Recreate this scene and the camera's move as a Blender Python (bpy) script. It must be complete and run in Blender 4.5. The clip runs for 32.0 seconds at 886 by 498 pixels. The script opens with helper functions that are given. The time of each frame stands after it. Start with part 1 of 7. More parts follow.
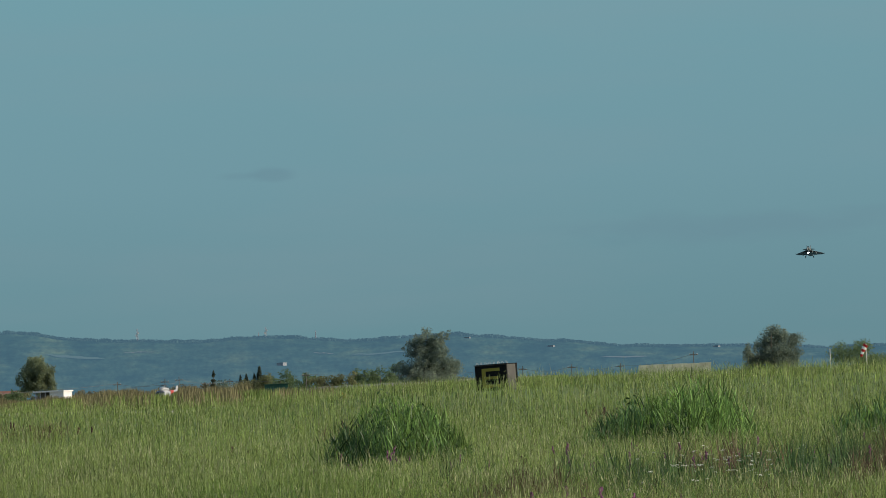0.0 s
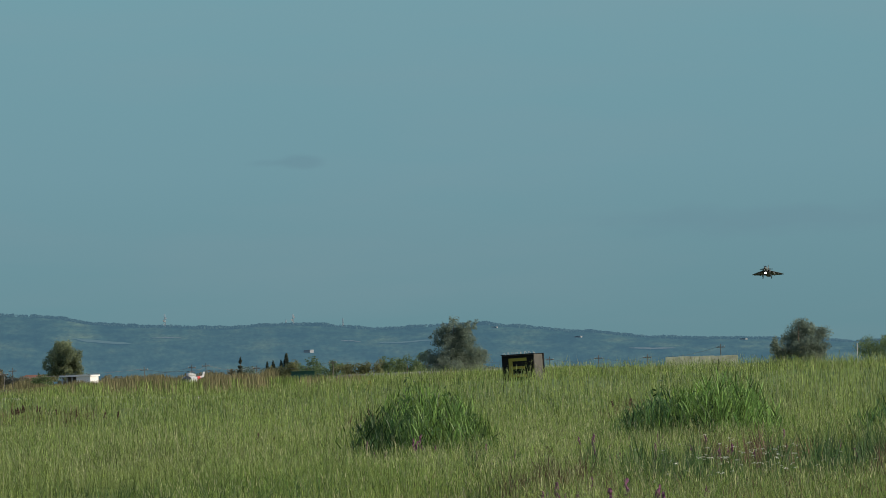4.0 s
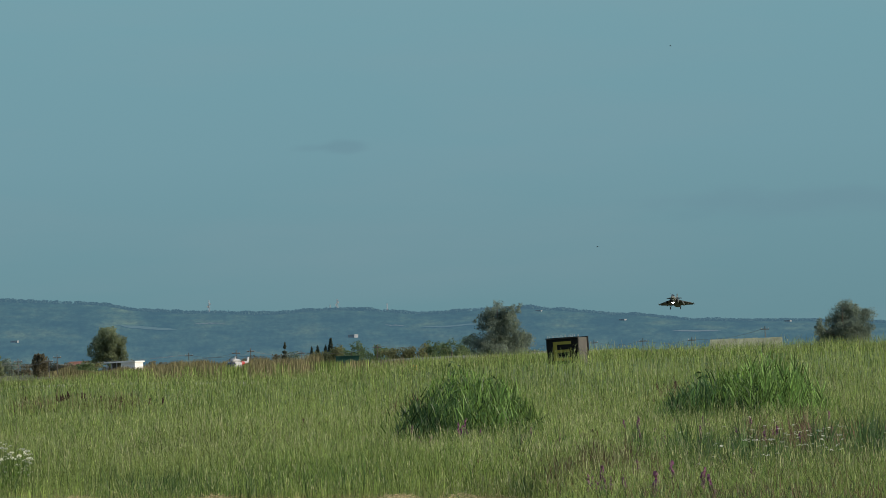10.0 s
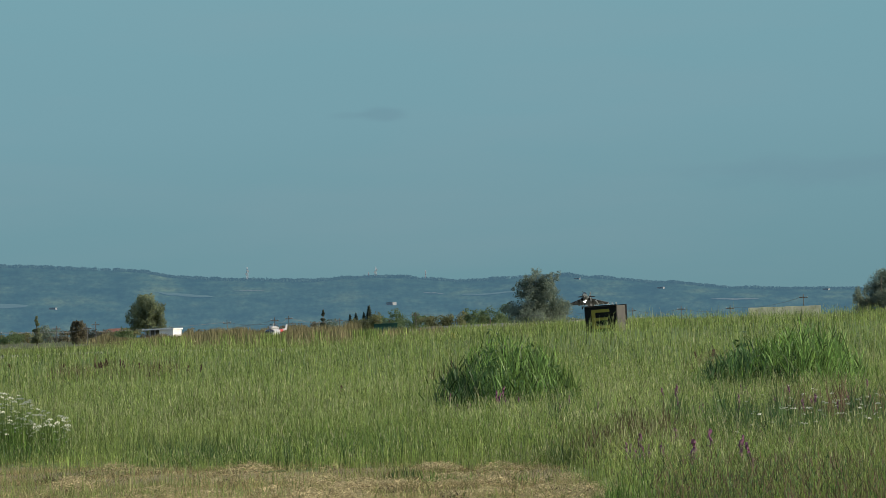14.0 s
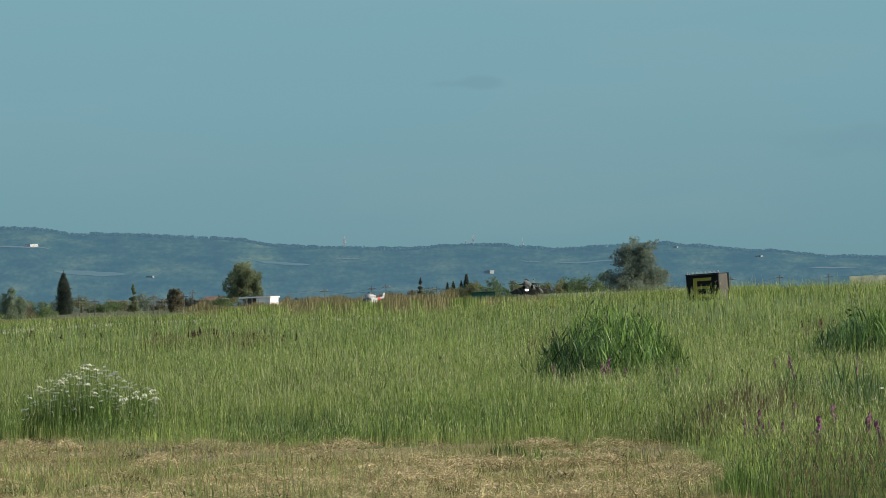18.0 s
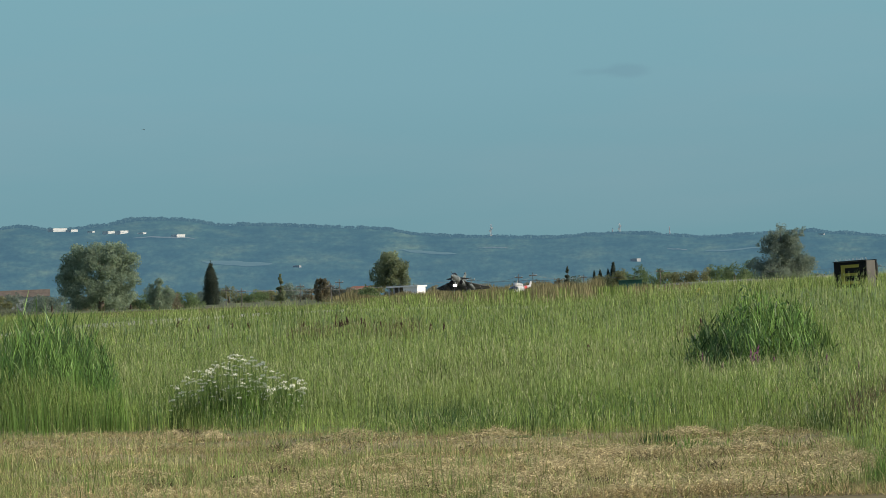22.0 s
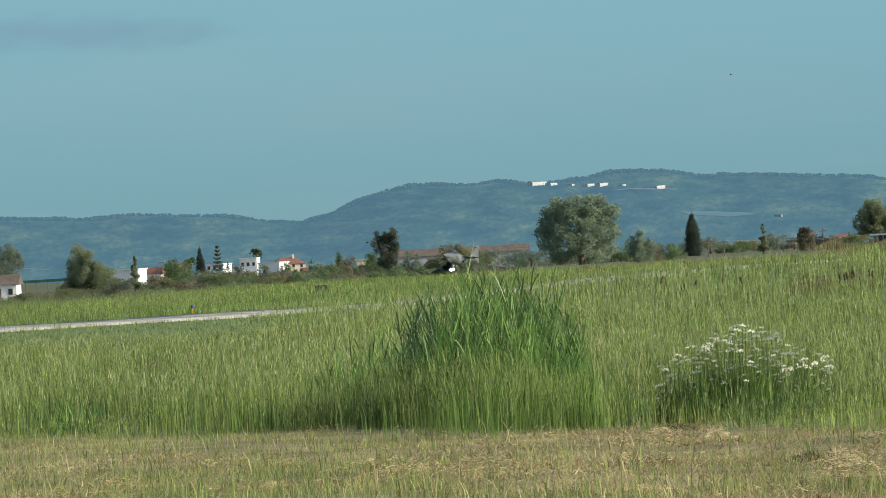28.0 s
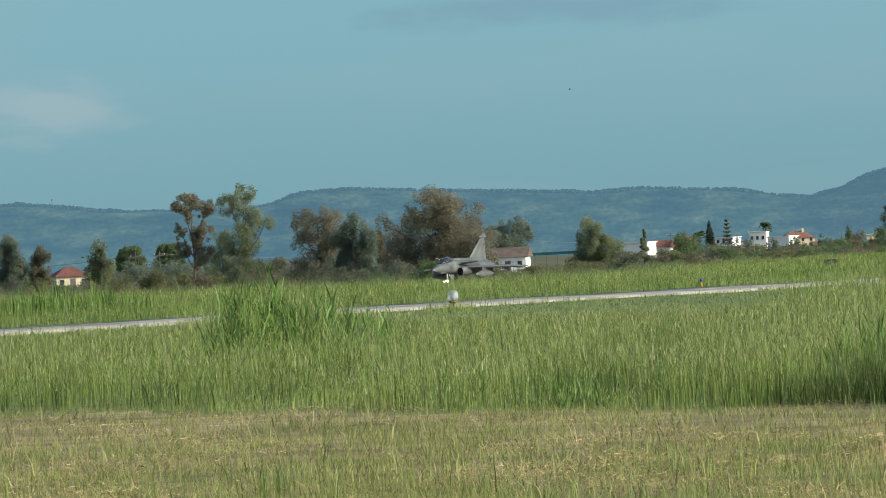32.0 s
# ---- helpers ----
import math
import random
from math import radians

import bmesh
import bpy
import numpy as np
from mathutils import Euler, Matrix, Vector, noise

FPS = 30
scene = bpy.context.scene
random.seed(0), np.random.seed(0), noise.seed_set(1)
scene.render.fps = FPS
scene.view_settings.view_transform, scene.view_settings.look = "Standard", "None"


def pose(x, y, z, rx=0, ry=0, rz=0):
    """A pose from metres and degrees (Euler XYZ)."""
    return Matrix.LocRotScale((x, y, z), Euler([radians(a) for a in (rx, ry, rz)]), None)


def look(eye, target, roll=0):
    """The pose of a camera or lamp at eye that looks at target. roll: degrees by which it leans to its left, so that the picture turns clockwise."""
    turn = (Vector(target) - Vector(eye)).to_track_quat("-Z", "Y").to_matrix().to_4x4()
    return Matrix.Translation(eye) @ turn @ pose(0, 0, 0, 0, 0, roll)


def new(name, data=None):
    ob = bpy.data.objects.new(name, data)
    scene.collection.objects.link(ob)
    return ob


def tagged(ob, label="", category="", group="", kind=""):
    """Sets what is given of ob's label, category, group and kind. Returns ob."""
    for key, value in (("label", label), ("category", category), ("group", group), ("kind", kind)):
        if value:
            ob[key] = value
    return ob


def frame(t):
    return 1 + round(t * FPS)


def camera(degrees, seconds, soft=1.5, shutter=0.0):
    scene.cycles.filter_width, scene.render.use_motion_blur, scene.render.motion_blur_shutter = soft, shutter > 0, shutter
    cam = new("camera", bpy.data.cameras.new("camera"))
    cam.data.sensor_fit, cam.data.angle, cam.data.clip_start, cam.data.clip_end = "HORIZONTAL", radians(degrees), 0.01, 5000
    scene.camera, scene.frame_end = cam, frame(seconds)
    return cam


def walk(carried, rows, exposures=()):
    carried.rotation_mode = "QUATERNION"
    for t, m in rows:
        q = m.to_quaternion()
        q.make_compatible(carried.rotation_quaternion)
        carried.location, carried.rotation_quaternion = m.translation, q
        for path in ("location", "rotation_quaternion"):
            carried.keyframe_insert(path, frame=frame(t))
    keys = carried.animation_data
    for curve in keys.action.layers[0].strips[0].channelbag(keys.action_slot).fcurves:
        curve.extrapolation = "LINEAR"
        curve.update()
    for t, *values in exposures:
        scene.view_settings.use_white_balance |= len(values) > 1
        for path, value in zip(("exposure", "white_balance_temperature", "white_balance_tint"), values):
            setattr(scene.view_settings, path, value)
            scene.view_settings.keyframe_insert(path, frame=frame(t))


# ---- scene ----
# One long lens swings after the landing jet; it closes in on the field while the jet rolls out.
EYE = 2.0
LENS = 6.2325
cam = camera(LENS, 32.0, soft=0.9, shutter=0.12)
# seconds, place, bearing to the right of north, elevation and lean in degrees
SWING = [(0, 2.26, -32.33, 0.1000, 0.8273, 2.363), (0.5, 2.26, -32.33, 0.0797, 0.8311, 2.404), (1, 2.26, -32.33, 0.0695, 0.7947, 2.398), (1.5, 2.26, -32.33, 0.0705, 0.7895, 2.299), (2, 2.26, -32.33, 0.0363, 0.7831, 2.278), (2.5, 2.26, -32.33, -0.0303, 0.7961, 2.086), (4.5, 2.26, -32.33, -0.1032, 0.7340, 1.624), (5, 2.26, -32.33, -0.0711, 0.7130, 1.657), (5.5, 2.26, -32.33, -0.0679, 0.7068, 1.772), (6, 2.26, -32.33, -0.0787, 0.7017, 1.906), (6.5, 2.26, -32.33, -0.1143, 0.7250, 1.993), (7, 2.26, -32.33, -0.1713, 0.7296, 2.057), (7.5, 2.26, -32.33, -0.2069, 0.7566, 2.088), (8, 2.26, -32.33, -0.2425, 0.7587, 2.133), (8.5, 2.26, -32.33, -0.2786, 0.7383, 2.084), (9, 2.26, -32.33, -0.3247, 0.7042, 2.031), (9.5, 2.26, -32.33, -0.3712, 0.6692, 2.010), (10, 2.26, -32.33, -0.4137, 0.6549, 2.018), (10.5, 2.26, -32.33, -0.4457, 0.6458, 1.986), (11, 2.26, -32.33, -0.4668, 0.6183, 1.972), (11.5, 2.26, -32.33, -0.4916, 0.5930, 1.945), (12, 2.26, -32.33, -0.5254, 0.5633, 1.886), (12.5, 2.26, -32.33, -0.5739, 0.5298, 1.771), (13, 2.26, -32.33, -0.6196, 0.5023, 1.609), (13.5, 2.26, -32.33, -0.6486, 0.4773, 1.748), (14, 2.26, -32.33, -0.6921, 0.4368, 1.913), (14.5, 2.26, -32.33, -0.7461, 0.4168, 1.970), (16.5, 2.26, -32.33, -0.9289, 0.3237, 1.875), (17, 2.20, -30.45, -1.0100, 0.2832, 1.770), (17.5, 2.10, -27.22, -1.1521, 0.2659, 1.744), (18, 2.10, -27.22, -1.3840, 0.2368, 1.867), (18.5, 2.10, -27.22, -1.5785, 0.2172, 1.978), (19, 2.10, -27.22, -1.7545, 0.2132, 2.074), (19.5, 2.10, -27.22, -1.8908, 0.2135, 2.128), (20, 2.10, -27.22, -2.0070, 0.2169, 2.177), (20.5, 2.10, -27.22, -2.0815, 0.2186, 2.239), (21, 2.10, -27.22, -2.1739, 0.2126, 2.191), (21.5, 2.10, -27.22, -2.2850, 0.1955, 2.184), (22, 2.07, -26.78, -2.4184, 0.1929, 2.159), (22.5, 1.68, -21.70, -2.5487, 0.1481, 2.155), (23, 1.27, -16.29, -2.6546, 0.0621, 2.313), (23.5, 0.89, -11.41, -2.7566, 0.0387, 2.405), (24, 0.44, -5.61, -2.9255, -0.0541, 2.323), (24.5, 0.00, 0.00, -3.1627, -0.1579, 2.287), (25, 0.00, 0.00, -3.6130, -0.1309, 2.411), (25.5, 0.00, 0.00, -4.0172, -0.1075, 2.432), (27.5, 0.00, 0.00, -5.3469, -0.0100, 3.119), (28, 0.00, 0.00, -5.8143, 0.0085, 3.230), (28.5, 0.00, 0.00, -6.2765, 0.0469, 3.158), (29, 0.00, 0.00, -6.7558, 0.0703, 3.122), (29.5, 0.00, 0.00, -7.1917, 0.0919, 2.995), (30, 0.00, 0.00, -7.6316, 0.0694, 2.879), (30.5, 0.00, 0.00, -8.0072, 0.0252, 2.714), (31, 0.00, 0.00, -8.4069, -0.0073, 2.729), (31.5, 0.00, 0.00, -8.8044, -0.0070, 2.866), (32, 0.00, 0.00, -9.4046, 0.0119, 2.900)]


def aim(x, y, az, el, lean):
    return pose(x, y, EYE, 90 + el, 0, -az) @ pose(0, 0, 0, 0, 0, -lean)


walk(cam, [(t, aim(*row)) for t, *row in SWING],
     exposures=[(0, -0.25), (9, -0.22), (16, -0.04), (22, 0.05), (23.2, 0.02), (24.2, 0.06), (25, 0.16), (27, 0.25), (32, 0.24)])

# seconds, x, y, z, pitch and heading of the jet
JET = [(0, 148.14, 3091.32, 38.06, 11.0, 172.34), (0.5, 143.56, 3059.23, 36.79, 11.0, 172.28), (1, 139.08, 3027.94, 35.22, 11.1, 172.24), (1.5, 134.38, 2997.27, 33.90, 11.1, 172.20), (2, 129.77, 2966.97, 32.08, 11.2, 172.16), (2.5, 125.22, 2936.91, 30.98, 11.2, 172.12), (4.5, 106.76, 2816.80, 24.53, 11.4, 171.97), (5, 102.12, 2786.42, 22.72, 11.4, 171.94), (5.5, 97.48, 2755.82, 21.51, 11.5, 171.91), (6, 92.77, 2724.98, 19.75, 11.5, 171.88), (6.5, 88.08, 2693.87, 18.47, 11.5, 171.86), (7, 83.60, 2662.49, 16.90, 11.6, 171.83), (7.5, 79.43, 2630.83, 15.75, 11.6, 171.79), (8, 74.81, 2598.92, 14.39, 11.7, 171.76), (8.5, 70.14, 2566.77, 13.08, 11.7, 171.74), (9, 65.14, 2534.38, 11.89, 11.8, 171.74), (9.5, 60.21, 2501.76, 10.82, 11.8, 171.72), (10, 54.83, 2468.95, 9.79, 11.8, 171.73), (10.5, 49.83, 2435.93, 8.56, 11.9, 171.72), (11, 44.77, 2402.75, 7.42, 11.9, 171.72), (11.5, 39.83, 2369.40, 6.40, 12.0, 171.72), (12, 34.51, 2335.91, 5.58, 12.0, 171.73), (12.5, 29.55, 2302.31, 4.64, 12.2, 171.67), (13, 24.20, 2268.60, 3.53, 12.3, 171.61), (13.5, 19.40, 2234.80, 2.47, 12.5, 171.55), (14, 14.34, 2200.93, 1.45, 12.7, 171.49), (14.5, 9.49, 2167.02, 0.54, 12.8, 171.44), (16.5, -11.43, 2031.27, -1.54, 13.0, 171.29), (17, -15.36, 1971.39, -1.86, 13.0, 171.24), (17.5, -18.37, 1892.13, -2.09, 13.0, 171.17), (18, -23.67, 1859.70, -2.18, 13.0, 171.16), (18.5, -28.46, 1827.38, -2.14, 13.0, 171.15), (19, -33.89, 1795.17, -2.09, 13.0, 171.16), (19.5, -38.62, 1763.11, -2.06, 13.0, 171.08), (20, -44.02, 1731.19, -2.04, 13.0, 171.03), (20.5, -49.02, 1699.46, -2.08, 13.0, 170.97), (21, -54.08, 1667.92, -1.99, 13.0, 170.93), (21.5, -58.88, 1636.62, -1.91, 13.0, 170.88), (22, -63.92, 1605.98, -1.78, 13.0, 170.84), (22.5, -64.54, 1511.83, -1.91, 12.9, 170.76), (23, -65.39, 1418.28, -1.94, 12.9, 170.70), (23.5, -66.08, 1339.47, -2.10, 12.8, 170.38), (24, -66.37, 1251.31, -2.37, 12.8, 170.09), (24.5, -65.80, 1162.85, -2.67, 12.7, 169.79), (25, -70.84, 1135.86, -2.71, 12.6, 169.63), (25.5, -75.79, 1115.53, -2.52, 12.6, 169.44), (28, -101.10, 1016.12, -2.26, 11.0, 168.26), (28.5, -105.77, 996.70, -2.25, 10.2, 167.89), (29, -110.76, 977.35, -2.19, 9.5, 167.55), (29.5, -115.26, 958.18, -2.12, 6.8, 167.11), (30, -120.40, 938.97, -2.08, 4.0, 166.74), (30.5, -125.11, 919.83, -2.21, 1.1, 166.36), (31, -130.43, 900.54, -2.19, 0.0, 166.12), (31.5, -135.25, 881.23, -2.23, 0.0, 165.88), (32, -140.63, 861.69, -2.20, 0.0, 165.69)]

# ---- world, sun ----
SUN_AZ, SUN_EL = 99.0, 26.0
world = bpy.data.worlds.new("world")
scene.world = world
world.use_nodes = True
wn = world.node_tree.nodes
sky = wn.new("ShaderNodeTexSky")
sky.sky_type = "NISHITA"
sky.sun_disc = False
sky.sun_elevation = radians(SUN_EL)
sky.sun_rotation = radians(SUN_AZ)
world.node_tree.links.new(sky.outputs[0], wn["Background"].inputs[0])
wn["Background"].inputs[1].default_value = 0.15
sun_data = bpy.data.lights.new("sun", "SUN")
sun_data.energy = 4.6
sun_data.angle = radians(0.6)
sun_data.color = (1.0, 0.91, 0.77)
sun = new("sun", sun_data)
sa, se = radians(SUN_AZ), radians(SUN_EL)
sun.matrix_world = look((0, 0, 60), (-math.sin(sa) * math.cos(se) * 100, -math.cos(sa) * math.cos(se) * 100, 60 - math.sin(se) * 100))


# ---- materials ----
def mat(name, colour, rough=0.8, vary=0.25, scale=3.0, bump=0.0, island=0.0, obj_random=0.0, metal=0.0, second=None, translucent=0.0, spec=0.3, big=0.0, bigscale=0.05, coords="Object"):
    """Plain procedural surface: two noise scales, optional per-piece variation and leaf translucency."""
    m = bpy.data.materials.new(name)
    m.use_nodes = True
    nt = m.node_tree
    n, l = nt.nodes, nt.links
    b = n["Principled BSDF"]
    b.inputs["Roughness"].default_value = rough
    b.inputs["Metallic"].default_value = metal
    b.inputs["Specular IOR Level"].default_value = spec
    tc = n.new("ShaderNodeTexCoord")
    no = n.new("ShaderNodeTexNoise")
    no.inputs["Scale"].default_value = scale
    no.inputs["Detail"].default_value = 6
    l.new(tc.outputs[coords], no.inputs["Vector"])
    mix = n.new("ShaderNodeMix")
    mix.data_type = "RGBA"
    dark = tuple(c * (1 - vary) for c in colour)
    light = second or tuple(min(1, c * (1 + vary)) for c in colour)
    mix.inputs["A"].default_value = (*dark, 1)
    mix.inputs["B"].default_value = (*light, 1)
    ramp = n.new("ShaderNodeMapRange")
    ramp.inputs["From Min"].default_value = 0.32
    ramp.inputs["From Max"].default_value = 0.68
    l.new(no.outputs["Fac"], ramp.inputs["Value"])
    l.new(ramp.outputs[0], mix.inputs["Factor"])
    out = mix.outputs["Result"]

    def scaled(factor_socket, lo, hi, colour_in):
        r = n.new("ShaderNodeMapRange")
        r.inputs["To Min"].default_value = lo
        r.inputs["To Max"].default_value = hi
        l.new(factor_socket, r.inputs["Value"])
        mu = n.new("ShaderNodeVectorMath")
        mu.operation = "SCALE"
        l.new(colour_in, mu.inputs[0])
        l.new(r.outputs[0], mu.inputs["Scale"])
        return mu.outputs[0]

    if island:
        ge = n.new("ShaderNodeNewGeometry")
        out = scaled(ge.outputs["Random Per Island"], 1 - island, 1 + island, out)
    if obj_random:
        oi = n.new("ShaderNodeObjectInfo")
        out = scaled(oi.outputs["Random"], 1 - obj_random, 1 + obj_random, out)
    if big:
        n2 = n.new("ShaderNodeTexNoise")
        n2.inputs["Scale"].default_value = bigscale
        n2.inputs["Detail"].default_value = 4
        l.new(tc.outputs[coords], n2.inputs["Vector"])
        out = scaled(n2.outputs["Fac"], 1 - big, 1 + big, out)
    l.new(out, b.inputs["Base Color"])
    if bump:
        bp = n.new("ShaderNodeBump")
        bp.inputs["Strength"].default_value = bump
        bp.inputs["Distance"].default_value = 0.05
        l.new(no.outputs["Fac"], bp.inputs["Height"])
        l.new(bp.outputs[0], b.inputs["Normal"])
    if translucent:
        tr = n.new("ShaderNodeBsdfTranslucent")
        l.new(out, tr.inputs["Color"])
        ms = n.new("ShaderNodeMixShader")
        ms.inputs[0].default_value = translucent
        l.new(b.outputs[0], ms.inputs[1])
        l.new(tr.outputs[0], ms.inputs[2])
        l.new(ms.outputs[0], n["Material Output"].inputs["Surface"])
    return m


def glow(name, colour, strength):
    m = bpy.data.materials.new(name)
    m.use_nodes = True
    b = m.node_tree.nodes["Principled BSDF"]
    b.inputs["Base Color"].default_value = (*colour, 1)
    b.inputs["Emission Color"].default_value = (*colour, 1)
    b.inputs["Emission Strength"].default_value = strength
    return m


M_SOIL = mat("field_soil", (0.10, 0.145, 0.035), 0.95, 0.4, 1.3, 0.5, big=0.3, bigscale=0.05)
M_STRAW_SOIL = mat("mown_ground", (0.215, 0.178, 0.078), 0.95, 0.35, 1.1, 0.2, second=(0.31, 0.255, 0.12), big=1.0, bigscale=0.4)
M_GRASS = mat("meadow_grass", (0.178, 0.272, 0.058), 0.6, 0.34, 0.24, island=0.62, translucent=0.5, second=(0.292, 0.352, 0.095), big=1.25, bigscale=0.16)
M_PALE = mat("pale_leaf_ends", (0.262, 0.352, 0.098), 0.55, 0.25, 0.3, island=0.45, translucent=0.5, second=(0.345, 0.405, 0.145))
M_THATCH = mat("dead_thatch_and_heap_shade", (0.135, 0.090, 0.048), 0.9, 0.35, 0.6, island=0.5, translucent=0.15)
M_CLOD = mat("dark_clods", (0.060, 0.045, 0.028), 0.95, 0.3, 2.0, island=0.4)
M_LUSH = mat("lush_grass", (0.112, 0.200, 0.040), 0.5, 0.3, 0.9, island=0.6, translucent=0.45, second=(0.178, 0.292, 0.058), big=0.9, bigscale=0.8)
# deep leaf green, which also paints the shade inside clumps and gaps
M_DEEP = mat("deep_green_and_shade_leaves", (0.054, 0.106, 0.034), 0.5, 0.3, 0.9, island=0.6, translucent=0.35, second=(0.092, 0.172, 0.048))
# bright and dark copies of the cane blades put sun and shade into colour
M_CANE = mat("sun_toned_cane_blades", (0.140, 0.260, 0.060), 0.45, 0.25, 0.9, island=0.7, translucent=0.4, second=(0.230, 0.360, 0.092))
M_CANE_SHADE = mat("blue_green_shade_cane_blades", (0.058, 0.130, 0.046), 0.45, 0.3, 0.9, island=0.6, translucent=0.35, second=(0.105, 0.195, 0.062))
M_DRY = mat("dry_grass", (0.43, 0.365, 0.165), 0.8, 0.2, 0.5, island=0.5, translucent=0.25, second=(0.355, 0.265, 0.13), big=1.2, bigscale=0.45)
M_REGROWTH = mat("yellow_green_regrowth", (0.22, 0.285, 0.075), 0.7, 0.25, 0.4, island=0.55, translucent=0.4, second=(0.31, 0.33, 0.11))
M_HEAD = mat("seed_heads", (0.36, 0.41, 0.165), 0.8, 0.25, 0.1, island=0.55, translucent=0.35, second=(0.45, 0.43, 0.235))
M_BROWN_HEAD = mat("brown_seed_heads", (0.13, 0.08, 0.055), 0.9, 0.3, 0.5, island=0.4, translucent=0.2)
M_DOCK = mat("reddish_weeds", (0.125, 0.11, 0.052), 0.8, 0.3, 0.5, island=0.4, translucent=0.35, second=(0.20, 0.125, 0.085))
M_PALE_STRAW = mat("pale_dry_stalks", (0.44, 0.40, 0.19), 0.75, 0.25, 0.4, island=0.5, translucent=0.35)
M_STRAW = mat("bright_cut_straw", (0.50, 0.41, 0.22), 0.75, 0.2, 0.5, island=0.5, translucent=0.2)
M_CONCRETE = mat("taxiway_concrete", (0.30, 0.295, 0.255), 0.95, 0.2, 0.6, 0.2, spec=0.05, big=0.8, bigscale=0.3)
M_ASPHALT = mat("runway_asphalt", (0.18, 0.172, 0.14), 0.9, 0.3, 0.5, 0.2)
M_FARFIELD = mat("far_fields", (0.085, 0.115, 0.04), 0.95, 0.4, 0.02, second=(0.12, 0.11, 0.05), big=0.3, bigscale=0.004)
M_BARK = mat("bark", (0.16, 0.125, 0.095), 0.9, 0.4, 2.0, 0.6)


# ---- building helpers ----
def ss(a, b, x):
    t = np.clip((np.asarray(x, float) - a) / (b - a), 0, 1)
    return t * t * (3 - 2 * t)


def polar(az, d):
    a = radians(az)
    return d * math.sin(a), d * math.cos(a)


FIRST_STAND = (2.26, -32.33)


def spot(az, d):
    """A place in the meadow and its scale: to the east by bearing and distance from the first stand, to the west from the last."""
    if az > -1.5 or (d > 180 and az > -3.6):
        k = 1 / (1 + 0.00037 * d)
        x, y = polar(az - 0.075, d * k)
        return x + FIRST_STAND[0], y + FIRST_STAND[1], k
    k = float(np.interp(az, [-8, -6.5, -5.5], [1, 0.93, 0.87]))
    x, y = polar(az + float(np.interp(az, [-10, -8, -6, -5, -3.8, -2.7], [0.02, 0.026, 0.08, 0.06, 0.2, 0.37])), d * k)
    return x, y, k


def slope(az):
    """Gentle fall of the plain, as a gradient away from the camera."""
    return np.tan(np.radians(np.interp(az, [-13, -10.7, -8.14, -7.2, -5.1, -4.1, 4], [0.075, 0.054, 0.016, 0.002, -0.02, -0.047, -0.042])))


def mown_edge(x):
    """Distance at which the mown strip ends and the tall grass begins."""
    return 80.5 - 1.2 * x + 0.9 * np.sin(x * 0.5) + 0.7 * np.sin(x * 1.7 + 1) + 1.6 * np.sin(x * 0.11 + 0.6) - 7 * ss(-5.5, -1.5, x) - 43 * ss(2.2, 3.6, x)


def land(x, y):
    """Height of the ground: a mown edge, a swelling meadow, lower land beyond it."""
    x, y = np.asarray(x, float), np.asarray(y, float)
    r = np.hypot(x, y)
    az = np.degrees(np.arctan2(x, y))
    front = ss(100, 60, np.abs(az))
    swell = 0.72 * ss(130, 330, r) * ss(-6.6, -3.6, az)
    swell = swell + 0.42 * ss(150, 340, r) * ss(-1.6, 1.2, az)
    swell = swell - 0.42 * ss(150, 400, r) * np.exp(-((az + 1.4) / 0.9) ** 2)
    west = ss(-6.5, -9.5, az)
    brink = 315 + 230 * ss(-8.5, -5.0, az)
    low = -(1.2 + 2.2 * west) * np.clip((r - brink) / (900 - brink), 0, 1) ** (2.0 - 0.4 * west) - (0.4 + 2.3 * ss(-4, -7, az)) * (1 - west) * ss(1300, 1900, r)
    low = low - 1.1 * ss(1400, 1650, r) * ss(-3.2, -2.7, az) * ss(-1.0, -1.5, az)
    wob = 0.05 * np.sin(x * 0.31 + 1.3) * np.sin(y * 0.17) + 0.03 * np.sin(x * 0.9) * np.sin(y * 0.71 + 2)
    return (swell * (1 - ss(360, 720, r)) + low + r * slope(az)) * front + wob * (1 - ss(300, 500, r)) * ss(-9.5, -5.5, az)


def mesh_object(name, verts, faces, material, parent=None, label=""):
    """A mesh from number arrays; all faces have the same count of corners."""
    verts = np.asarray(verts, np.float32)
    faces = np.asarray(faces, np.int32)
    me = bpy.data.meshes.new(name)
    k = faces.shape[1]
    me.vertices.add(len(verts))
    me.vertices.foreach_set("co", verts.ravel())
    me.loops.add(faces.size)
    me.loops.foreach_set("vertex_index", faces.ravel())
    me.polygons.add(len(faces))
    me.polygons.foreach_set("loop_start", np.arange(0, faces.size, k, dtype=np.int32))
    me.update(calc_edges=True)
    me.materials.append(material)
    ob = new(name, me)
    if parent:
        ob.parent = parent
    if label:
        ob["label"] = label
    return ob


def part(name, bm, material, parent=None, label="", smooth=False):
    me = bpy.data.meshes.new(name)
    bm.to_mesh(me)
    bm.free()
    me.materials.append(material)
    if smooth:
        me.shade_smooth()
    ob = new(name, me)
    if parent:
        ob.parent = parent
    if label:
        ob["label"] = label
    return ob


def empty(name, m, label, category, group="", kind=""):
    ob = new(name)
    ob.matrix_world = m
    return tagged(ob, label, category, group, kind)


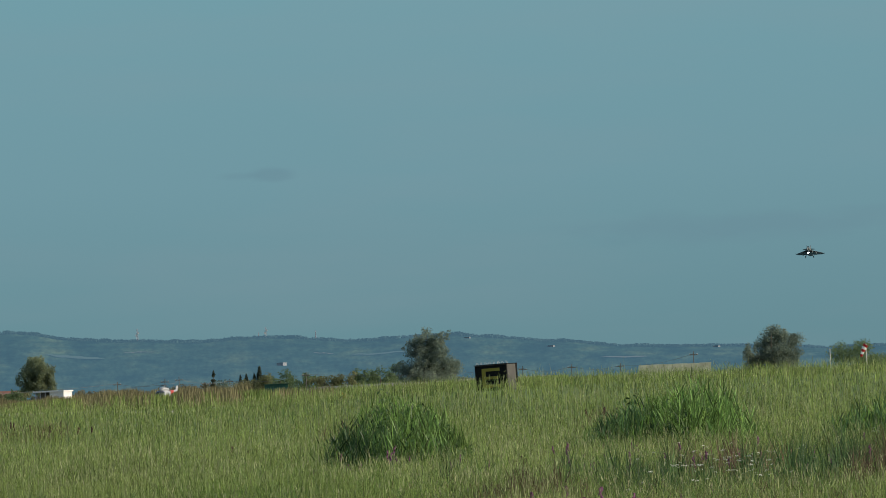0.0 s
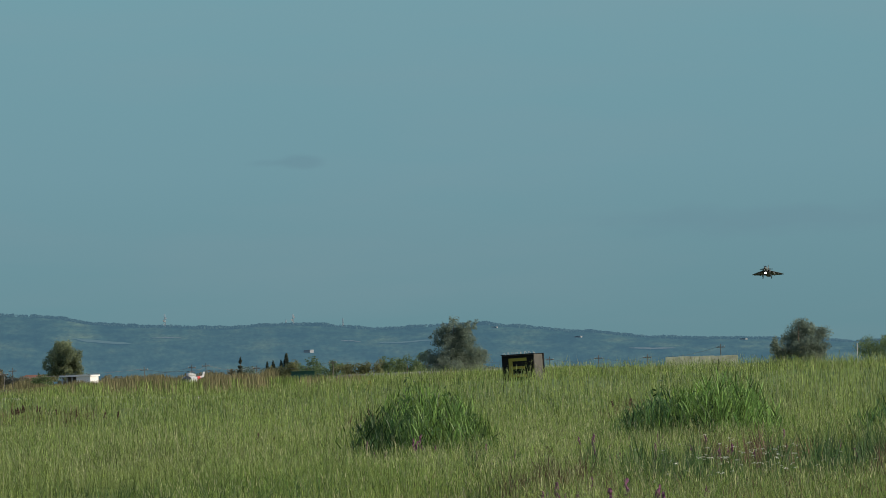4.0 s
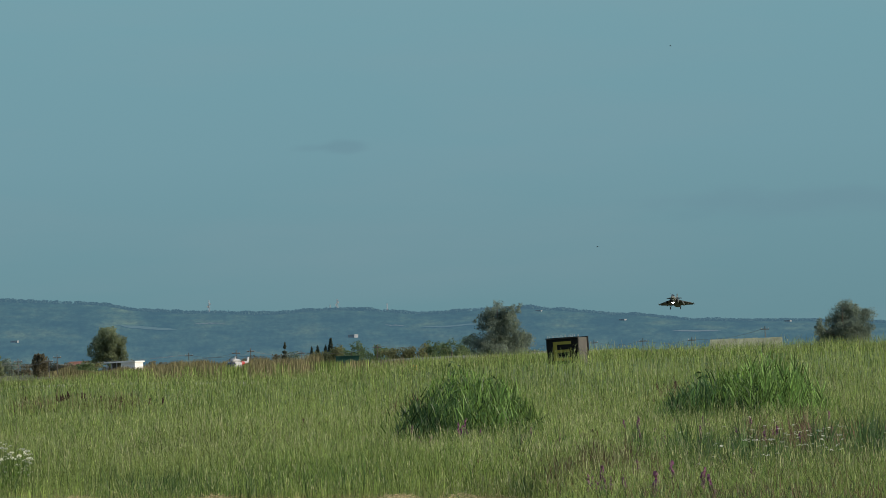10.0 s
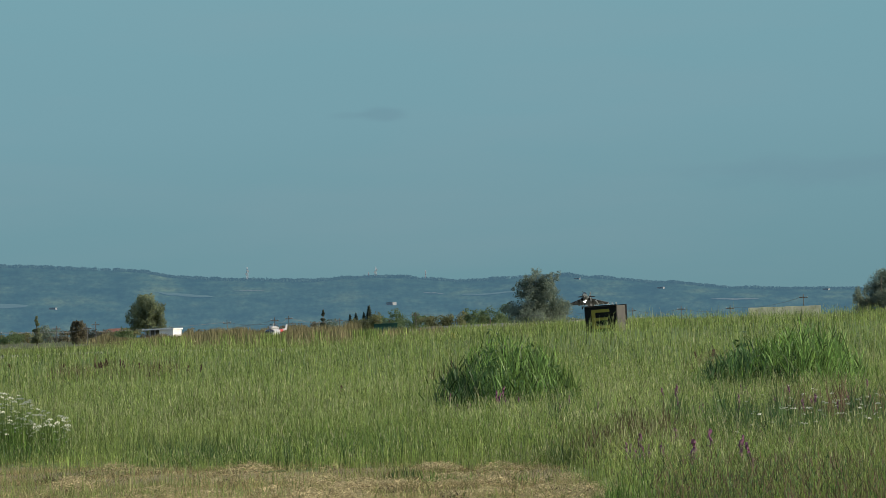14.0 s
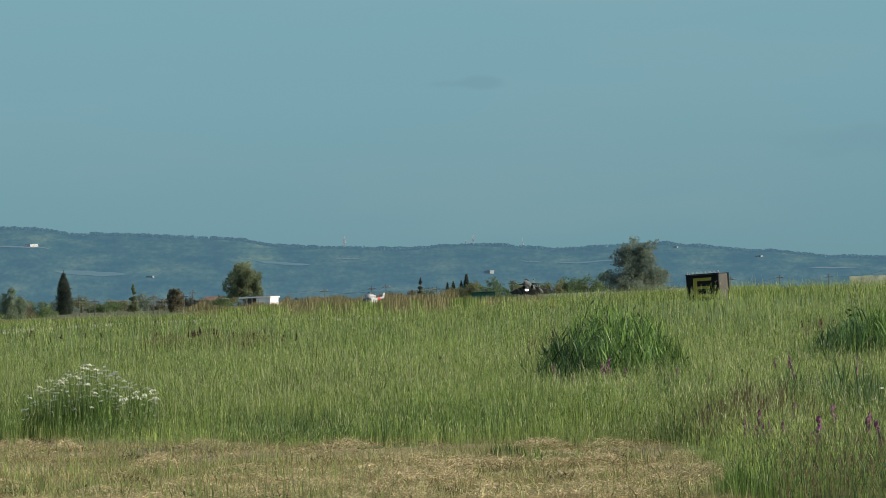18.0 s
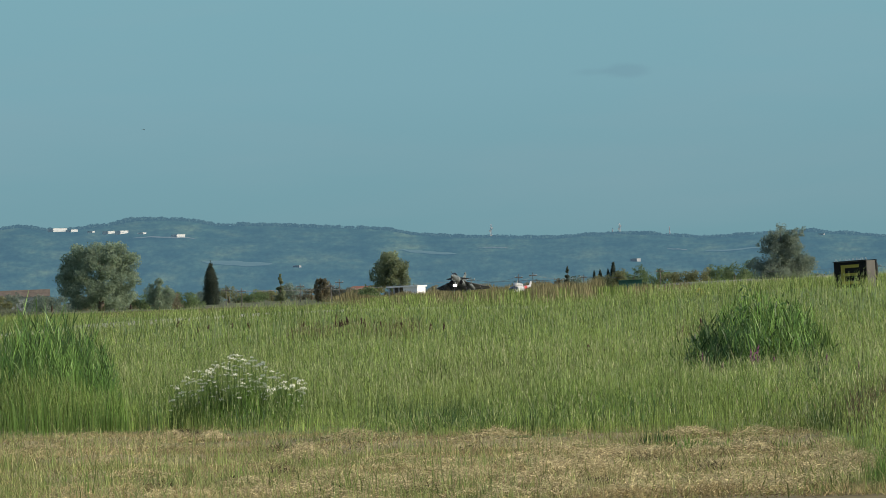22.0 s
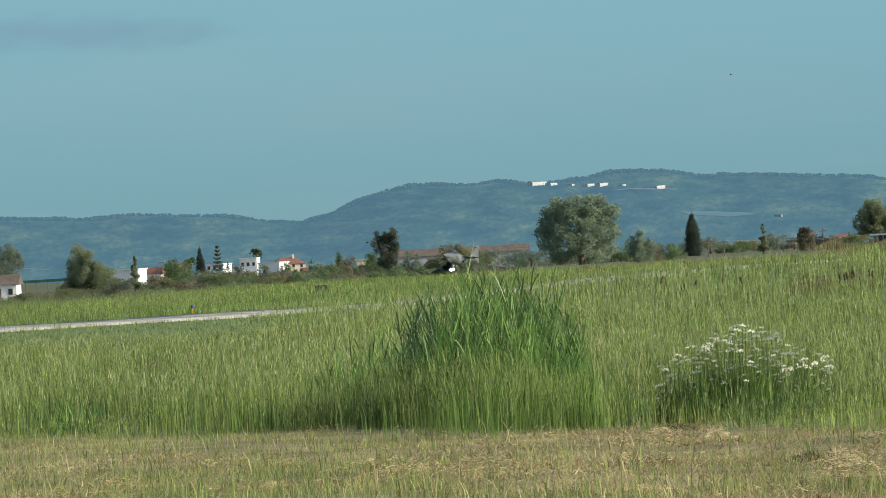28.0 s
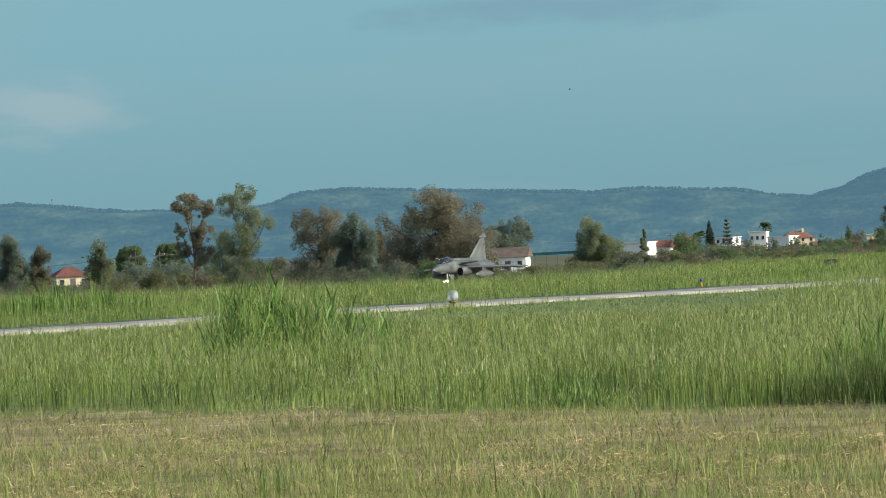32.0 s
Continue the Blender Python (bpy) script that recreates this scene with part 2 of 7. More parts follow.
def box(bm, x0, x1, y0, y1, z0, z1, bevel=0.0):
    vs = [bm.verts.new(p) for p in ((x0, y0, z0), (x1, y0, z0), (x1, y1, z0), (x0, y1, z0), (x0, y0, z1), (x1, y0, z1), (x1, y1, z1), (x0, y1, z1))]
    fs = [bm.faces.new([vs[i] for i in f]) for f in ((3, 2, 1, 0), (4, 5, 6, 7), (0, 1, 5, 4), (1, 2, 6, 5), (2, 3, 7, 6), (3, 0, 4, 7))]
    if bevel:
        es = list({e for f in fs for e in f.edges})
        bmesh.ops.bevel(bm, geom=es, offset=bevel, segments=2, affect="EDGES")
    return bm


def tube(bm, pts, radii, n=8, cap=True):
    """A tapered round bar along points."""
    rings = []
    for i, (p, r) in enumerate(zip(pts, radii)):
        a = Vector(pts[max(i - 1, 0)])
        b = Vector(pts[min(i + 1, len(pts) - 1)])
        d = (b - a).normalized()
        u = d.orthogonal().normalized()
        w = d.cross(u)
        rings.append([bm.verts.new(Vector(p) + (u * math.cos(k * math.tau / n) + w * math.sin(k * math.tau / n)) * r) for k in range(n)])
    for q, s in zip(rings, rings[1:]):
        for k in range(n):
            bm.faces.new((q[k], q[(k + 1) % n], s[(k + 1) % n], s[k]))
    if cap:
        bm.faces.new(rings[0][::-1])
        bm.faces.new(rings[-1])
    return bm


# ---- the ground, one sheet to the horizon ----
def build_ground():
    az = np.unique(np.concatenate([np.linspace(-180, -16, 42), np.linspace(-16, 12, 169), np.linspace(12, 180, 44)]))
    rr = np.concatenate([[0.02, 3, 10, 25, 40], np.geomspace(45, 420, 100), np.geomspace(430, 4950, 50)])
    A, R = np.meshgrid(np.radians(az), rr)
    x, y = R * np.sin(A), R * np.cos(A)
    v = np.stack([x, y, land(x, y)], -1).reshape(-1, 3)
    n = len(az)
    i, j = np.meshgrid(np.arange(len(rr) - 1), np.arange(n - 1), indexing="ij")
    q = np.stack([i * n + j, i * n + j + 1, (i + 1) * n + j + 1, (i + 1) * n + j], -1).reshape(-1, 4)[:, ::-1]
    # the middle of the sheet, under the tripod
    o = len(v)
    v = np.concatenate([v, [(-0.03, -0.03, -0.003), (0.03, -0.03, -0.003), (0.03, 0.03, -0.003), (-0.03, 0.03, -0.003)]])
    q = np.concatenate([q, [(o, o + 1, o + 2, o + 3)]])
    ob = mesh_object("ground", v, q, M_SOIL)
    ob.data.materials.append(M_STRAW_SOIL)
    ob.data.materials.append(M_FARFIELD)
    c = v[q].mean(1)
    r = np.hypot(c[:, 0], c[:, 1])
    idx = np.where(r < mown_edge(c[:, 0]), 1, np.where(r > 700, 2, 0)).astype(np.int32)
    ob.data.polygons.foreach_set("material_index", idx)
    ob.data.shade_smooth()
    tagged(ob, "grassy airfield ground with a dry mown strip in front", "ground", kind="structure")


build_ground()


# ---- sky and hills far behind ----
# clouds on the sky: centre, half sizes, tint, strength
CLOUDS = [((-92, 4899, 122.7), (17, 200, 5), (0.155, 0.275, 0.345), 0.36), ((-113, 4899, 122.3), (15, 200, 3), (0.155, 0.275, 0.345), 0.22), ((-715, 4848, 144.3), (120, 200, 14), (0.17, 0.29, 0.375), 0.6), ((-1026, 4791, 96.7), (52, 200, 24), (0.36, 0.43, 0.46), 0.45), ((191, 4896, 80.4), (130, 200, 12), (0.165, 0.29, 0.36), 0.35)]


def build_sky():
    m = bpy.data.materials.new("evening_sky")
    m.use_nodes = True
    nt = m.node_tree
    n, l = nt.nodes, nt.links
    n.remove(n["Principled BSDF"])
    em = n.new("ShaderNodeEmission")
    tc = n.new("ShaderNodeTexCoord")
    sep = n.new("ShaderNodeSeparateXYZ")
    l.new(tc.outputs["Object"], sep.inputs[0])
    h = n.new("ShaderNodeMapRange")
    h.inputs["From Min"].default_value = 0
    h.inputs["From Max"].default_value = 260
    l.new(sep.outputs["Z"], h.inputs["Value"])
    ramp = n.new("ShaderNodeValToRGB")
    e = ramp.color_ramp.elements
    e[0].position, e[0].color = 0.0, (0.155, 0.302, 0.345, 1)
    e[1].position, e[1].color = 1.0, (0.200, 0.405, 0.468, 1)
    mid = e.new(0.45)
    mid.color = (0.192, 0.367, 0.427, 1)
    l.new(h.outputs[0], ramp.inputs[0])
    # thin streaks of cloud
    mp = n.new("ShaderNodeMapping")
    mp.inputs["Scale"].default_value = (0.004, 0.004, 0.022)
    l.new(tc.outputs["Object"], mp.inputs[0])
    no = n.new("ShaderNodeTexNoise")
    no.inputs["Scale"].default_value = 1.0
    no.inputs["Detail"].default_value = 5
    l.new(mp.outputs[0], no.inputs["Vector"])
    cl = n.new("ShaderNodeMapRange")
    cl.inputs["From Min"].default_value = 0.45
    cl.inputs["From Max"].default_value = 0.75
    cl.inputs["To Max"].default_value = 0.16
    l.new(no.outputs["Fac"], cl.inputs["Value"])
    mp2 = n.new("ShaderNodeMapping")
    mp2.inputs["Scale"].default_value = (0.02, 0.02, 0.07)
    l.new(tc.outputs["Object"], mp2.inputs[0])
    puff = n.new("ShaderNodeTexNoise")
    puff.inputs["Scale"].default_value = 1.0
    puff.inputs["Detail"].default_value = 5
    l.new(mp2.outputs[0], puff.inputs["Vector"])
    mx = n.new("ShaderNodeMix")
    mx.data_type = "RGBA"
    mx.inputs["B"].default_value = (0.30, 0.37, 0.42, 1)
    l.new(cl.outputs[0], mx.inputs["Factor"])
    l.new(ramp.outputs[0], mx.inputs["A"])
    out = mx.outputs["Result"]
    for c, r, tint, amount in CLOUDS:
        m2 = n.new("ShaderNodeMapping")
        m2.vector_type = "TEXTURE"
        m2.inputs["Location"].default_value = c
        m2.inputs["Scale"].default_value = r
        l.new(tc.outputs["Object"], m2.inputs[0])
        ln = n.new("ShaderNodeVectorMath")
        ln.operation = "LENGTH"
        l.new(m2.outputs[0], ln.inputs[0])
        ad = n.new("ShaderNodeMath")
        ad.operation = "MULTIPLY_ADD"
        ad.inputs[1].default_value = -1.6
        l.new(puff.outputs["Fac"], ad.inputs[0])
        l.new(ln.outputs["Value"], ad.inputs[2])
        mr = n.new("ShaderNodeMapRange")
        mr.interpolation_type = "SMOOTHSTEP"
        mr.inputs["From Min"].default_value = 0.3
        mr.inputs["From Max"].default_value = -0.6
        mr.inputs["To Max"].default_value = amount
        l.new(ad.outputs[0], mr.inputs["Value"])
        m3 = n.new("ShaderNodeMix")
        m3.data_type = "RGBA"
        m3.inputs["B"].default_value = (*tint, 1)
        l.new(mr.outputs[0], m3.inputs["Factor"])
        l.new(out, m3.inputs["A"])
        out = m3.outputs["Result"]
    l.new(out, em.inputs["Color"])
    l.new(em.outputs[0], n["Material Output"].inputs["Surface"])
    az = np.radians(np.linspace(-40, 35, 120))
    zz = np.array([-30, 60, 150, 300, 520])
    A, Z = np.meshgrid(az, zz)
    v = np.stack([4900 * np.sin(A), 4900 * np.cos(A), Z], -1).reshape(-1, 3)
    k = len(az)
    i, j = np.meshgrid(np.arange(len(zz) - 1), np.arange(k - 1), indexing="ij")
    q = np.stack([i * k + j, i * k + j + 1, (i + 1) * k + j + 1, (i + 1) * k + j], -1).reshape(-1, 4)
    ob = mesh_object("backdrop_sky", v, q, m)
    ob.data.shade_smooth()
    tagged(ob, "hazy teal evening sky with thin cloud streaks", "sky", kind="structure")


RIDGE_AZ = [-40, -20, -15, -12.4, -12.2, -12, -11.8, -11.6, -11.4, -11.2, -11, -10.8, -10.6, -10.4, -10.2, -10, -9.8, -9.6, -9.4, -9.2, -9, -8.8, -8.6, -8.4, -8.2, -8, -7.8, -7.6, -7.4, -7.2, -7, -6.8, -6.6, -6.4, -6.2, -6, -5.8, -5.6, -5.4, -5.2, -5, -4.8, -4.6, -4.4, -4.2, -4, -3.8, -3.6, -3.4, -3.2, -3, -2.8, -2.6, -2.4, -2.2, -2, -1.8, -1.6, -1.4, -1.2, -1, -0.8, -0.6, -0.4, -0.2, -0, 0.2, 0.4, 0.6, 0.8, 1, 1.2, 1.4, 1.6, 1.8, 2, 2.2, 2.4, 2.6, 2.8, 6, 20, 35]
RIDGE_EL = [0.2, 0.3, 0.42, 0.474, 0.456, 0.43, 0.398, 0.385, 0.38, 0.372, 0.365, 0.357, 0.386, 0.454, 0.466, 0.467, 0.452, 0.438, 0.424, 0.411, 0.399, 0.388, 0.375, 0.36, 0.352, 0.373, 0.357, 0.342, 0.328, 0.302, 0.267, 0.25, 0.294, 0.373, 0.439, 0.469, 0.46, 0.448, 0.465, 0.433, 0.432, 0.45, 0.48, 0.483, 0.467, 0.425, 0.417, 0.409, 0.391, 0.382, 0.367, 0.349, 0.305, 0.289, 0.269, 0.269, 0.252, 0.242, 0.255, 0.259, 0.25, 0.231, 0.209, 0.207, 0.219, 0.223, 0.222, 0.199, 0.178, 0.152, 0.142, 0.112, 0.091, 0.08, 0.074, 0.067, 0.061, 0.048, 0.035, 0.022, 0.02, 0.15, 0.2]
RIDGE_D = 4500.0


def ridge(az):
    return EYE + np.tan(np.radians(np.interp(az, RIDGE_AZ, RIDGE_EL))) * RIDGE_D


def hill_height(az, d):
    """Height of the hillside at a bearing and distance: folds that rise to the crest."""
    a = np.radians(az)
    t = np.clip((d - 3000) / (RIDGE_D - 3000), 0, 1)
    fold = 0.8 * np.sin(a * 61 + 0.8 * np.sin(d * 0.006)) + 0.5 * np.sin(a * 173 + d * 0.004) + 0.25 * np.sin(a * 390 - d * 0.009)
    crest = ridge(az)
    up = np.where(d > RIDGE_D, 1 - (d - RIDGE_D) / 900, t ** 1.25)
    return -4 + (crest + 4) * up + fold * np.sin(np.pi * np.clip(t, 0, 1)) * ss(0, 20, crest)


def build_hills():
    m = bpy.data.materials.new("hillside_haze_glow")
    m.use_nodes = True
    nt = m.node_tree
    n, l = nt.nodes, nt.links
    b = n["Principled BSDF"]
    b.inputs["Roughness"].default_value = 1.0
    b.inputs["Specular IOR Level"].default_value = 0.0
    tc = n.new("ShaderNodeTexCoord")
    mp = n.new("ShaderNodeMapping")
    mp.inputs["Scale"].default_value = (0.045, 0.13, 0.0)
    l.new(tc.outputs["UV"], mp.inputs[0])
    big = n.new("ShaderNodeTexNoise")
    big.inputs["Scale"].default_value = 1.0
    big.inputs["Detail"].default_value = 7
    big.inputs["Roughness"].default_value = 0.62
    l.new(mp.outputs[0], big.inputs["Vector"])
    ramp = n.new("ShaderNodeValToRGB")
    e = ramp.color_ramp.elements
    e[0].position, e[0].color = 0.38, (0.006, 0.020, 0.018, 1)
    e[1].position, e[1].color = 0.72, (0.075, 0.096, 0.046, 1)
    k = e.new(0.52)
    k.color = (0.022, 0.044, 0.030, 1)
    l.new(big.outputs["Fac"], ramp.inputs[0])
    fine = n.new("ShaderNodeTexNoise")
    fine.inputs["Scale"].default_value = 1.0
    fine.inputs["Detail"].default_value = 6
    fine.inputs["Roughness"].default_value = 0.7
    mp3 = n.new("ShaderNodeMapping")
    mp3.inputs["Scale"].default_value = (0.34, 0.50, 0.0)
    l.new(tc.outputs["UV"], mp3.inputs[0])
    l.new(mp3.outputs[0], fine.inputs["Vector"])
    mr = n.new("ShaderNodeMapRange")
    mr.inputs["From Min"].default_value = 0.3
    mr.inputs["From Max"].default_value = 0.7
    mr.inputs["To Min"].default_value = 0.35
    mr.inputs["To Max"].default_value = 1.55
    l.new(fine.outputs["Fac"], mr.inputs["Value"])
    mu = n.new("ShaderNodeVectorMath")
    mu.operation = "SCALE"
    l.new(ramp.outputs[0], mu.inputs[0])
    l.new(mr.outputs[0], mu.inputs["Scale"])
    l.new(mu.outputs[0], b.inputs["Base Color"])
    # distance haze is put in as a faint blue glow of the slope itself
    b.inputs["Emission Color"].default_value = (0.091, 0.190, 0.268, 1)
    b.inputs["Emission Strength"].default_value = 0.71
    az = np.unique(np.concatenate([np.linspace(-40, -14, 60), np.linspace(-14, 5, 420), np.linspace(5, 35, 60)]))
    dd = np.linspace(3000, 4860, 50)
    A, Dm = np.meshgrid(az, dd)
    z = hill_height(A, Dm)
    v = np.stack([Dm * np.sin(np.radians(A)), Dm * np.cos(np.radians(A)), z], -1).reshape(-1, 3)
    c = len(az)
    i, j = np.meshgrid(np.arange(len(dd) - 1), np.arange(c - 1), indexing="ij")
    q = np.stack([i * c + j, i * c + j + 1, (i + 1) * c + j + 1, (i + 1) * c + j], -1).reshape(-1, 4)[:, ::-1]
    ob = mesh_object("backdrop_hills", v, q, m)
    # woods and fields lie along the slope: metres across by metres of height
    across = np.stack([np.radians(A) * 4000, z + 0.004 * Dm], -1).reshape(-1, 2)
    uv = ob.data.uv_layers.new(name="slope")
    uv.data.foreach_set("uv", across[q.reshape(-1)].astype(np.float32).reshape(-1))
    ob.data.shade_smooth()
    tagged(ob, "wooded blue-green hill range behind the plain, haze added as glow", "hills", kind="structure")


build_sky()
build_hills()


# ---- trees ----
def leaf_cloud(rng, blobs, size, count, flat=0.7):
    """Leaf sprays inside soft blobs (x, y, z, rx, ry, rz); the sprays face mostly outwards."""
    blobs = np.array(blobs, float)
    vol = (blobs[:, 3] * blobs[:, 4] * blobs[:, 5]) ** 0.75
    pick = rng.choice(len(blobs), count, p=vol / vol.sum())
    B = blobs[pick]
    d = rng.normal(size=(count, 3))
    d /= np.linalg.norm(d, axis=1)[:, None]
    rad = 0.35 + 0.65 * rng.random(count) ** 0.45
    rad *= 1 + 0.17 * rng.normal(size=count)
    p = B[:, :3] + d * rad[:, None] * B[:, 3:]
    nrm = d + 0.75 * rng.normal(size=(count, 3))
    nrm /= np.linalg.norm(nrm, axis=1)[:, None]
    t = np.cross(nrm, rng.normal(size=(count, 3)))
    t /= np.linalg.norm(t, axis=1)[:, None] + 1e-9
    u = np.cross(nrm, t)
    s = size * (0.55 + 0.9 * rng.random(count))[:, None]
    k = flat
    v = np.stack([p + t * s, p + u * s * k + nrm * s * 0.15, p - t * s, p - u * s * k - nrm * s * 0.1], 1).reshape(-1, 3)
    return v, np.arange(count * 4).reshape(-1, 4)


def foliage(name, colour, second):
    return mat(name, colour, 0.8, 0.25, 0.25, island=0.12, translucent=0.7, second=second)


# leaf tones are lightened and greyed to put distance haze into the colour
F_EUC = foliage("gum_leaves", (0.200, 0.258, 0.195), (0.275, 0.330, 0.245))
F_EUC_G = foliage("green_gum_leaves", (0.232, 0.280, 0.165), (0.330, 0.375, 0.215))
F_RUST = foliage("rusty_gum_leaves", (0.245, 0.240, 0.165), (0.330, 0.310, 0.215))
F_POPLAR = foliage("poplar_leaves", (0.25, 0.33, 0.225), (0.35, 0.43, 0.30))
F_DARK = foliage("cypress_leaves", (0.080, 0.110, 0.085), (0.110, 0.142, 0.105))
F_THICKET = foliage("thicket_leaves", (0.158, 0.187, 0.128), (0.232, 0.247, 0.158))
F_PINE = foliage("pine_needles", (0.10, 0.125, 0.092), (0.14, 0.16, 0.112))
F_BUSH = foliage("bush_leaves", (0.182, 0.202, 0.098), (0.273, 0.273, 0.130))
F_GREEN = foliage("green_leaves", (0.150, 0.215, 0.098), (0.215, 0.286, 0.130))
F_SCRUB = foliage("dry_scrub", (0.20, 0.19, 0.125), (0.27, 0.245, 0.16))


def tree(name, az, d, top, width, style, leaves, seed, label, category="tree", bark=None, base=None, masses=None):
    """A tree on the land at a bearing and distance; top is its height above the datum."""
    rng = np.random.default_rng(seed)
    x, y = polar(az, d)
    z = float(land(x, y)) if base is None else base
    H = top + d * float(slope(az)) - z
    W = width / 2
    bark = bark or M_BARK
    ob = empty(name, pose(x, y, z - 0.05), label, category)
    blobs = []
    bm = bmesh.new()
    if masses:
        # leaf masses (across, height, half width, half height) on limbs that leave a leaning stem
        tube(bm, [(0, 0, 0), (W * 0.06, 0, H * 0.3), (-W * 0.03, 0, H * 0.62), (0, 0, H * 0.88)], [H * 0.014, H * 0.011, H * 0.007, H * 0.003], 8)
        for mx, mz, rx, rz in masses:
            rx, rz = rx * 1.18, rz * 1.12
            dy = W * 0.35 * rng.normal()
            c = Vector((mx * W, dy, mz * H))
            root = Vector((W * 0.02, 0, max(0.10 * H, mz * H * 0.55)))
            tube(bm, [root, root.lerp(c, 0.6) + Vector((0, 0, -0.03 * H)), c], [H * 0.010, H * 0.006, H * 0.003], 6)
            for _ in range(18):
                o = rng.normal(size=3)
                o = o / np.linalg.norm(o) * rng.random() ** 0.5 * 1.0
                k = 0.18 + 0.24 * rng.random()
                blobs.append((c.x + o[0] * rx * W, c.y + o[1] * rx * W, c.z + o[2] * rz * H * 1.25, rx * W * k, rx * W * k, rz * H * k * 1.5))
            for _ in range(3):
                c2 = root.lerp(c, 0.35 + 0.6 * rng.random())
                blobs.append((c2.x + 0.12 * W * rng.normal(), c2.y, c2.z + 0.04 * H * rng.normal(), rx * W * 0.3, rx * W * 0.3, rz * H * 0.5))
    elif style == "cypress":
        tube(bm, [(0, 0, 0), (0, 0, H * 0.9)], [W * 0.3, W * 0.05], 7)
        for i in range(14):
            f = i / 13
            r = W * (0.80 + 0.1 * f) * (1 - f ** 2.2) ** 0.8 + 0.05 * W
            blobs.append((rng.normal() * W * 0.05, rng.normal() * W * 0.05, H * (0.07 + 0.88 * f), r, r, H * 0.10))
    elif style == "dome":
        tube(bm, [(0, 0, 0), (0.02 * W, 0, H * 0.25), (0, 0, H * 0.7)], [W * 0.08, W * 0.06, W * 0.02], 8)
        for i in range(260):
            f = rng.random()
            zz = H * (0.08 + 0.84 * f)
            r0 = W * math.sqrt(max(0.03, 1 - ((zz / H - 0.46) / 0.56) ** 2)) * 0.92
            a = rng.random() * math.tau
            q = rng.random() ** 0.35
            blobs.append((math.cos(a) * r0 * q, math.sin(a) * r0 * q, zz, W * 0.14, W * 0.14, H * 0.07))
    elif style == "cone":
        tube(bm, [(0, 0, 0), (0, 0, H * 0.95)], [W * 0.12, W * 0.02], 7)
        for i in range(22):
            f = rng.random()
            r0 = W * (1 - f) ** 0.8 * 0.75
            a = rng.random() * math.tau
            blobs.append((math.cos(a) * r0 * 0.6, math.sin(a) * r0 * 0.6, H * (0.15 + 0.83 * f), r0 * 0.5 + 0.1 * W, r0 * 0.5 + 0.1 * W, H * 0.05))
    elif style == "tier":
        tube(bm, [(0, 0, 0), (0, 0, H * 0.98)], [W * 0.10, W * 0.02], 7)
        for i in range(8):
            f = i / 7
            for k in range(7):
                a = k * math.tau / 7 + i
                r0 = W * (0.95 - 0.75 * f) * (0.7 + 0.3 * rng.random())
                for q in (0.35, 0.7, 1.0):
                    blobs.append((math.cos(a) * r0 * q, math.sin(a) * r0 * q, H * (0.22 + 0.75 * f) + 0.04 * H * q * q, W * 0.13, W * 0.13, H * 0.016))
    elif style == "palm":
        tube(bm, [(0, 0, 0), (W * 0.05, 0, H * 0.5), (0, 0, H * 0.8)], [W * 0.13, W * 0.10, W * 0.12], 8)
        for i in range(26):
            a = rng.random() * math.tau
            up = rng.random() * 1.3 - 0.35
            for q in (0.25, 0.5, 0.75, 1.0):
                blobs.append((math.cos(a) * W * q * (1 - 0.3 * abs(up)), math.sin(a) * W * q * (1 - 0.3 * abs(up)), H * 0.8 + W * (up * q - 0.75 * q * q + 0.1), W * 0.10, W * 0.10, W * 0.06))
    elif style == "bush":
        tube(bm, [(0, 0, 0), (0, 0, H * 0.5)], [W * 0.06, W * 0.02], 6)
        for i in range(20):
            a = rng.random() * math.tau
            q = math.sqrt(rng.random()) * W * 0.78
            zz = H * (0.08 + 0.80 * rng.random() * (1 - (q / W) ** 2.5))
            blobs.append((math.cos(a) * q, math.sin(a) * q, zz, W * 0.26, W * 0.26, H * 0.2))
    else:  # limbs with leaf masses: open crowns show the stems, full ones are clothed to the foot
        fork = 0.24 if style == "open" else 0.08
        tube(bm, [(0, 0, 0), (W * 0.03, 0, H * fork)], [H * 0.020, H * 0.016], 8)
        limbs = 12 if style == "open" else 18
        for i in range(limbs):
            a = rng.random() * math.tau
            f = (i + 0.5) / limbs
            reach = W * (0.35 + 0.5 * rng.random()) * (1.0 - 0.5 * f ** 2.2)
            zt = H * (fork + 0.10 + (0.84 - fork - 0.08) * f)
            tip = (math.cos(a) * reach, math.sin(a) * reach, zt)
            mid = (math.cos(a) * reach * 0.4, math.sin(a) * reach * 0.4, H * fork + (zt - H * fork) * 0.6)
            tube(bm, [(W * 0.03, 0, H * fork * 0.98), mid, tip], [H * 0.012, H * 0.007, H * 0.003], 6)
            s = (0.30 if style == "open" else 0.36) * W
            for _ in range(3 if style == "open" else 4):
                blobs.append((tip[0] + rng.normal() * s * 0.5, tip[1] + rng.normal() * s * 0.5, tip[2] + H * 0.02 + rng.normal() * H * 0.04, s * (0.5 + 0.5 * rng.random()), s * 0.7, H * (0.05 + 0.05 * rng.random())))
            if style == "full":
                blobs.append((mid[0], mid[1], mid[2], s * 0.7, s * 0.7, H * 0.09))
        tube(bm, [(W * 0.03, 0, H * fork * 0.98), (-W * 0.05, 0, H * 0.6), (0, 0, H * 0.9)], [H * 0.014, H * 0.009, H * 0.003], 7)
        blobs.append((0, 0, H * 0.92, W * 0.30, W * 0.30, H * 0.07))
        blobs.append((W * 0.1, 0, H * 0.80, W * 0.42, W * 0.42, H * 0.10))
    part("trunk", bm, bark, ob)
    px = d / 14400.0
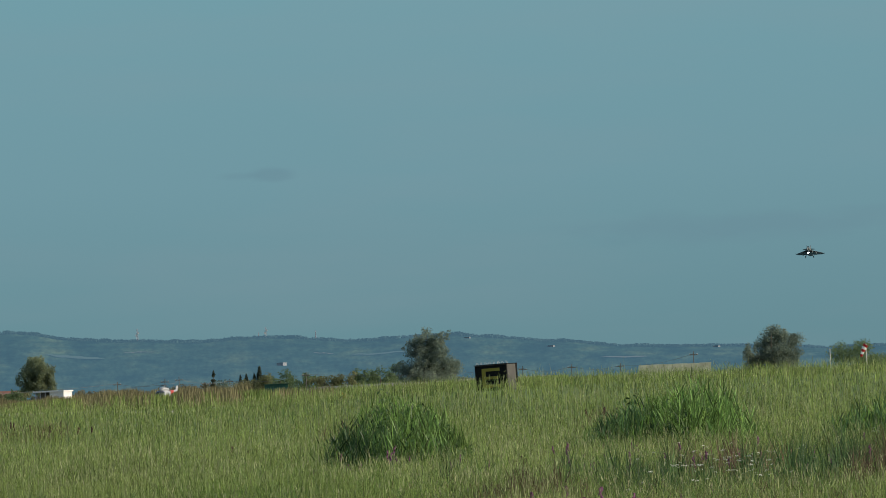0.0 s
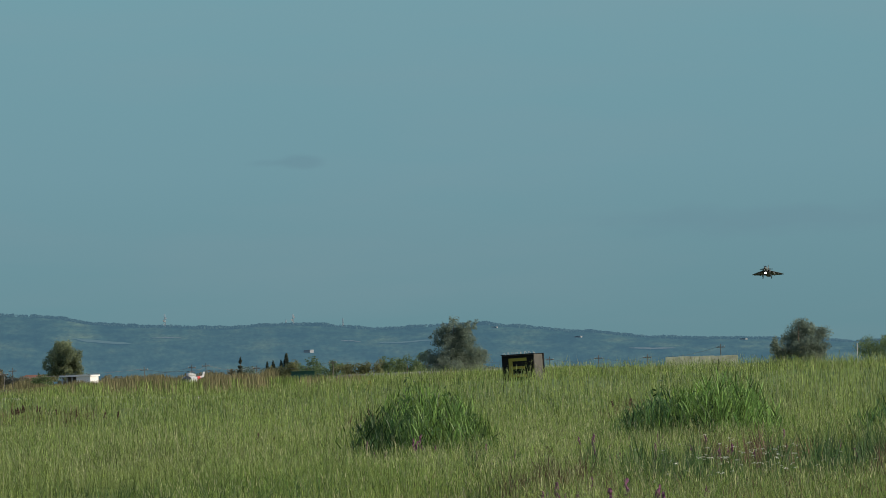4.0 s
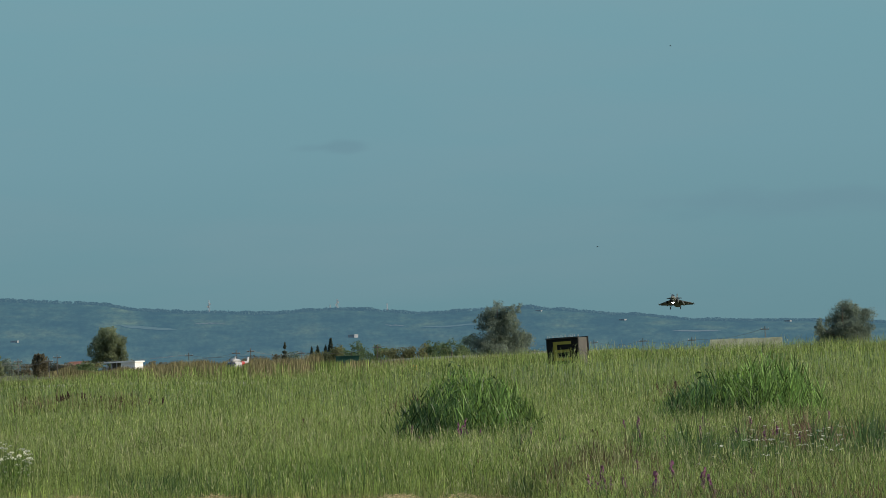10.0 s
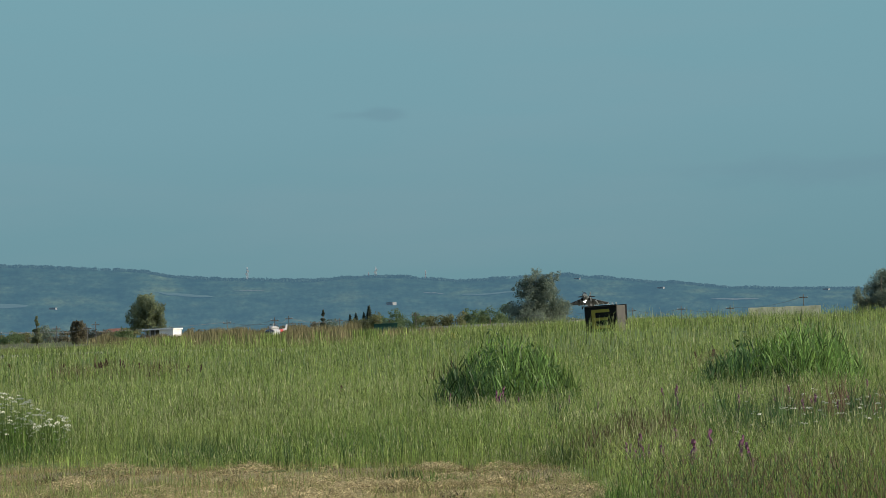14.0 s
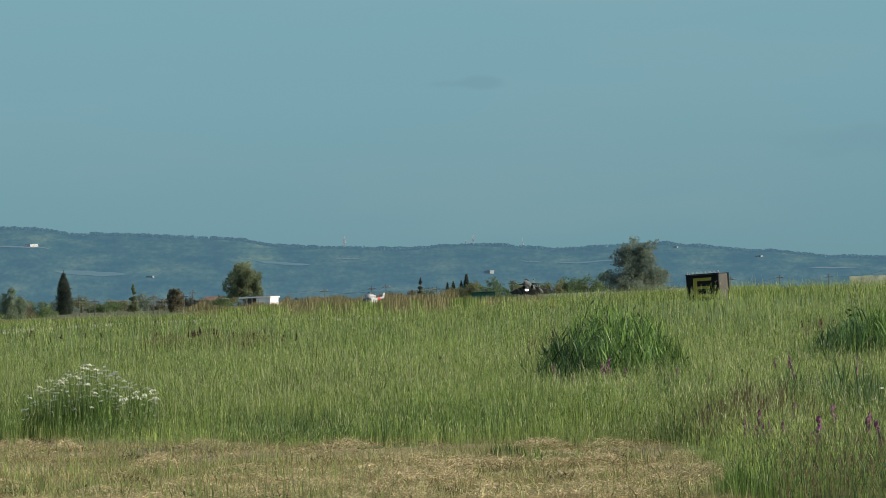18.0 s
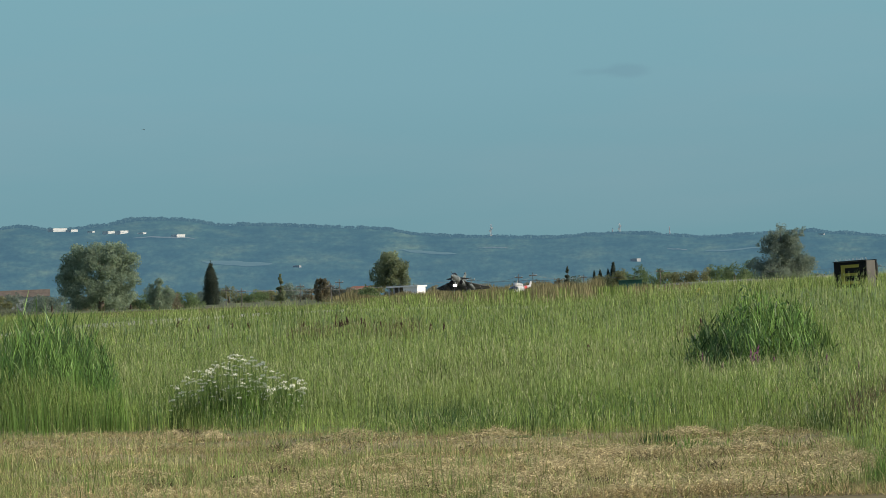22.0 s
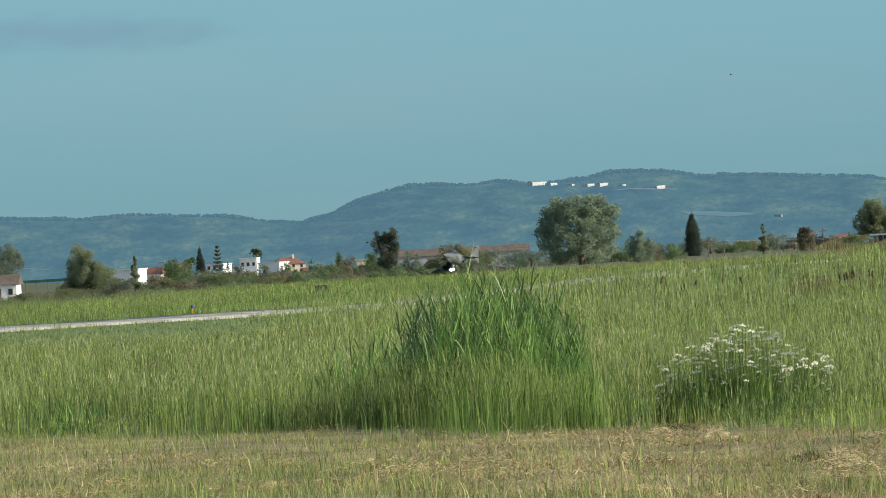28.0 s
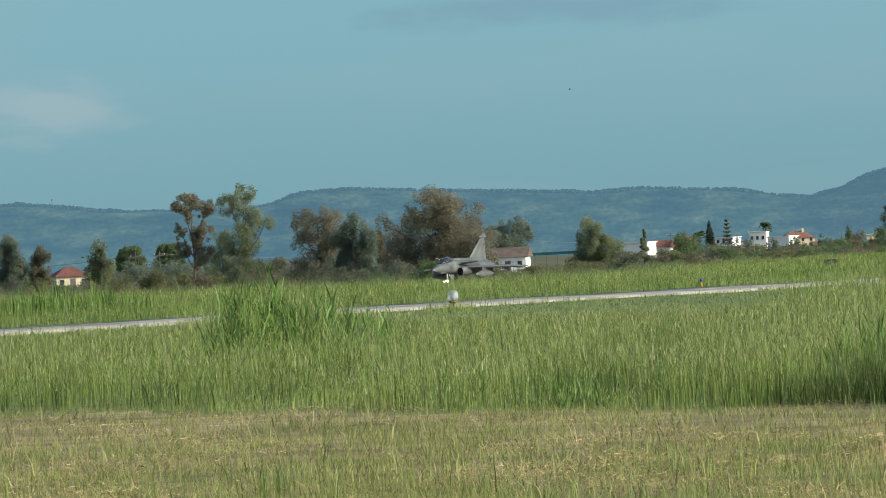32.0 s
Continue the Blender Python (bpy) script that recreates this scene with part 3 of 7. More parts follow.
    size = max({"dome": 1.6, "open": 1.05, "full": 1.15, "cypress": 1.1, "cone": 1.1, "tier": 1.0, "palm": 0.9}.get(style, 1.35) * px, 0.09, math.sqrt(H * width * 4.0 / 60000))
    area = H * width / (size * size)
    count = int(min(60000, max(200, area * {"open": 2.0, "full": 4.0, "bush": 1.7, "dome": 5.0, "cypress": 8.0, "cone": 5.0, "tier": 3.5, "palm": 4.0}.get(style, 3.0))))
    v, q = leaf_cloud(rng, blobs, size, count)
    mesh_object("crown", v, q, leaves, ob)
    return ob


def build_trees():
    tree("gum_tree", 0.018, 2100, 13.8, 17.2, "full", F_EUC, 1, "old gum tree with layered olive crown above a hedge", masses=[(0.10, 0.85, 0.34, 0.12), (-0.16, 0.76, 0.28, 0.11), (0.36, 0.74, 0.26, 0.13), (0.08, 0.66, 0.36, 0.12), (-0.50, 0.62, 0.26, 0.09), (-0.56, 0.31, 0.42, 0.15), (0.66, 0.38, 0.27, 0.13), (0.14, 0.44, 0.34, 0.13), (-0.28, 0.32, 0.5, 0.14), (0.42, 0.30, 0.5, 0.14), (0.10, 0.18, 0.8, 0.14), (0.30, 0.60, 0.40, 0.12), (-0.05, 0.56, 0.36, 0.12), (0.55, 0.84, 0.18, 0.08), (-0.40, 0.76, 0.22, 0.08)])
    tree("gum_tree", -2.775, 2250, 11.4, 12.4, "full", F_EUC_G, 2, "rounded gum tree with olive crown beside a farmhouse", masses=[(0.0, 0.82, 0.46, 0.15), (0.30, 0.74, 0.42, 0.16), (-0.32, 0.70, 0.44, 0.16), (0.62, 0.58, 0.34, 0.16), (-0.62, 0.56, 0.34, 0.16), (0.1, 0.58, 0.6, 0.18), (0.50, 0.42, 0.34, 0.12), (-0.35, 0.42, 0.40, 0.12), (0.1, 0.36, 0.34, 0.10)])
    tree("bush", -2.93, 2230, 3.1, 6.6, "bush", F_GREEN, 71, "dark round bush beside a gum tree", "bush")
    tree("bush", -3.00, 2240, 1.4, 4.6, "bush", F_GREEN, 72, "low dark bush beside a gum tree", "bush")
    tree("gum_tree", 2.499, 1800, 9.4, 13.6, "full", F_EUC, 3, "broad bushy gum tree with olive crown over the meadow", masses=[(0.25, 0.80, 0.50, 0.17), (0.58, 0.62, 0.40, 0.22), (-0.12, 0.64, 0.40, 0.2), (0.3, 0.46, 0.62, 0.22), (-0.76, 0.46, 0.25, 0.2), (-0.66, 0.22, 0.34, 0.18), (0.66, 0.26, 0.34, 0.2), (0.0, 0.24, 0.6, 0.18)])
    for az, top, w, k in ((-1.193, 7.2, 2.4, 4), (-1.23, 4.6, 1.9, 5), (-1.286, 4.7, 1.9, 6), (-1.329, 4.4, 1.5, 7)):
        tree("cypress_tree", az, 2600, top, w, "cypress", F_DARK, k, "slim dark cypress in a short row")
    tree("cypress_tree", -0.859, 2500, 3.8, 2.4, "cypress", F_DARK, 44, "small dark cypress beside a hedge")
    tree("pine_tree", -1.516, 2300, 5.3, 3.4, "cone", F_PINE, 8, "small ragged dark pine")
    tree("poplar_tree", -4.843, 1500, 11.9, 17.0, "dome", F_POPLAR, 9, "large dome-shaped silvery green poplar")
    tree("cypress_tree", -4.053, 2200, 10.3, 5.0, "cypress", F_DARK, 10, "stout dark cypress behind a hedge")
    tree("pine_tree", -6.213, 1700, 7.4, 5.5, "full", F_PINE, 11, "dark upright pine by low buildings", masses=[(0.1, 0.86, 0.7, 0.13), (-0.4, 0.66, 0.55, 0.16), (0.4, 0.6, 0.6, 0.18), (0, 0.36, 0.8, 0.18)])
    tree("poplar_tree", -3.561, 1900, 6.0, 3.3, "cone", F_EUC_G, 12, "thin pale green conical tree")
    tree("oak_tree", -3.263, 1900, 4.5, 4.2, "dome", F_SCRUB, 13, "small round brown leafed tree")
    tree("poplar_tree", -4.43, 1450, 4.4, 5.6, "full", F_POPLAR, 14, "pale silvery young poplar", masses=[(0, 0.8, 0.4, 0.18), (-0.3, 0.55, 0.5, 0.2), (0.4, 0.45, 0.5, 0.2), (0, 0.25, 0.8, 0.2)])
    tree("bush", -5.755, 1450, 4.2, 7.9, "bush", F_BUSH, 15, "large rounded green bush by a long barn", "bush")
    tree("gum_tree", -8.317, 1200, 4.7, 7.8, "full", F_EUC_G, 16, "bushy yellow-green gum tree", masses=[(-0.2, 0.78, 0.5, 0.2), (0.3, 0.58, 0.58, 0.22), (-0.5, 0.5, 0.48, 0.22), (0.1, 0.3, 0.8, 0.2), (0.7, 0.3, 0.3, 0.2)])
    tree("poplar_tree", -7.989, 1250, 3.8, 2.3, "cone", F_EUC_G, 17, "slender pale green tree before a white house")
    tree("cypress_tree", -7.526, 2350, 6.7, 3.0, "cypress", F_DARK, 18, "dark cypress between village houses")
    tree("pine_tree", -7.402, 2350, 6.5, 4.2, "tier", F_EUC, 19, "tiered grey-green village pine with level branches")
    tree("palm_tree", -7.60, 2300, 4.4, 4.2, "palm", F_GREEN, 20, "small dark palm between houses")
    tree("palm_tree", -7.13, 2500, 7.0, 4.2, "palm", F_GREEN, 41, "small dark palm behind a white house")
    tree("bush", -7.696, 1650, 3.1, 8.6, "bush", F_GREEN, 21, "dark green thicket before the village", "bush")
    tree("gum_tree", -11.162, 1200, 10.7, 7.0, "open", F_RUST, 22, "tall bare-stemmed gum with rusty leaf tufts", masses=[(-0.2, 0.92, 0.55, 0.07), (0.6, 0.84, 0.38, 0.08), (-0.5, 0.66, 0.26, 0.05), (0.35, 0.60, 0.45, 0.09), (-0.5, 0.45, 0.4, 0.07), (0.5, 0.40, 0.4, 0.09)])
    tree("gum_tree", -10.79, 1200, 12.1, 8.0, "open", F_EUC_G, 23, "tall gum tree with yellow-green tufts", masses=[(0.05, 0.93, 0.38, 0.07), (-0.5, 0.83, 0.45, 0.09), (0.25, 0.66, 0.52, 0.13), (0.75, 0.62, 0.28, 0.06), (0, 0.46, 0.6, 0.14), (-0.6, 0.42, 0.35, 0.1), (0.1, 0.25, 0.55, 0.12), (-0.5, 0.15, 0.5, 0.1)])
    tree("gum_tree", -10.277, 1200, 8.6, 10.0, "open", F_RUST, 24, "two-topped gum tree with rusty crown", masses=[(-0.5, 0.86, 0.36, 0.11), (0.3, 0.82, 0.5, 0.15), (-0.35, 0.62, 0.5, 0.14), (0.45, 0.55, 0.5, 0.16), (0, 0.35, 0.6, 0.13), (-0.6, 0.2, 0.4, 0.1)])
    tree("gum_tree", -9.854, 1250, 5.1, 4.5, "open", F_SCRUB, 25, "thin half-bare gum tree")
    tree("gum_tree", -9.429, 1180, 10.1, 15.5, "full", F_RUST, 26, "massive gum tree with rusty olive crown", masses=[(0.05, 0.87, 0.36, 0.12), (0.38, 0.68, 0.5, 0.18), (-0.35, 0.72, 0.3, 0.11), (-0.05, 0.6, 0.45, 0.16), (-0.6, 0.48, 0.34, 0.16), (0.25, 0.42, 0.62, 0.18), (-0.25, 0.25, 0.6, 0.14), (0.6, 0.22, 0.4, 0.16), (-0.85, 0.66, 0.16, 0.09), (-0.8, 0.3, 0.3, 0.18), (0.8, 0.42, 0.26, 0.14), (0.1, 0.76, 0.3, 0.12), (-0.5, 0.12, 0.5, 0.12), (0.3, 0.12, 0.6, 0.12)])
    tree("gum_tree", -8.934, 1600, 7.2, 8.8, "full", F_EUC, 27, "dark gum tree behind a white hut", masses=[(-0.45, 0.76, 0.5, 0.2), (0.4, 0.74, 0.55, 0.2), (0, 0.5, 0.7, 0.2), (0.3, 0.3, 0.6, 0.15)])
    tree("gum_tree", -11.815, 1150, 4.5, 4.9, "full", F_EUC_G, 28, "upright bushy gum tree at the grove's edge", masses=[(0.1, 0.86, 0.3, 0.12), (-0.3, 0.62, 0.45, 0.2), (0.3, 0.55, 0.5, 0.2), (0, 0.3, 0.8, 0.2)])
    tree("gum_tree", -12.237, 1150, 4.3, 3.5, "full", F_RUST, 29, "small rusty gum tree")
    tree("gum_tree", -12.468, 1150, 6.3, 5.4, "full", F_EUC, 30, "grey-green gum tree at the grove edge")
    tree("oak_tree", -11.604, 1600, 4.6, 6.5, "dome", F_GREEN, 31, "round green tree behind the power line")
    tree("oak_tree", -11.333, 1620, 4.8, 6.5, "dome", F_GREEN, 32, "round green tree behind the power line")
    tree("gum_tree", -10.035, 1190, 6.9, 8.5, "full", F_EUC, 51, "broad olive gum tree in the grove", masses=[(0.1, 0.86, 0.35, 0.13), (-0.3, 0.68, 0.45, 0.17), (0.45, 0.62, 0.42, 0.17), (0, 0.45, 0.6, 0.18), (-0.5, 0.28, 0.5, 0.16), (0.5, 0.25, 0.5, 0.16)])
    tree("gum_tree", -9.713, 1260, 5.2, 6.0, "open", F_RUST, 52, "low rusty gum tree in the grove", masses=[(0.0, 0.82, 0.5, 0.14), (-0.5, 0.6, 0.4, 0.14), (0.5, 0.55, 0.45, 0.16), (0, 0.32, 0.7, 0.16)])
    tree("gum_tree", -10.961, 1230, 5.4, 5.6, "open", F_EUC_G, 53, "young gum tree between taller ones", masses=[(0.0, 0.82, 0.5, 0.15), (-0.5, 0.58, 0.42, 0.16), (0.5, 0.52, 0.45, 0.17), (0, 0.3, 0.7, 0.18)])
    tree("bush", 3.152, 1700, 6.6, 17.0, "bush", F_GREEN, 33, "broad dark green bush behind the crest", "bush")
    for az, d, top, w, leaf, k in ((-7.72, 1900, 3.4, 7.5, F_GREEN, 61), (-7.93, 1800, 0.6, 6.0, F_SCRUB, 62), (-7.33, 2150, 1.6, 4.5, F_EUC, 63), (-7.08, 2150, 0.9, 5.5, F_BUSH, 64), (-6.93, 2200, 1.2, 4.0, F_GREEN, 65), (-6.72, 2150, 2.8, 6.0, F_GREEN, 66), (-6.55, 2200, 4.2, 4.2, F_GREEN, 67), (-7.50, 2200, 0.8, 4.0, F_GREEN, 68)):
        tree("garden_tree", az, d, top, w, "bush", leaf, k, "round garden tree before the village houses")
    # scrub between and before the village houses
    rng = np.random.default_rng(5)
    for k in range(46):
        az = -8.3 + 2.1 * k / 45 + 0.04 * rng.normal()
        tree("village_bush", az, 2000 + 200 * rng.random(), -1.0 + 2.4 * rng.random() ** 1.5, 4 + 4 * rng.random(), "bush", (F_GREEN, F_BUSH, F_EUC)[k % 3], 300 + k, "garden bush before the village houses", "bush")


build_trees()


def build_hedges():
    """The broken line of scrub along the far side of the field."""
    rng = np.random.default_rng(77)
    kinds = [("hedge_bush", F_BUSH, "low olive bush in a hedgerow"), ("hedge_bush", F_EUC, "low grey-green bush in a hedgerow"), ("hedge_bush", F_SCRUB, "dry brown scrub bush"), ("hedge_bush", F_GREEN, "dark green hedge bush")]
    az = -13.0
    while az < 4.2:
        d = (1300 if az < -6.5 else 1650 if az < -4.2 else 2250) + 250 * rng.random()
        lift = 12 + 16 * rng.random()
        if -6.4 < az < -4.2:
            lift = 16 + 14 * rng.random()
        elif -4.9 < az < -2.9:
            lift = 22 + 14 * rng.random() ** 1.5
        if -1.55 < az < 0.2:
            lift += 16
        if az > 0.4:
            lift = -4 + 10 * rng.random()
        if az < -6.5:
            lift = -8 + 19 * rng.random()
        w = (6 + 6 * rng.random()) * (1.3 if az > -4.2 else 1)
        k = kinds[rng.integers(4)] if not -1.55 < az < 0.5 else kinds[(1, 1, 3, 0)[rng.integers(4)]]
        if -2.9 < az < -1.55:
            k = kinds[2]
            lift = 13 + 10 * rng.random()
        if -12.22 < az < -11.86 or -9.16 < az < -8.45:
            lift = -20
        foot = float(land(*polar(az, d))) - d * float(slope(az))
        tree(k[0], az, d, max(EYE + (lift - 22) / 14400 * d, foot + 1.2), w, "bush", k[1], int(rng.integers(1e6)), k[2], "bush")
        az += math.degrees(w / d) * (0.42 if az < -6.5 else 0.5)
    # the dense thicket under the grove
    az = -13.0
    while az < -8.62:
        d = 1270 + 60 * rng.random()
        lift = 2 + 14 * rng.random() + 8 * math.sin(az * 7) - 10 * float(ss(-9.1, -8.7, az))
        if -12.24 < az < -11.84 or -9.18 < az < -8.45:
            az += 0.06
            continue
        tree("thicket_bush", az, d, EYE + (lift - 22) / 14400 * d, 7 + 4 * rng.random(), "bush", (F_THICKET, F_THICKET, F_EUC, F_GREEN)[rng.integers(4)], int(rng.integers(1e6)), "dull green bush in the thicket under the grove", "bush")
        az += 0.17


build_hedges()


# ---- taxiway and runway ----
TAXI_EDGE = [(-75, 110), (-64, 170), (-52, 234), (-45.9, 277), (-40.5, 303), (-37.8, 314), (-31, 362), (-24, 410), (-18, 470)]


def taxi_edge(y):
    return np.interp(y, [p[1] for p in TAXI_EDGE], [p[0] for p in TAXI_EDGE])


def build_taxiway():
    ys = np.linspace(120, 470, 90)
    rows = []
    for y in ys:
        x0 = float(taxi_edge(y))
        for k, dx in enumerate((0, 0, 2, 4, 6.5, 6.5)):
            x = x0 + dx
            z = float(land(x, y)) + (0.07 if 0 < k < 5 else -0.10)
            rows.append((x, y, z))
    n = 6
    q = [(i * n + j, i * n + j + 1, (i + 1) * n + j + 1, (i + 1) * n + j) for i in range(len(ys) - 1) for j in range(n - 1)]
    ob = mesh_object("taxiway", rows, q, M_CONCRETE)
    tagged(ob, "pale weathered concrete taxiway strip through the grass", "taxiway", kind="structure")


build_taxiway()


# ---- grass ----
def grass_height(x, y):
    r = np.hypot(x, y)
    az = np.degrees(np.arctan2(x, y))
    h = 0.58 + 0.10 * np.sin(x * 0.35 + 2) * np.sin(y * 0.11) + 0.07 * np.sin(x * 1.3 + y * 0.4)
    h = h + 0.08 * np.sin(x * 2.3 + 2 * np.sin(y * 0.31)) * np.sin(y * 0.47 + x) + 0.05 * np.sin(x * 4.1 + 1.5 * np.sin(y * 0.9))
    near_taxi = np.clip(1.86 - 0.0082 * r, 0.12, 2) * 1.04
    left = ss(-6.5, -7.4, az)
    h = h * (1 - left) + np.minimum(h, near_taxi) * left
    h = h + 0.75 * np.exp(-((az + 10.55) / 0.5) ** 2) * np.exp(-((r - 190) / 38) ** 2)
    beyond = (x < taxi_edge(y)) & (y > 100)
    h = np.where(beyond, (0.30 + 0.22 * ss(0, 25, taxi_edge(y) - x)) * (0.9 + 0.3 * np.sin(x * 0.7 + 2 * np.sin(y * 0.05)) * np.sin(y * 0.13)), h)
    return h


def on_taxi(x, y):
    e = taxi_edge(y)
    return (x > e + 1.4) & (x < e + 6.9) & (y > 110) & (y < 480)


def blades(rng, x, y, z, h, w, bend, material, name, lean=0.25):
    """Bent blades of grass, three faces each."""
    n = len(x)
    a = rng.random(n) * math.tau
    side = np.stack([np.cos(a), np.sin(a) * 0.9, np.zeros(n)], 1)
    b = rng.random(n) * math.tau
    tilt = np.stack([np.cos(b), np.sin(b), np.zeros(n)], 1) * (bend * (0.3 + rng.random(n)) * h)[:, None]
    p = np.stack([x, y, z], 1)
    up = np.zeros((n, 3))
    up[:, 2] = h
    wv = side * w[:, None] * 0.5
    mid = p + up * 0.55 + tilt * lean
    tip = p + up + tilt
    v = np.stack([p - wv, p + wv, mid + wv * 0.8, mid - wv * 0.8, tip], 1).reshape(-1, 3)
    o = np.arange(n)[:, None] * 5
    f = np.concatenate([o + [0, 1, 2], o + [0, 2, 3], o + [3, 2, 4]], 0)
    return mesh_object(name, v, f, material)


def bits(rng, x, y, z, length, width, low, high, material, name):
    """Loose leaf ends, one narrow face each, rising between two angles."""
    n = len(x)
    a = rng.random(n) * math.tau
    e = np.radians(low + (high - low) * rng.random(n))
    d = np.stack([np.cos(a) * np.cos(e), np.sin(a) * np.cos(e), np.sin(e)], 1)
    s = np.cross(d, rng.normal(size=(n, 3)))
    s /= np.linalg.norm(s, axis=1)[:, None] + 1e-9
    p = np.stack([x, y, z], 1)
    s *= width[:, None] * 0.5
    v = np.stack([p - s, p + s, p + d * length[:, None]], 1).reshape(-1, 3)
    return mesh_object(name, v, np.arange(n * 3).reshape(-1, 3), material)


def scatter(rng, n, el0, el1, az0=-13.3, az1=4.0, power=1.0):
    """Places spread evenly over the band of ground between two depressions of the view (in 1/14400 rad)."""
    az = np.radians(az0 + (az1 - az0) * rng.random(n))
    e = el0 + (el1 - el0) * rng.random(n) ** power
    r = EYE * 14400 / e
    return r * np.sin(az), r * np.cos(az)


def build_grass():
    rng = np.random.default_rng(11)
    x, y = scatter(rng, 215000, 34, 400)
    xe, ye = scatter(rng, 36000, 290, 680, 1.5, 11.0)
    xf, yf = scatter(rng, 26000, 110, 300, 4.0, 8.0)
    x, y = np.concatenate([x, xe, xf]), np.concatenate([y, ye, yf])
    keep = (np.hypot(x, y) > mown_edge(x)) & ~on_taxi(x, y)
    x, y = x[keep], y[keep]
    r = np.hypot(x, y)
    h = grass_height(x, y) * (0.45 + 0.75 * rng.random(len(x)))
    edge = ss(0, 9 - 6.5 * ss(-4.5, -6.0, np.degrees(np.arctan2(x, y))), r - mown_edge(x) + 3 * np.sin(x * 1.7 + 0.4) * np.sin(x * 0.6))
    h *= 0.32 + 0.68 * edge
    w = (0.0038 + 0.005 * rng.random(len(x))) * (0.55 + r / 170) * np.where(rng.random(len(x)) < 0.14, 2.1, 1.0)
    ob = blades(rng, x, y, land(x, y) - 0.02, h, w, 0.17, M_GRASS, "meadow_grass")
    tagged(ob, "tall green meadow grass covering the airfield", "grass", kind="stuff")
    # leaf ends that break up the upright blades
    # pale and dark ends put sunlit tips and shaded gaps into the colour
    for share, m, nm, lb in ((0.98, M_GRASS, "leaf_ends", "criss-cross green leaf ends in the meadow grass"), (0.40, M_PALE, "pale_leaf_ends", "pale green leaf ends coloured as if sunlit in the meadow grass"), (0.60, M_LUSH, "dark_leaf_ends", "leaf ends darkened to paint shaded gaps in the meadow grass")):
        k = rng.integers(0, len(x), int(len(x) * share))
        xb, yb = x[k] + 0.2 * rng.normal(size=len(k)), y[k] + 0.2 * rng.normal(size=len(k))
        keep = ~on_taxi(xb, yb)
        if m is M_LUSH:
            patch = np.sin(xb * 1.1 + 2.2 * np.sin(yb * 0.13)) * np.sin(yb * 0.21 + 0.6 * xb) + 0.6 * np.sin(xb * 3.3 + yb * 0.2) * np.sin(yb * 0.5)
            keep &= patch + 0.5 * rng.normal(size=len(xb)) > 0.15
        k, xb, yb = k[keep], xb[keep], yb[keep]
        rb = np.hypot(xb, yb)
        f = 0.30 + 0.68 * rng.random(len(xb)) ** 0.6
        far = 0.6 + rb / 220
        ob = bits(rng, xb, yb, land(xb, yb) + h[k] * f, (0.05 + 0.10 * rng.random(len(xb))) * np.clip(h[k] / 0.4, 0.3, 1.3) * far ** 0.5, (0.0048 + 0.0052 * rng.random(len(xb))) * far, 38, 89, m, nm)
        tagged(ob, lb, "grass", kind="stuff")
    # darker, redder growth among the flowers to the east
    for count, m, nm, lb in ((30000, M_DEEP, "weed_leaves", "dark green weed leaves among the flowers"), (32000, M_DOCK, "weed_leaves", "dull reddish weed leaves among the flowers")):
        xb, yb = scatter(rng, count, 150, 440, -0.6, 3.7)
        rb = np.hypot(xb, yb)
        a = np.degrees(np.arctan2(xb, yb))
        xb, yb = xb + FIRST_STAND[0] - 0.0013 * yb, yb + FIRST_STAND[1]
        patch = np.sin(xb * 1.3 + 2 * np.sin(yb * 0.17)) * np.sin(yb * 0.25 + 0.7 * xb + count)
        keep = (np.hypot(xb, yb) > mown_edge(xb)) & (rng.random(len(xb)) < (0.55 + 0.45 * patch) * ss(-0.6, 0.9, a) * ss(190, 130, rb))
        xb, yb, rb = xb[keep], yb[keep], rb[keep]
        n = len(xb)
        ob = bits(rng, xb, yb, land(xb, yb) + grass_height(xb, yb) * (0.25 + 0.7 * rng.random(n)), 0.05 + 0.10 * rng.random(n), (0.0045 + 0.005 * rng.random(n)), 52, 89, m, nm)
        tagged(ob, lb, "weeds", kind="stuff")
    # pale seed heads on stalks
    k = rng.random(len(x)) < 0.26
    xs, ys, hs = x[k], y[k], h[k] * 1.15
    n = len(xs)
    rs = np.hypot(xs, ys)
    ob = blades(rng, xs, ys, land(xs, ys) + hs * 0.82, 0.05 + 0.07 * rng.random(n) * np.clip(hs / 0.5, 0.3, 1.2), (0.0058 + 0.005 * rng.random(n)) * (0.6 + rs / 220), 0.45, M_HEAD, "seed_heads")
    tagged(ob, "pale ripening seed heads above the meadow", "grass", kind="stuff")
    # taller stalks that stand out above the rest, thickest along the crest
    x, y = scatter(rng, 9000, 60, 330)
    keep = (np.hypot(x, y) > mown_edge(x) + 4) & ~on_taxi(x, y)
    x, y = x[keep], y[keep]
    hs = grass_height(x, y) * (1.1 + 0.55 * rng.random(len(x)))
    rs = np.hypot(x, y)
    ob = blades(rng, x, y, land(x, y) - 0.02, hs, (0.005 + 0.004 * rng.random(len(x))) * (0.6 + rs / 200), 0.2, M_HEAD, "tall_stalks")
    tagged(ob, "scattered taller pale stalks above the meadow", "grass", kind="stuff")
    # thin stalks coloured as if sunlit and blades coloured as shaded gaps give the meadow its fine upright grain
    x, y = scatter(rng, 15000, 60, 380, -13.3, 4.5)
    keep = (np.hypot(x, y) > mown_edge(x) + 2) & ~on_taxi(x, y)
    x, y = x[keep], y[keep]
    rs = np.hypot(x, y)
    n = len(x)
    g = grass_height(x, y)
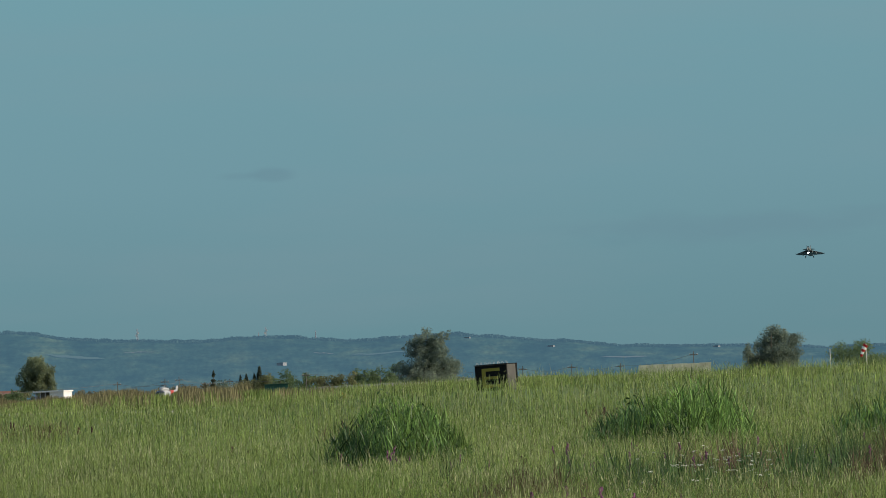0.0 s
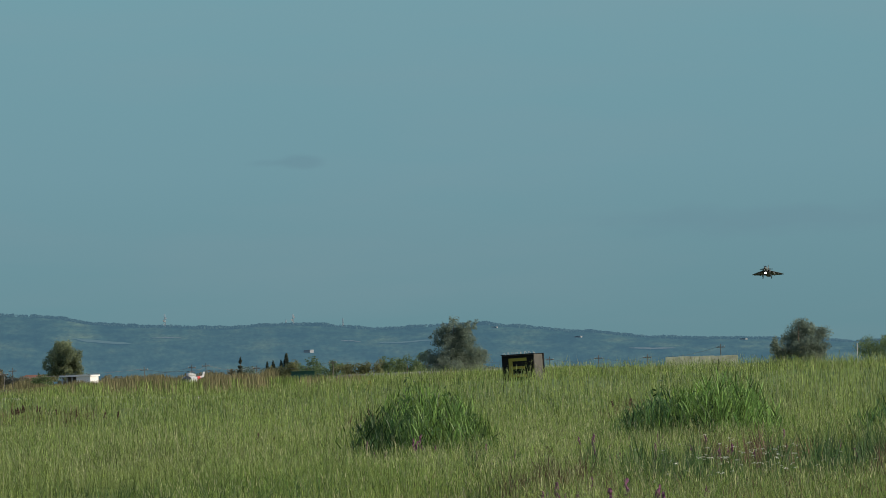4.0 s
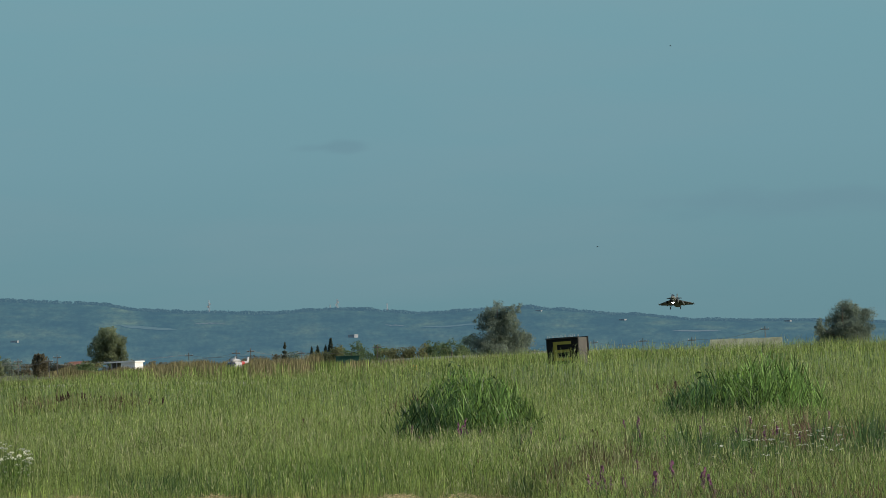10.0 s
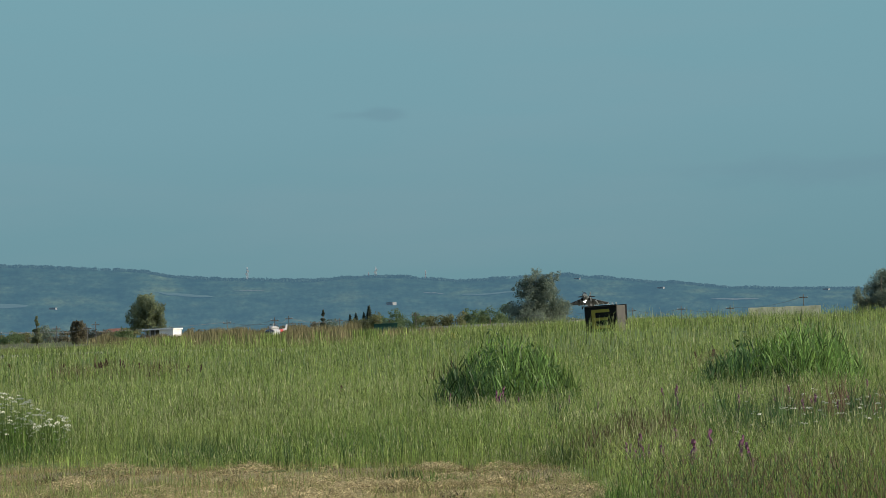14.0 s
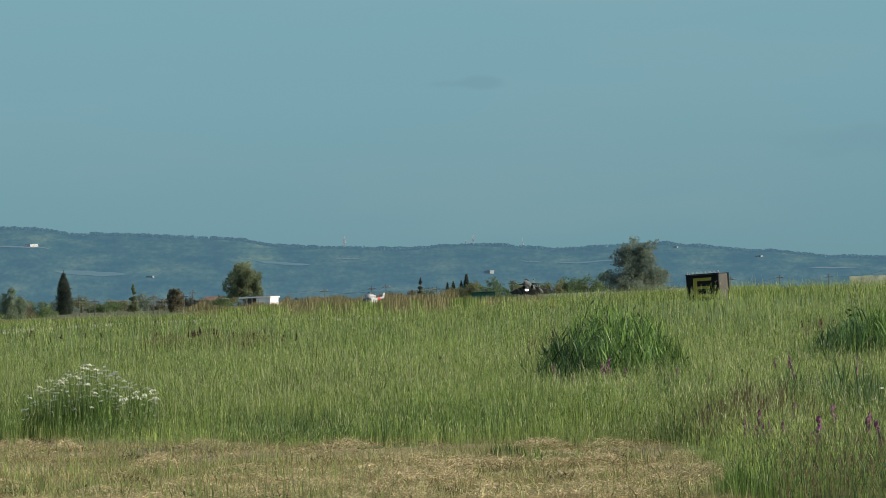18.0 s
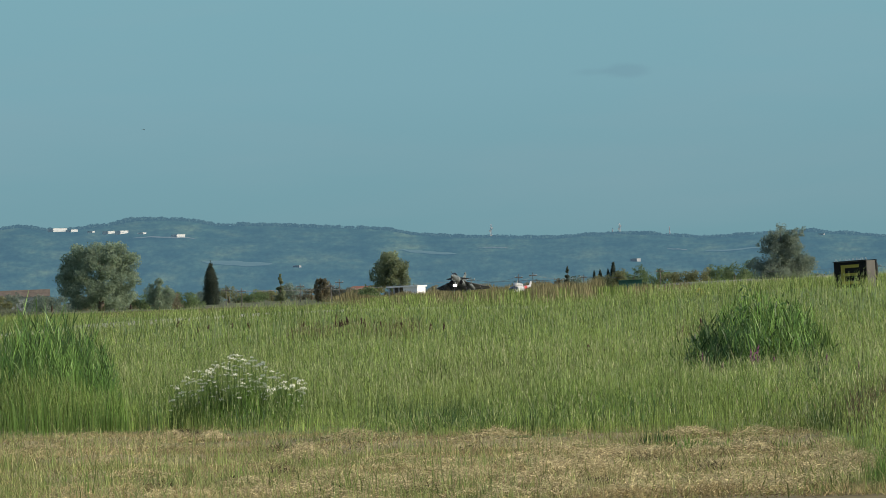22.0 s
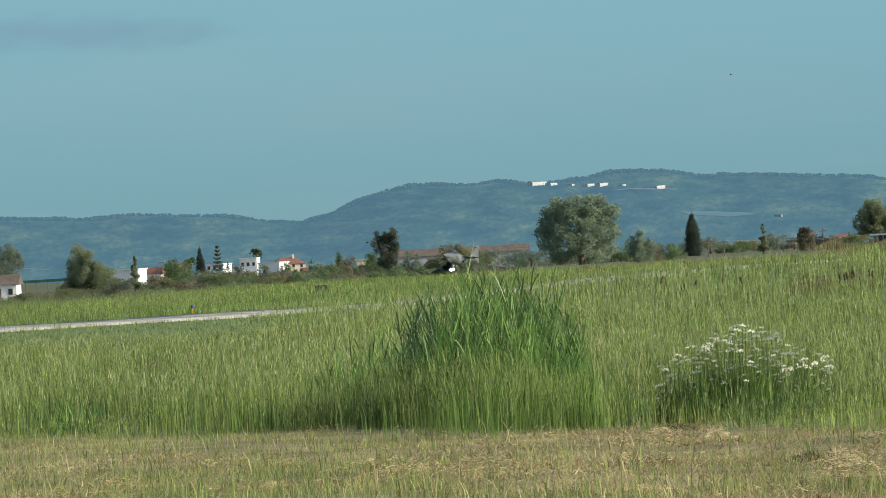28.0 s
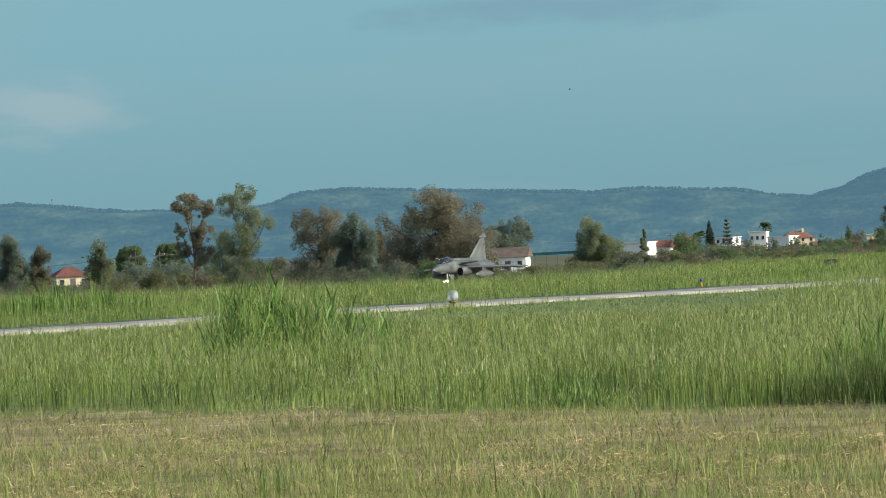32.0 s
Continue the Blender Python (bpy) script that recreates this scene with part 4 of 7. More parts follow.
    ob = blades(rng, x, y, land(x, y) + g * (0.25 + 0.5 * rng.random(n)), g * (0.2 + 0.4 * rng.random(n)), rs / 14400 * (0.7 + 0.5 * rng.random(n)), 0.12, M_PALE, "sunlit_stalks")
    tagged(ob, "thin upright stalks coloured as if sunlit in the meadow grass", "grass", kind="stuff")
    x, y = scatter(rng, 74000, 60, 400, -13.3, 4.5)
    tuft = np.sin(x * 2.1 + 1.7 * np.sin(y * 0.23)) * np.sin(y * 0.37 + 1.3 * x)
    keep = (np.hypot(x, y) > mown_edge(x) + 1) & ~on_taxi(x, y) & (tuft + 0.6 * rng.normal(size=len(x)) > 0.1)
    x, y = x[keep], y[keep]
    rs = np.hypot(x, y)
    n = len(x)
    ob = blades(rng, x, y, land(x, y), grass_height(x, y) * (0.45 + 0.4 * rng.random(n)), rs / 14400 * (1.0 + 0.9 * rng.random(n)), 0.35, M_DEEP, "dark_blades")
    tagged(ob, "blades coloured dark as shaded gaps between the meadow grass", "grass", kind="stuff")
    # mown strip: straw and regrowth in patches, swept into low heaps
    def heap(x, y):
        q = np.sin(x * 0.9 + 1.7 * np.sin(y * 0.21)) * np.sin(y * 0.33 + 0.5 * x) + 0.6 * np.sin(x * 2.7 + y * 0.4) * np.sin(y * 0.62 + 1.1 * np.sin(x)) + 0.35 * np.sin(x * 6.1 + 2 * np.sin(y))
        return np.clip(0.5 + 0.42 * q, 0, 1)

    x, y = scatter(rng, 560000, 262, 680)
    r = np.hypot(x, y)
    lush = ss(-4.5, -7.5, np.degrees(np.arctan2(x, y)))
    hp = heap(x, y)
    gap = heap(x * 1.7 + 31, y * 1.3 + 7)
    keep = (rng.random(len(x)) > ss(-1, 8, r - mown_edge(x))) & (rng.random(len(x)) < 0.35 + 0.75 * gap)
    x, y, r, hp, lush = x[keep], y[keep], r[keep], hp[keep], lush[keep]
    c = len(x)
    pick = rng.random(c)
    green = pick < 0.10 + 0.48 * lush + (0.45 + 0.4 * lush) * np.clip(0.62 - hp, 0, 1)
    brown = ~green & (pick > 0.78 + 0.2 * hp)
    straw = ~green & ~brown
    for sel, m, nm, lb, ln, hi in ((straw, M_DRY, "mown_straw", "dry cut straw on the mown strip", 0.070, 58), (brown, M_THATCH, "brown_thatch", "brown dead thatch on the mown strip", 0.07, 50), (green, M_REGROWTH, "mown_grass", "short green regrowth on the mown strip", 0.085, 88)):
        xs, ys, k = x[sel], y[sel], hp[sel]
        n = len(xs)
        lift = 0.10 * k ** 2 * rng.random(n) if m is not M_REGROWTH else 0.015 * rng.random(n)
        ob = bits(rng, xs, ys, land(xs, ys) - 0.005 + lift, ln * (0.4 + 1.2 * rng.random(n) ** 1.5), 0.0045 + 0.005 * rng.random(n), 18 if m is not M_REGROWTH else 50, hi, m, nm)
        tagged(ob, lb, "grass", kind="stuff")
    # upright stubble and fresh blades among it
    x, y = scatter(rng, 27000, 262, 680)
    keep = (np.hypot(x, y) < mown_edge(x) + 1) & (rng.random(len(x)) < 0.3 + 0.9 * (1 - heap(x, y)))
    x, y = x[keep], y[keep]
    n = len(x)
    ob = blades(rng, x, y, land(x, y) - 0.01, 0.06 + 0.20 * rng.random(n) ** 2.6, 0.006 + 0.006 * rng.random(n), 0.45, M_REGROWTH, "stubble")
    tagged(ob, "uneven fresh blades on the mown strip", "grass", kind="stuff")
    x, y = scatter(rng, 14000, 262, 680)
    keep = (np.hypot(x, y) < mown_edge(x) + 3) & (rng.random(len(x)) < 0.25 + 0.8 * heap(x + 9, y + 4))
    x, y = x[keep], y[keep]
    n = len(x)
    ob = blades(rng, x, y, land(x, y) - 0.01, 0.06 + 0.24 * rng.random(n) ** 2.4, 0.005 + 0.005 * rng.random(n), 0.6, M_PALE_STRAW, "dry_stubble")
    tagged(ob, "uneven dry pale stalks on the mown strip", "grass", kind="stuff")

    # low heaps of raked straw that catch the sun on one flank
    hx, hy = scatter(rng, 260, 290, 660, -8.5, 3.2)
    keep = (np.hypot(hx, hy) < mown_edge(hx) - 0.5) & (rng.random(260) < 0.10 + 0.9 * ss(-5, -2, np.degrees(np.arctan2(hx, hy))))
    hx, hy = hx[keep], hy[keep]
    # pale bits make the heap, a dark ring puts shade round its foot
    for count, m, lb, lo, hi in ((60000, M_STRAW, "low heaps of pale raked straw", 0.0, 1.0), (34000, M_THATCH, "brown bits that paint shade round the feet of the straw heaps", 0.6, 1.7)):
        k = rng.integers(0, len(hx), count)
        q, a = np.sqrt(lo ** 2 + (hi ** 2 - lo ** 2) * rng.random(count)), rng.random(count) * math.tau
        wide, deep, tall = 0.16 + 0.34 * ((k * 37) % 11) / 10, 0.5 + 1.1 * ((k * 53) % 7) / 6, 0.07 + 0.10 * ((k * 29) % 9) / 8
        x, y = hx[k] + wide * q * np.cos(a), hy[k] + deep * q * np.sin(a)
        z = land(x, y) + tall * np.exp(-1.2 * q ** 2) * (0.75 + 0.35 * rng.random(count))
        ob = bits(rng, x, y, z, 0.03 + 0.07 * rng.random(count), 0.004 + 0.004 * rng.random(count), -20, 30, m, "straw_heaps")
        tagged(ob, lb, "straw", kind="stuff")
    # long fresh blades that stand clear of the stubble, thickest to the west
    x, y = scatter(rng, 9500, 330, 690, -13.2, -0.5)
    patch = np.sin(x * 1.1 + 2 * np.sin(y * 0.3)) * np.sin(y * 0.45 + 0.8 * x)
    keep = (np.hypot(x, y) < mown_edge(x) - 4) & (patch + 0.7 * rng.normal(size=len(x)) > 0.35)
    x, y = x[keep], y[keep]
    n = len(x)
    ob = blades(rng, x, y, land(x, y) - 0.01, 0.12 + 0.26 * rng.random(n) ** 1.4, 0.005 + 0.004 * rng.random(n), 0.3, M_PALE, "fresh_blades", 0.15)
    tagged(ob, "long fresh green blades above the mown strip", "grass", kind="stuff")
    # dark clods of thatch turned up by the mower
    for _ in range(30):
        cx, cy = scatter(rng, 1, 300, 640, -5.0, 3.0)
        if np.hypot(cx, cy)[0] > mown_edge(cx)[0] - 1:
            continue
        x, y = cx + 0.16 * rng.normal(size=150), cy + 0.3 * rng.normal(size=150)
        ob = bits(rng, x, y, land(x, y) + 0.09 * rng.random(150) * np.exp(-((x - cx) / 0.2) ** 2), 0.03 + 0.06 * rng.random(150), 0.006 + 0.006 * rng.random(150), 5, 70, M_CLOD, "thatch_clod")
        tagged(ob, "dark clod of dead thatch on the mown strip", "thatch", kind="stuff")
    # bright lengths of cut straw in the heaps
    x, y = scatter(rng, 110000, 270, 680)
    k = heap(x, y)
    keep = (np.hypot(x, y) < mown_edge(x)) & (rng.random(len(x)) < 1.35 * np.clip(k - 0.45, 0, 1) * (1.1 - 0.35 * ss(-8, -11, np.degrees(np.arctan2(x, y)))))
    x, y, k = x[keep], y[keep], k[keep]
    n = len(x)
    ob = bits(rng, x, y, land(x, y) + 0.02 + 0.13 * k ** 2 * rng.random(n), 0.05 + 0.09 * rng.random(n), 0.004 + 0.004 * rng.random(n), -8, 35, M_STRAW, "cut_straw")
    tagged(ob, "bright lengths of cut straw on the mown strip", "straw", kind="stuff")


build_grass()


def clump(name, az, d, width, depth, height, count, material, seed, label, blade=0.018, dome=0.6):
    rng = np.random.default_rng(seed)
    cx, cy, k = spot(az, d)
    width, depth, height, blade = width * k, depth * k, height * k, blade * k
    u = rng.random((count, 2)) * 2 - 1 + rng.normal(size=(count, 2)) * 0.12
    lump = np.sin(u[:, 0] * 9 + seed) * np.sin(u[:, 1] * 7 + 2 * seed)
    keep = (np.hypot(u[:, 0], u[:, 1]) < 1.05) & (rng.random(count) < 0.62 + 0.38 * lump)
    u = u[keep]
    x, y = cx + u[:, 0] * width / 2, cy + u[:, 1] * depth / 2
    q = np.clip(np.hypot(u[:, 0], u[:, 1]), 0, 1)
    h = height * (1 - dome * q ** 2.2) * (0.42 + 0.58 * rng.random(len(x))) * (0.86 + 0.14 * np.sin(u[:, 0] * 11 + seed) + 0.16 * lump[keep])
    ob = blades(rng, x, y, land(x, y) - 0.02, h, blade * (0.5 + 0.8 * rng.random(len(x))), 0.22, material, name, 0.2)
    return tagged(ob, label, "grass clump", kind="stuff")


def leaves(az, d, width, depth, height, count, seed, label):
    """Broad leaves that arch away from reed stems."""
    rng = np.random.default_rng(seed)
    cx, cy, k = spot(az, d)
    width, depth, height = width * k, depth * k, height * k
    u = rng.random((count, 2)) * 2 - 1
    u = u[np.hypot(u[:, 0], u[:, 1]) < 1]
    x, y = cx + u[:, 0] * width / 2, cy + u[:, 1] * depth / 2
    q = np.hypot(u[:, 0], u[:, 1])
    z = land(x, y) + height * (1 - 0.55 * q ** 2) * (0.15 + 0.72 * rng.random(len(x)))
    k = d / 100
    ob = blades(rng, x, y, z, 0.12 + 0.13 * rng.random(len(x)), (0.014 + 0.014 * rng.random(len(x))) * k ** 0.5, 0.85, M_DEEP if seed in (22, 26) else M_LUSH, "reed_leaves", 0.35)
    tagged(ob, label, "reed leaves", kind="stuff")
    # a looser skirt of sunlit grass that melts into the meadow
    n = int(count * 0.8)
    g = rng.normal(size=(n, 2)) * 0.55
    x, y = cx + g[:, 0] * width / 2, cy + g[:, 1] * depth / 2
    q = np.exp(-(g ** 2).sum(1) * 0.7)
    z = land(x, y) + (0.25 + (height - 0.25) * q) * (0.25 + 0.72 * rng.random(n))
    ob = bits(rng, x, y, z, 0.10 + 0.22 * rng.random(n), (0.010 + 0.012 * rng.random(n)) * k ** 0.5, 48, 88, M_GRASS if seed == 25 else M_LUSH, "reed_tips")
    tagged(ob, "loose sunlit leaf tips about the reed clump", "reed leaves", kind="stuff")


def canes(az, d, width, depth, height, stems, seed, material, label, lean=0.0, crest=0.0):
    """Upright cane stems of uneven height, each with long blades that leave it by turns and arch over."""
    rng = np.random.default_rng(seed)
    cx, cy, k = spot(az, d)
    width, depth, height = width * k, depth * k, height * k
    u = rng.random((stems, 2)) * 2 - 1
    group = 0.5 + 0.5 * np.sin(u[:, 0] * 7 + seed) * np.sin(u[:, 1] * 4 + 2 * seed)
    x, y = cx + u[:, 0] * width / 2, cy + u[:, 1] * depth / 2
    q = np.clip(np.abs(u[:, 0]), 0, 1)
    h = height * (1 - 0.62 * q ** 2.2) * (0.58 + 0.28 * rng.random(stems) + 0.22 * group) * (1 + crest * u[:, 0])
    z = land(x, y) - 0.03
    px = d * k / 14400
    dx, dy = lean * h + 0.045 * h * rng.normal(size=stems), 0.05 * h * rng.normal(size=stems)
    v, f = [], []

    def strip(points, half):
        """Flat strips through points (n, steps, 3) with half widths (n, steps)."""
        n, m = points.shape[:2]
        along = points[:, -1] - points[:, 0]
        side = np.cross(along, rng.normal(size=(n, 3)) * [0.35, 1.0, 0.2])
        side /= np.linalg.norm(side, axis=1)[:, None] + 1e-9
        w = side[:, None, :] * half[:, :, None]
        base = sum(len(a) for a in v)
        v.append(np.stack([points - w, points + w], 2).reshape(-1, 3))
        o = base + (np.arange(n)[:, None] * m + np.arange(m - 1)[None]).reshape(-1, 1) * 2
        f.append(np.concatenate([o + [0, 1, 3], o + [0, 3, 2]], 0))

    t = np.linspace(0, 1, 4)
    foot = np.stack([x, y, z], 1)
    bend = np.stack([dx, dy, np.zeros(stems)], 1)
    stem = foot[:, None] + np.stack([np.zeros(stems), np.zeros(stems), h], 1)[:, None] * t[None, :, None] + bend[:, None] * (t ** 2)[None, :, None]
    strip(stem, px * 0.9 * (1.0 - 0.7 * t)[None] * (0.8 + 0.5 * rng.random(stems))[:, None])
    per = 9
    who = np.repeat(np.arange(stems), per)
    n = len(who)
    g = np.clip(0.16 + 0.80 * (np.tile(np.arange(per), stems) + rng.random(n)) / per, 0, 0.98)
    root = foot[who] + np.stack([np.zeros(n), np.zeros(n), h[who] * g], 1) + bend[who] * (g ** 2)[:, None]
    a = rng.random(n) * math.tau
    out = np.stack([np.cos(a), np.sin(a), np.zeros(n)], 1)
    length = height * (0.15 + 0.16 * rng.random(n)) * (1.1 - 0.35 * g)
    rise = 0.85 + 0.5 * g * rng.random(n)
    sag = 0.1 + 0.85 * rng.random(n) ** 1.5
    s4 = np.linspace(0, 1, 5)
    leaf = root[:, None] + out[:, None] * (length[:, None] * s4[None])[..., None] * 0.45
    leaf[:, :, 2] += length[:, None] * (rise[:, None] * s4[None] * 1.2 - sag[:, None] * s4[None] ** 2.4)
    strip(leaf, px * (0.65 + 0.5 * rng.random(n))[:, None] * np.array([0.55, 1.0, 0.9, 0.6, 0.05])[None])
    ob = mesh_object("reed_canes", np.concatenate(v), np.concatenate(f), material)
    return tagged(ob, label, "reeds", kind="stuff")


def build_clumps():
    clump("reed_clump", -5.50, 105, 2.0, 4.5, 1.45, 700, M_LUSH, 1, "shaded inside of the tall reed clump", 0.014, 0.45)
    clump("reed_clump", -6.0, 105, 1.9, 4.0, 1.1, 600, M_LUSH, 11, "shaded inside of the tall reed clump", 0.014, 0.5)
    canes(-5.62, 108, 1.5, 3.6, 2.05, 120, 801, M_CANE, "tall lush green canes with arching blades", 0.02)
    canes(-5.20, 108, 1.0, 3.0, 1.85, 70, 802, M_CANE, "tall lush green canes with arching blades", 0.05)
    canes(-6.02, 108, 1.0, 3.4, 1.75, 70, 803, M_CANE_SHADE, "blue-green canes with arching blades, darkened as if shaded", -0.03, 0.2)
    canes(-5.50, 110, 2.2, 2.0, 2.0, 130, 804, M_CANE_SHADE, "blue-green canes with arching blades, darkened as if shaded", 0.0)
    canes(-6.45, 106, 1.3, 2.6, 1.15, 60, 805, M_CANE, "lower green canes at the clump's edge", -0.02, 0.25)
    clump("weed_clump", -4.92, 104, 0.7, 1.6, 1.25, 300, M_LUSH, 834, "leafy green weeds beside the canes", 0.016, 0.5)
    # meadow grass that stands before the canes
    rng = np.random.default_rng(830)
    az = np.radians(-7.0 + 2.4 * rng.random(8800))
    x = 91 * np.sin(az)
    r = mown_edge(x) + 0.2 + 3.4 * rng.random(len(az))
    x, y = r * np.sin(az), r * np.cos(az)
    rise = (0.42 + 0.48 * np.exp(-((np.degrees(az) + 5.75) / 0.75) ** 2)) * (0.55 + 0.45 * rng.random(len(az)))
    ob = blades(rng, x[:1500], y[:1500], land(x[:1500], y[:1500]) - 0.02, rise[:1500], 0.007 + 0.007 * rng.random(1500), 0.2, M_GRASS, "cane_grass")
    tagged(ob, "green meadow grass standing before the canes", "grass", kind="stuff")
    for lo, hi, m, lb in ((1500, 4600, M_GRASS, "green leaf ends before the canes"), (4600, 5600, M_LUSH, "dark green leaf ends before the canes"), (5600, 8800, M_PALE, "pale sunlit leaf ends before the canes")):
        n = hi - lo
        ob = bits(rng, x[lo:hi], y[lo:hi], land(x[lo:hi], y[lo:hi]) + rise[lo:hi] * (0.1 + 0.85 * rng.random(n)), 0.08 + 0.16 * rng.random(n), 0.008 + 0.006 * rng.random(n), 60, 90, m, "leaf_ends")
        tagged(ob, lb, "grass", kind="stuff")
    clump("grass_tuft", -5.7, 100.5, 4.8, 3.0, 1.2, 260, M_PALE, 832, "pale sunlit stalks standing before the canes", 0.0042, 0.3)
    for az, d, wd, hh, n in ((-5.5, 102, 3.6, 1.35, 700), (-0.22, 147, 3.6, 0.75, 1300), (1.75, 166, 4.6, 0.8, 1300)):
        clump("grass_tuft", az, d, wd, 2.6, hh, n, M_LUSH if d == 102 else M_GRASS, int(900 + 10 * d), "sunlit meadow grass standing before a reed clump", (0.006 if d < 103 else 0.010) * (d / 100) ** 0.5, 0.35)
    for az, d, wd, hh, n in ((0.0, 151, 1.2, 1.95, 50), (-0.30, 151, 1.6, 1.6, 50), (1.9, 171, 1.8, 1.8, 60), (-5.6, 106, 1.8, 2.3, 40)):
        clump("reed_clump", az, d, wd, 3.0, hh, n, M_LUSH, int(700 + 10 * d), "sparse tall reed stems above the clump", 0.020, 0.3)
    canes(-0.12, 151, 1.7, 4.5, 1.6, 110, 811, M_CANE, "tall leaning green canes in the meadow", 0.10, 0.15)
    canes(-0.40, 151, 1.5, 4.0, 1.3, 110, 812, M_CANE_SHADE, "green canes in the meadow, darkened as if shaded", -0.05, 0.2)
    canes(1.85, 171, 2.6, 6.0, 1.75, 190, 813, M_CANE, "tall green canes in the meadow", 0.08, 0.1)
    canes(1.45, 171, 2.0, 5.0, 1.4, 110, 814, M_CANE_SHADE, "green canes in the meadow, darkened as if shaded", 0.0, 0.2)
    canes(3.2, 169, 2.4, 5.0, 1.25, 100, 815, M_CANE_SHADE, "green canes in the meadow, darkened as if shaded", 0.05)
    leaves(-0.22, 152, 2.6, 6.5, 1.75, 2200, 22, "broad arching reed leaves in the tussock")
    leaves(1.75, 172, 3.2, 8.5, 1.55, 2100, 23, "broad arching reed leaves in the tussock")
    leaves(3.2, 170, 2.6, 6.0, 1.1, 900, 24, "broad arching reed leaves in the tussock")
    leaves(-10.75, 133, 1.5, 3.0, 1.5, 700, 25, "arching weed leaves beside the taxiway")
    canes(-10.78, 133, 1.5, 3.0, 1.75, 60, 821, M_CANE, "tall pale green weeds beside the taxiway", 0.03)
    canes(-10.35, 133, 1.7, 3.0, 1.45, 60, 822, M_CANE, "tall pale green weeds beside the taxiway", 0.05)
    canes(-9.95, 134, 1.4, 3.0, 1.05, 40, 823, M_CANE, "lower green weeds beside the taxiway", 0.04)
    clump("reed_clump", -12.1, 300, 5.6, 14, 1.6, 1800, M_LUSH, 12, "dark green reed patch beyond the taxiway", 0.04)
    clump("reed_clump", -6.30, 104, 2.0, 3.5, 1.05, 1100, M_LUSH, 5, "lower fringe of green reed grass", 0.015)
    # deep tones mostly to the west paint the tussock's shaded side
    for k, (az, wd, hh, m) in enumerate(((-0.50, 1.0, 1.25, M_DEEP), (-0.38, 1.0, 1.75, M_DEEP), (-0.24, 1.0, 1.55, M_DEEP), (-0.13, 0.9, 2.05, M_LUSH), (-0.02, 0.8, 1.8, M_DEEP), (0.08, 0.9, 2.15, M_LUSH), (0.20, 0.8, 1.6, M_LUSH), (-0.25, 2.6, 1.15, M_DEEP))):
        clump("reed_clump", az, 152, wd, 6.0, hh * 0.8, 1100, m, 70 + k, "tussock of tall reed grass, darkened for its shaded side" if m is M_DEEP else "lush tussock of tall reed grass in the meadow", 0.020, 0.35)
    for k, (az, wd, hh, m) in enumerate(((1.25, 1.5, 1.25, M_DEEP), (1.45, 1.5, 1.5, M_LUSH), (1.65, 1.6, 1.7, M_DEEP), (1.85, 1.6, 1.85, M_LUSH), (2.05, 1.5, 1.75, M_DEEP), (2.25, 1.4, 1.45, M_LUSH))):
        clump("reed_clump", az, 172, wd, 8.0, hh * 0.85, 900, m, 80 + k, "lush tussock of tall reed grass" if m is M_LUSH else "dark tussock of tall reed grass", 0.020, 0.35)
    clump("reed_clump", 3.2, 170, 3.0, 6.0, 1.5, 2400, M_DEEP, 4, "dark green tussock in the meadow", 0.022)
    clump("weed_clump", -10.75, 133, 1.6, 3.0, 1.75, 700, M_LUSH, 6, "tall green weeds beside the taxiway", 0.014)
    clump("weed_clump", -8.55, 99, 1.1, 2.2, 0.55, 420, M_LUSH, 7, "low green weeds at the mown edge", 0.022, 0.85)
    clump("weed_clump", -8.50, 98, 0.7, 1.6, 0.42, 200, M_DEEP, 77, "low dark weeds at the mown edge", 0.02, 0.85)
    clump("weed_clump", -7.35, 99, 0.9, 2.0, 0.45, 380, M_LUSH, 9, "low green weeds at the mown edge", 0.022)
    clump("weed_clump", -0.62, 103, 2.2, 2.0, 0.26, 700, M_LUSH, 10, "low green weeds at the mown edge", 0.016)
    clump("weed_clump", -0.95, 106, 0.5, 1.4, 0.30, 160, M_DEEP, 13, "low dark weeds at the mown edge", 0.014)
    for k, (az, d, wd, hh) in enumerate(((0.75, 108, 1.6, 0.62), (1.15, 116, 2.2, 0.7), (1.65, 110, 1.8, 0.72), (2.1, 121, 2.6, 0.75), (2.6, 114, 2.2, 0.8), (3.05, 124, 2.4, 0.8), (3.35, 109, 1.6, 0.8), (0.3, 125, 2.0, 0.55), (1.4, 84, 1.3, 0.5), (0.95, 92, 1.2, 0.55), (0.75, 80, 1.0, 0.45), (1.75, 90, 1.4, 0.5), (1.15, 98, 1.6, 0.5), (1.95, 99, 1.6, 0.5), (2.4, 102, 1.6, 0.55), (2.9, 104, 1.6, 0.5))):
        clump("weed_clump", az, d, wd, 5.0, hh * (1.65 if d > 104 else 1.2), 2400 if d > 104 else 1300, (M_LUSH if d < 104 else M_DEEP) if k % 3 else M_DOCK, 400 + k, "green weeds among the flowers" if k % 3 else "dull reddish weeds among the flowers", 0.018 if d > 104 else 0.011, 0.4)
    clump("weed_clump", -10.75, 132, 1.5, 3.0, 2.3, 110, M_PALE, 61, "pale flowering weed spikes beside the taxiway", 0.016)
    clump("weed_clump", -10.35, 133, 1.2, 3.0, 1.3, 300, M_LUSH, 62, "dark green weeds beside the taxiway", 0.016)
    clump("grass_tuft", -9.383, 243, 1.4, 2.5, 0.55, 500, M_GRASS, 63, "grass tuft round the foot of an edge light", 0.016, 0.2)
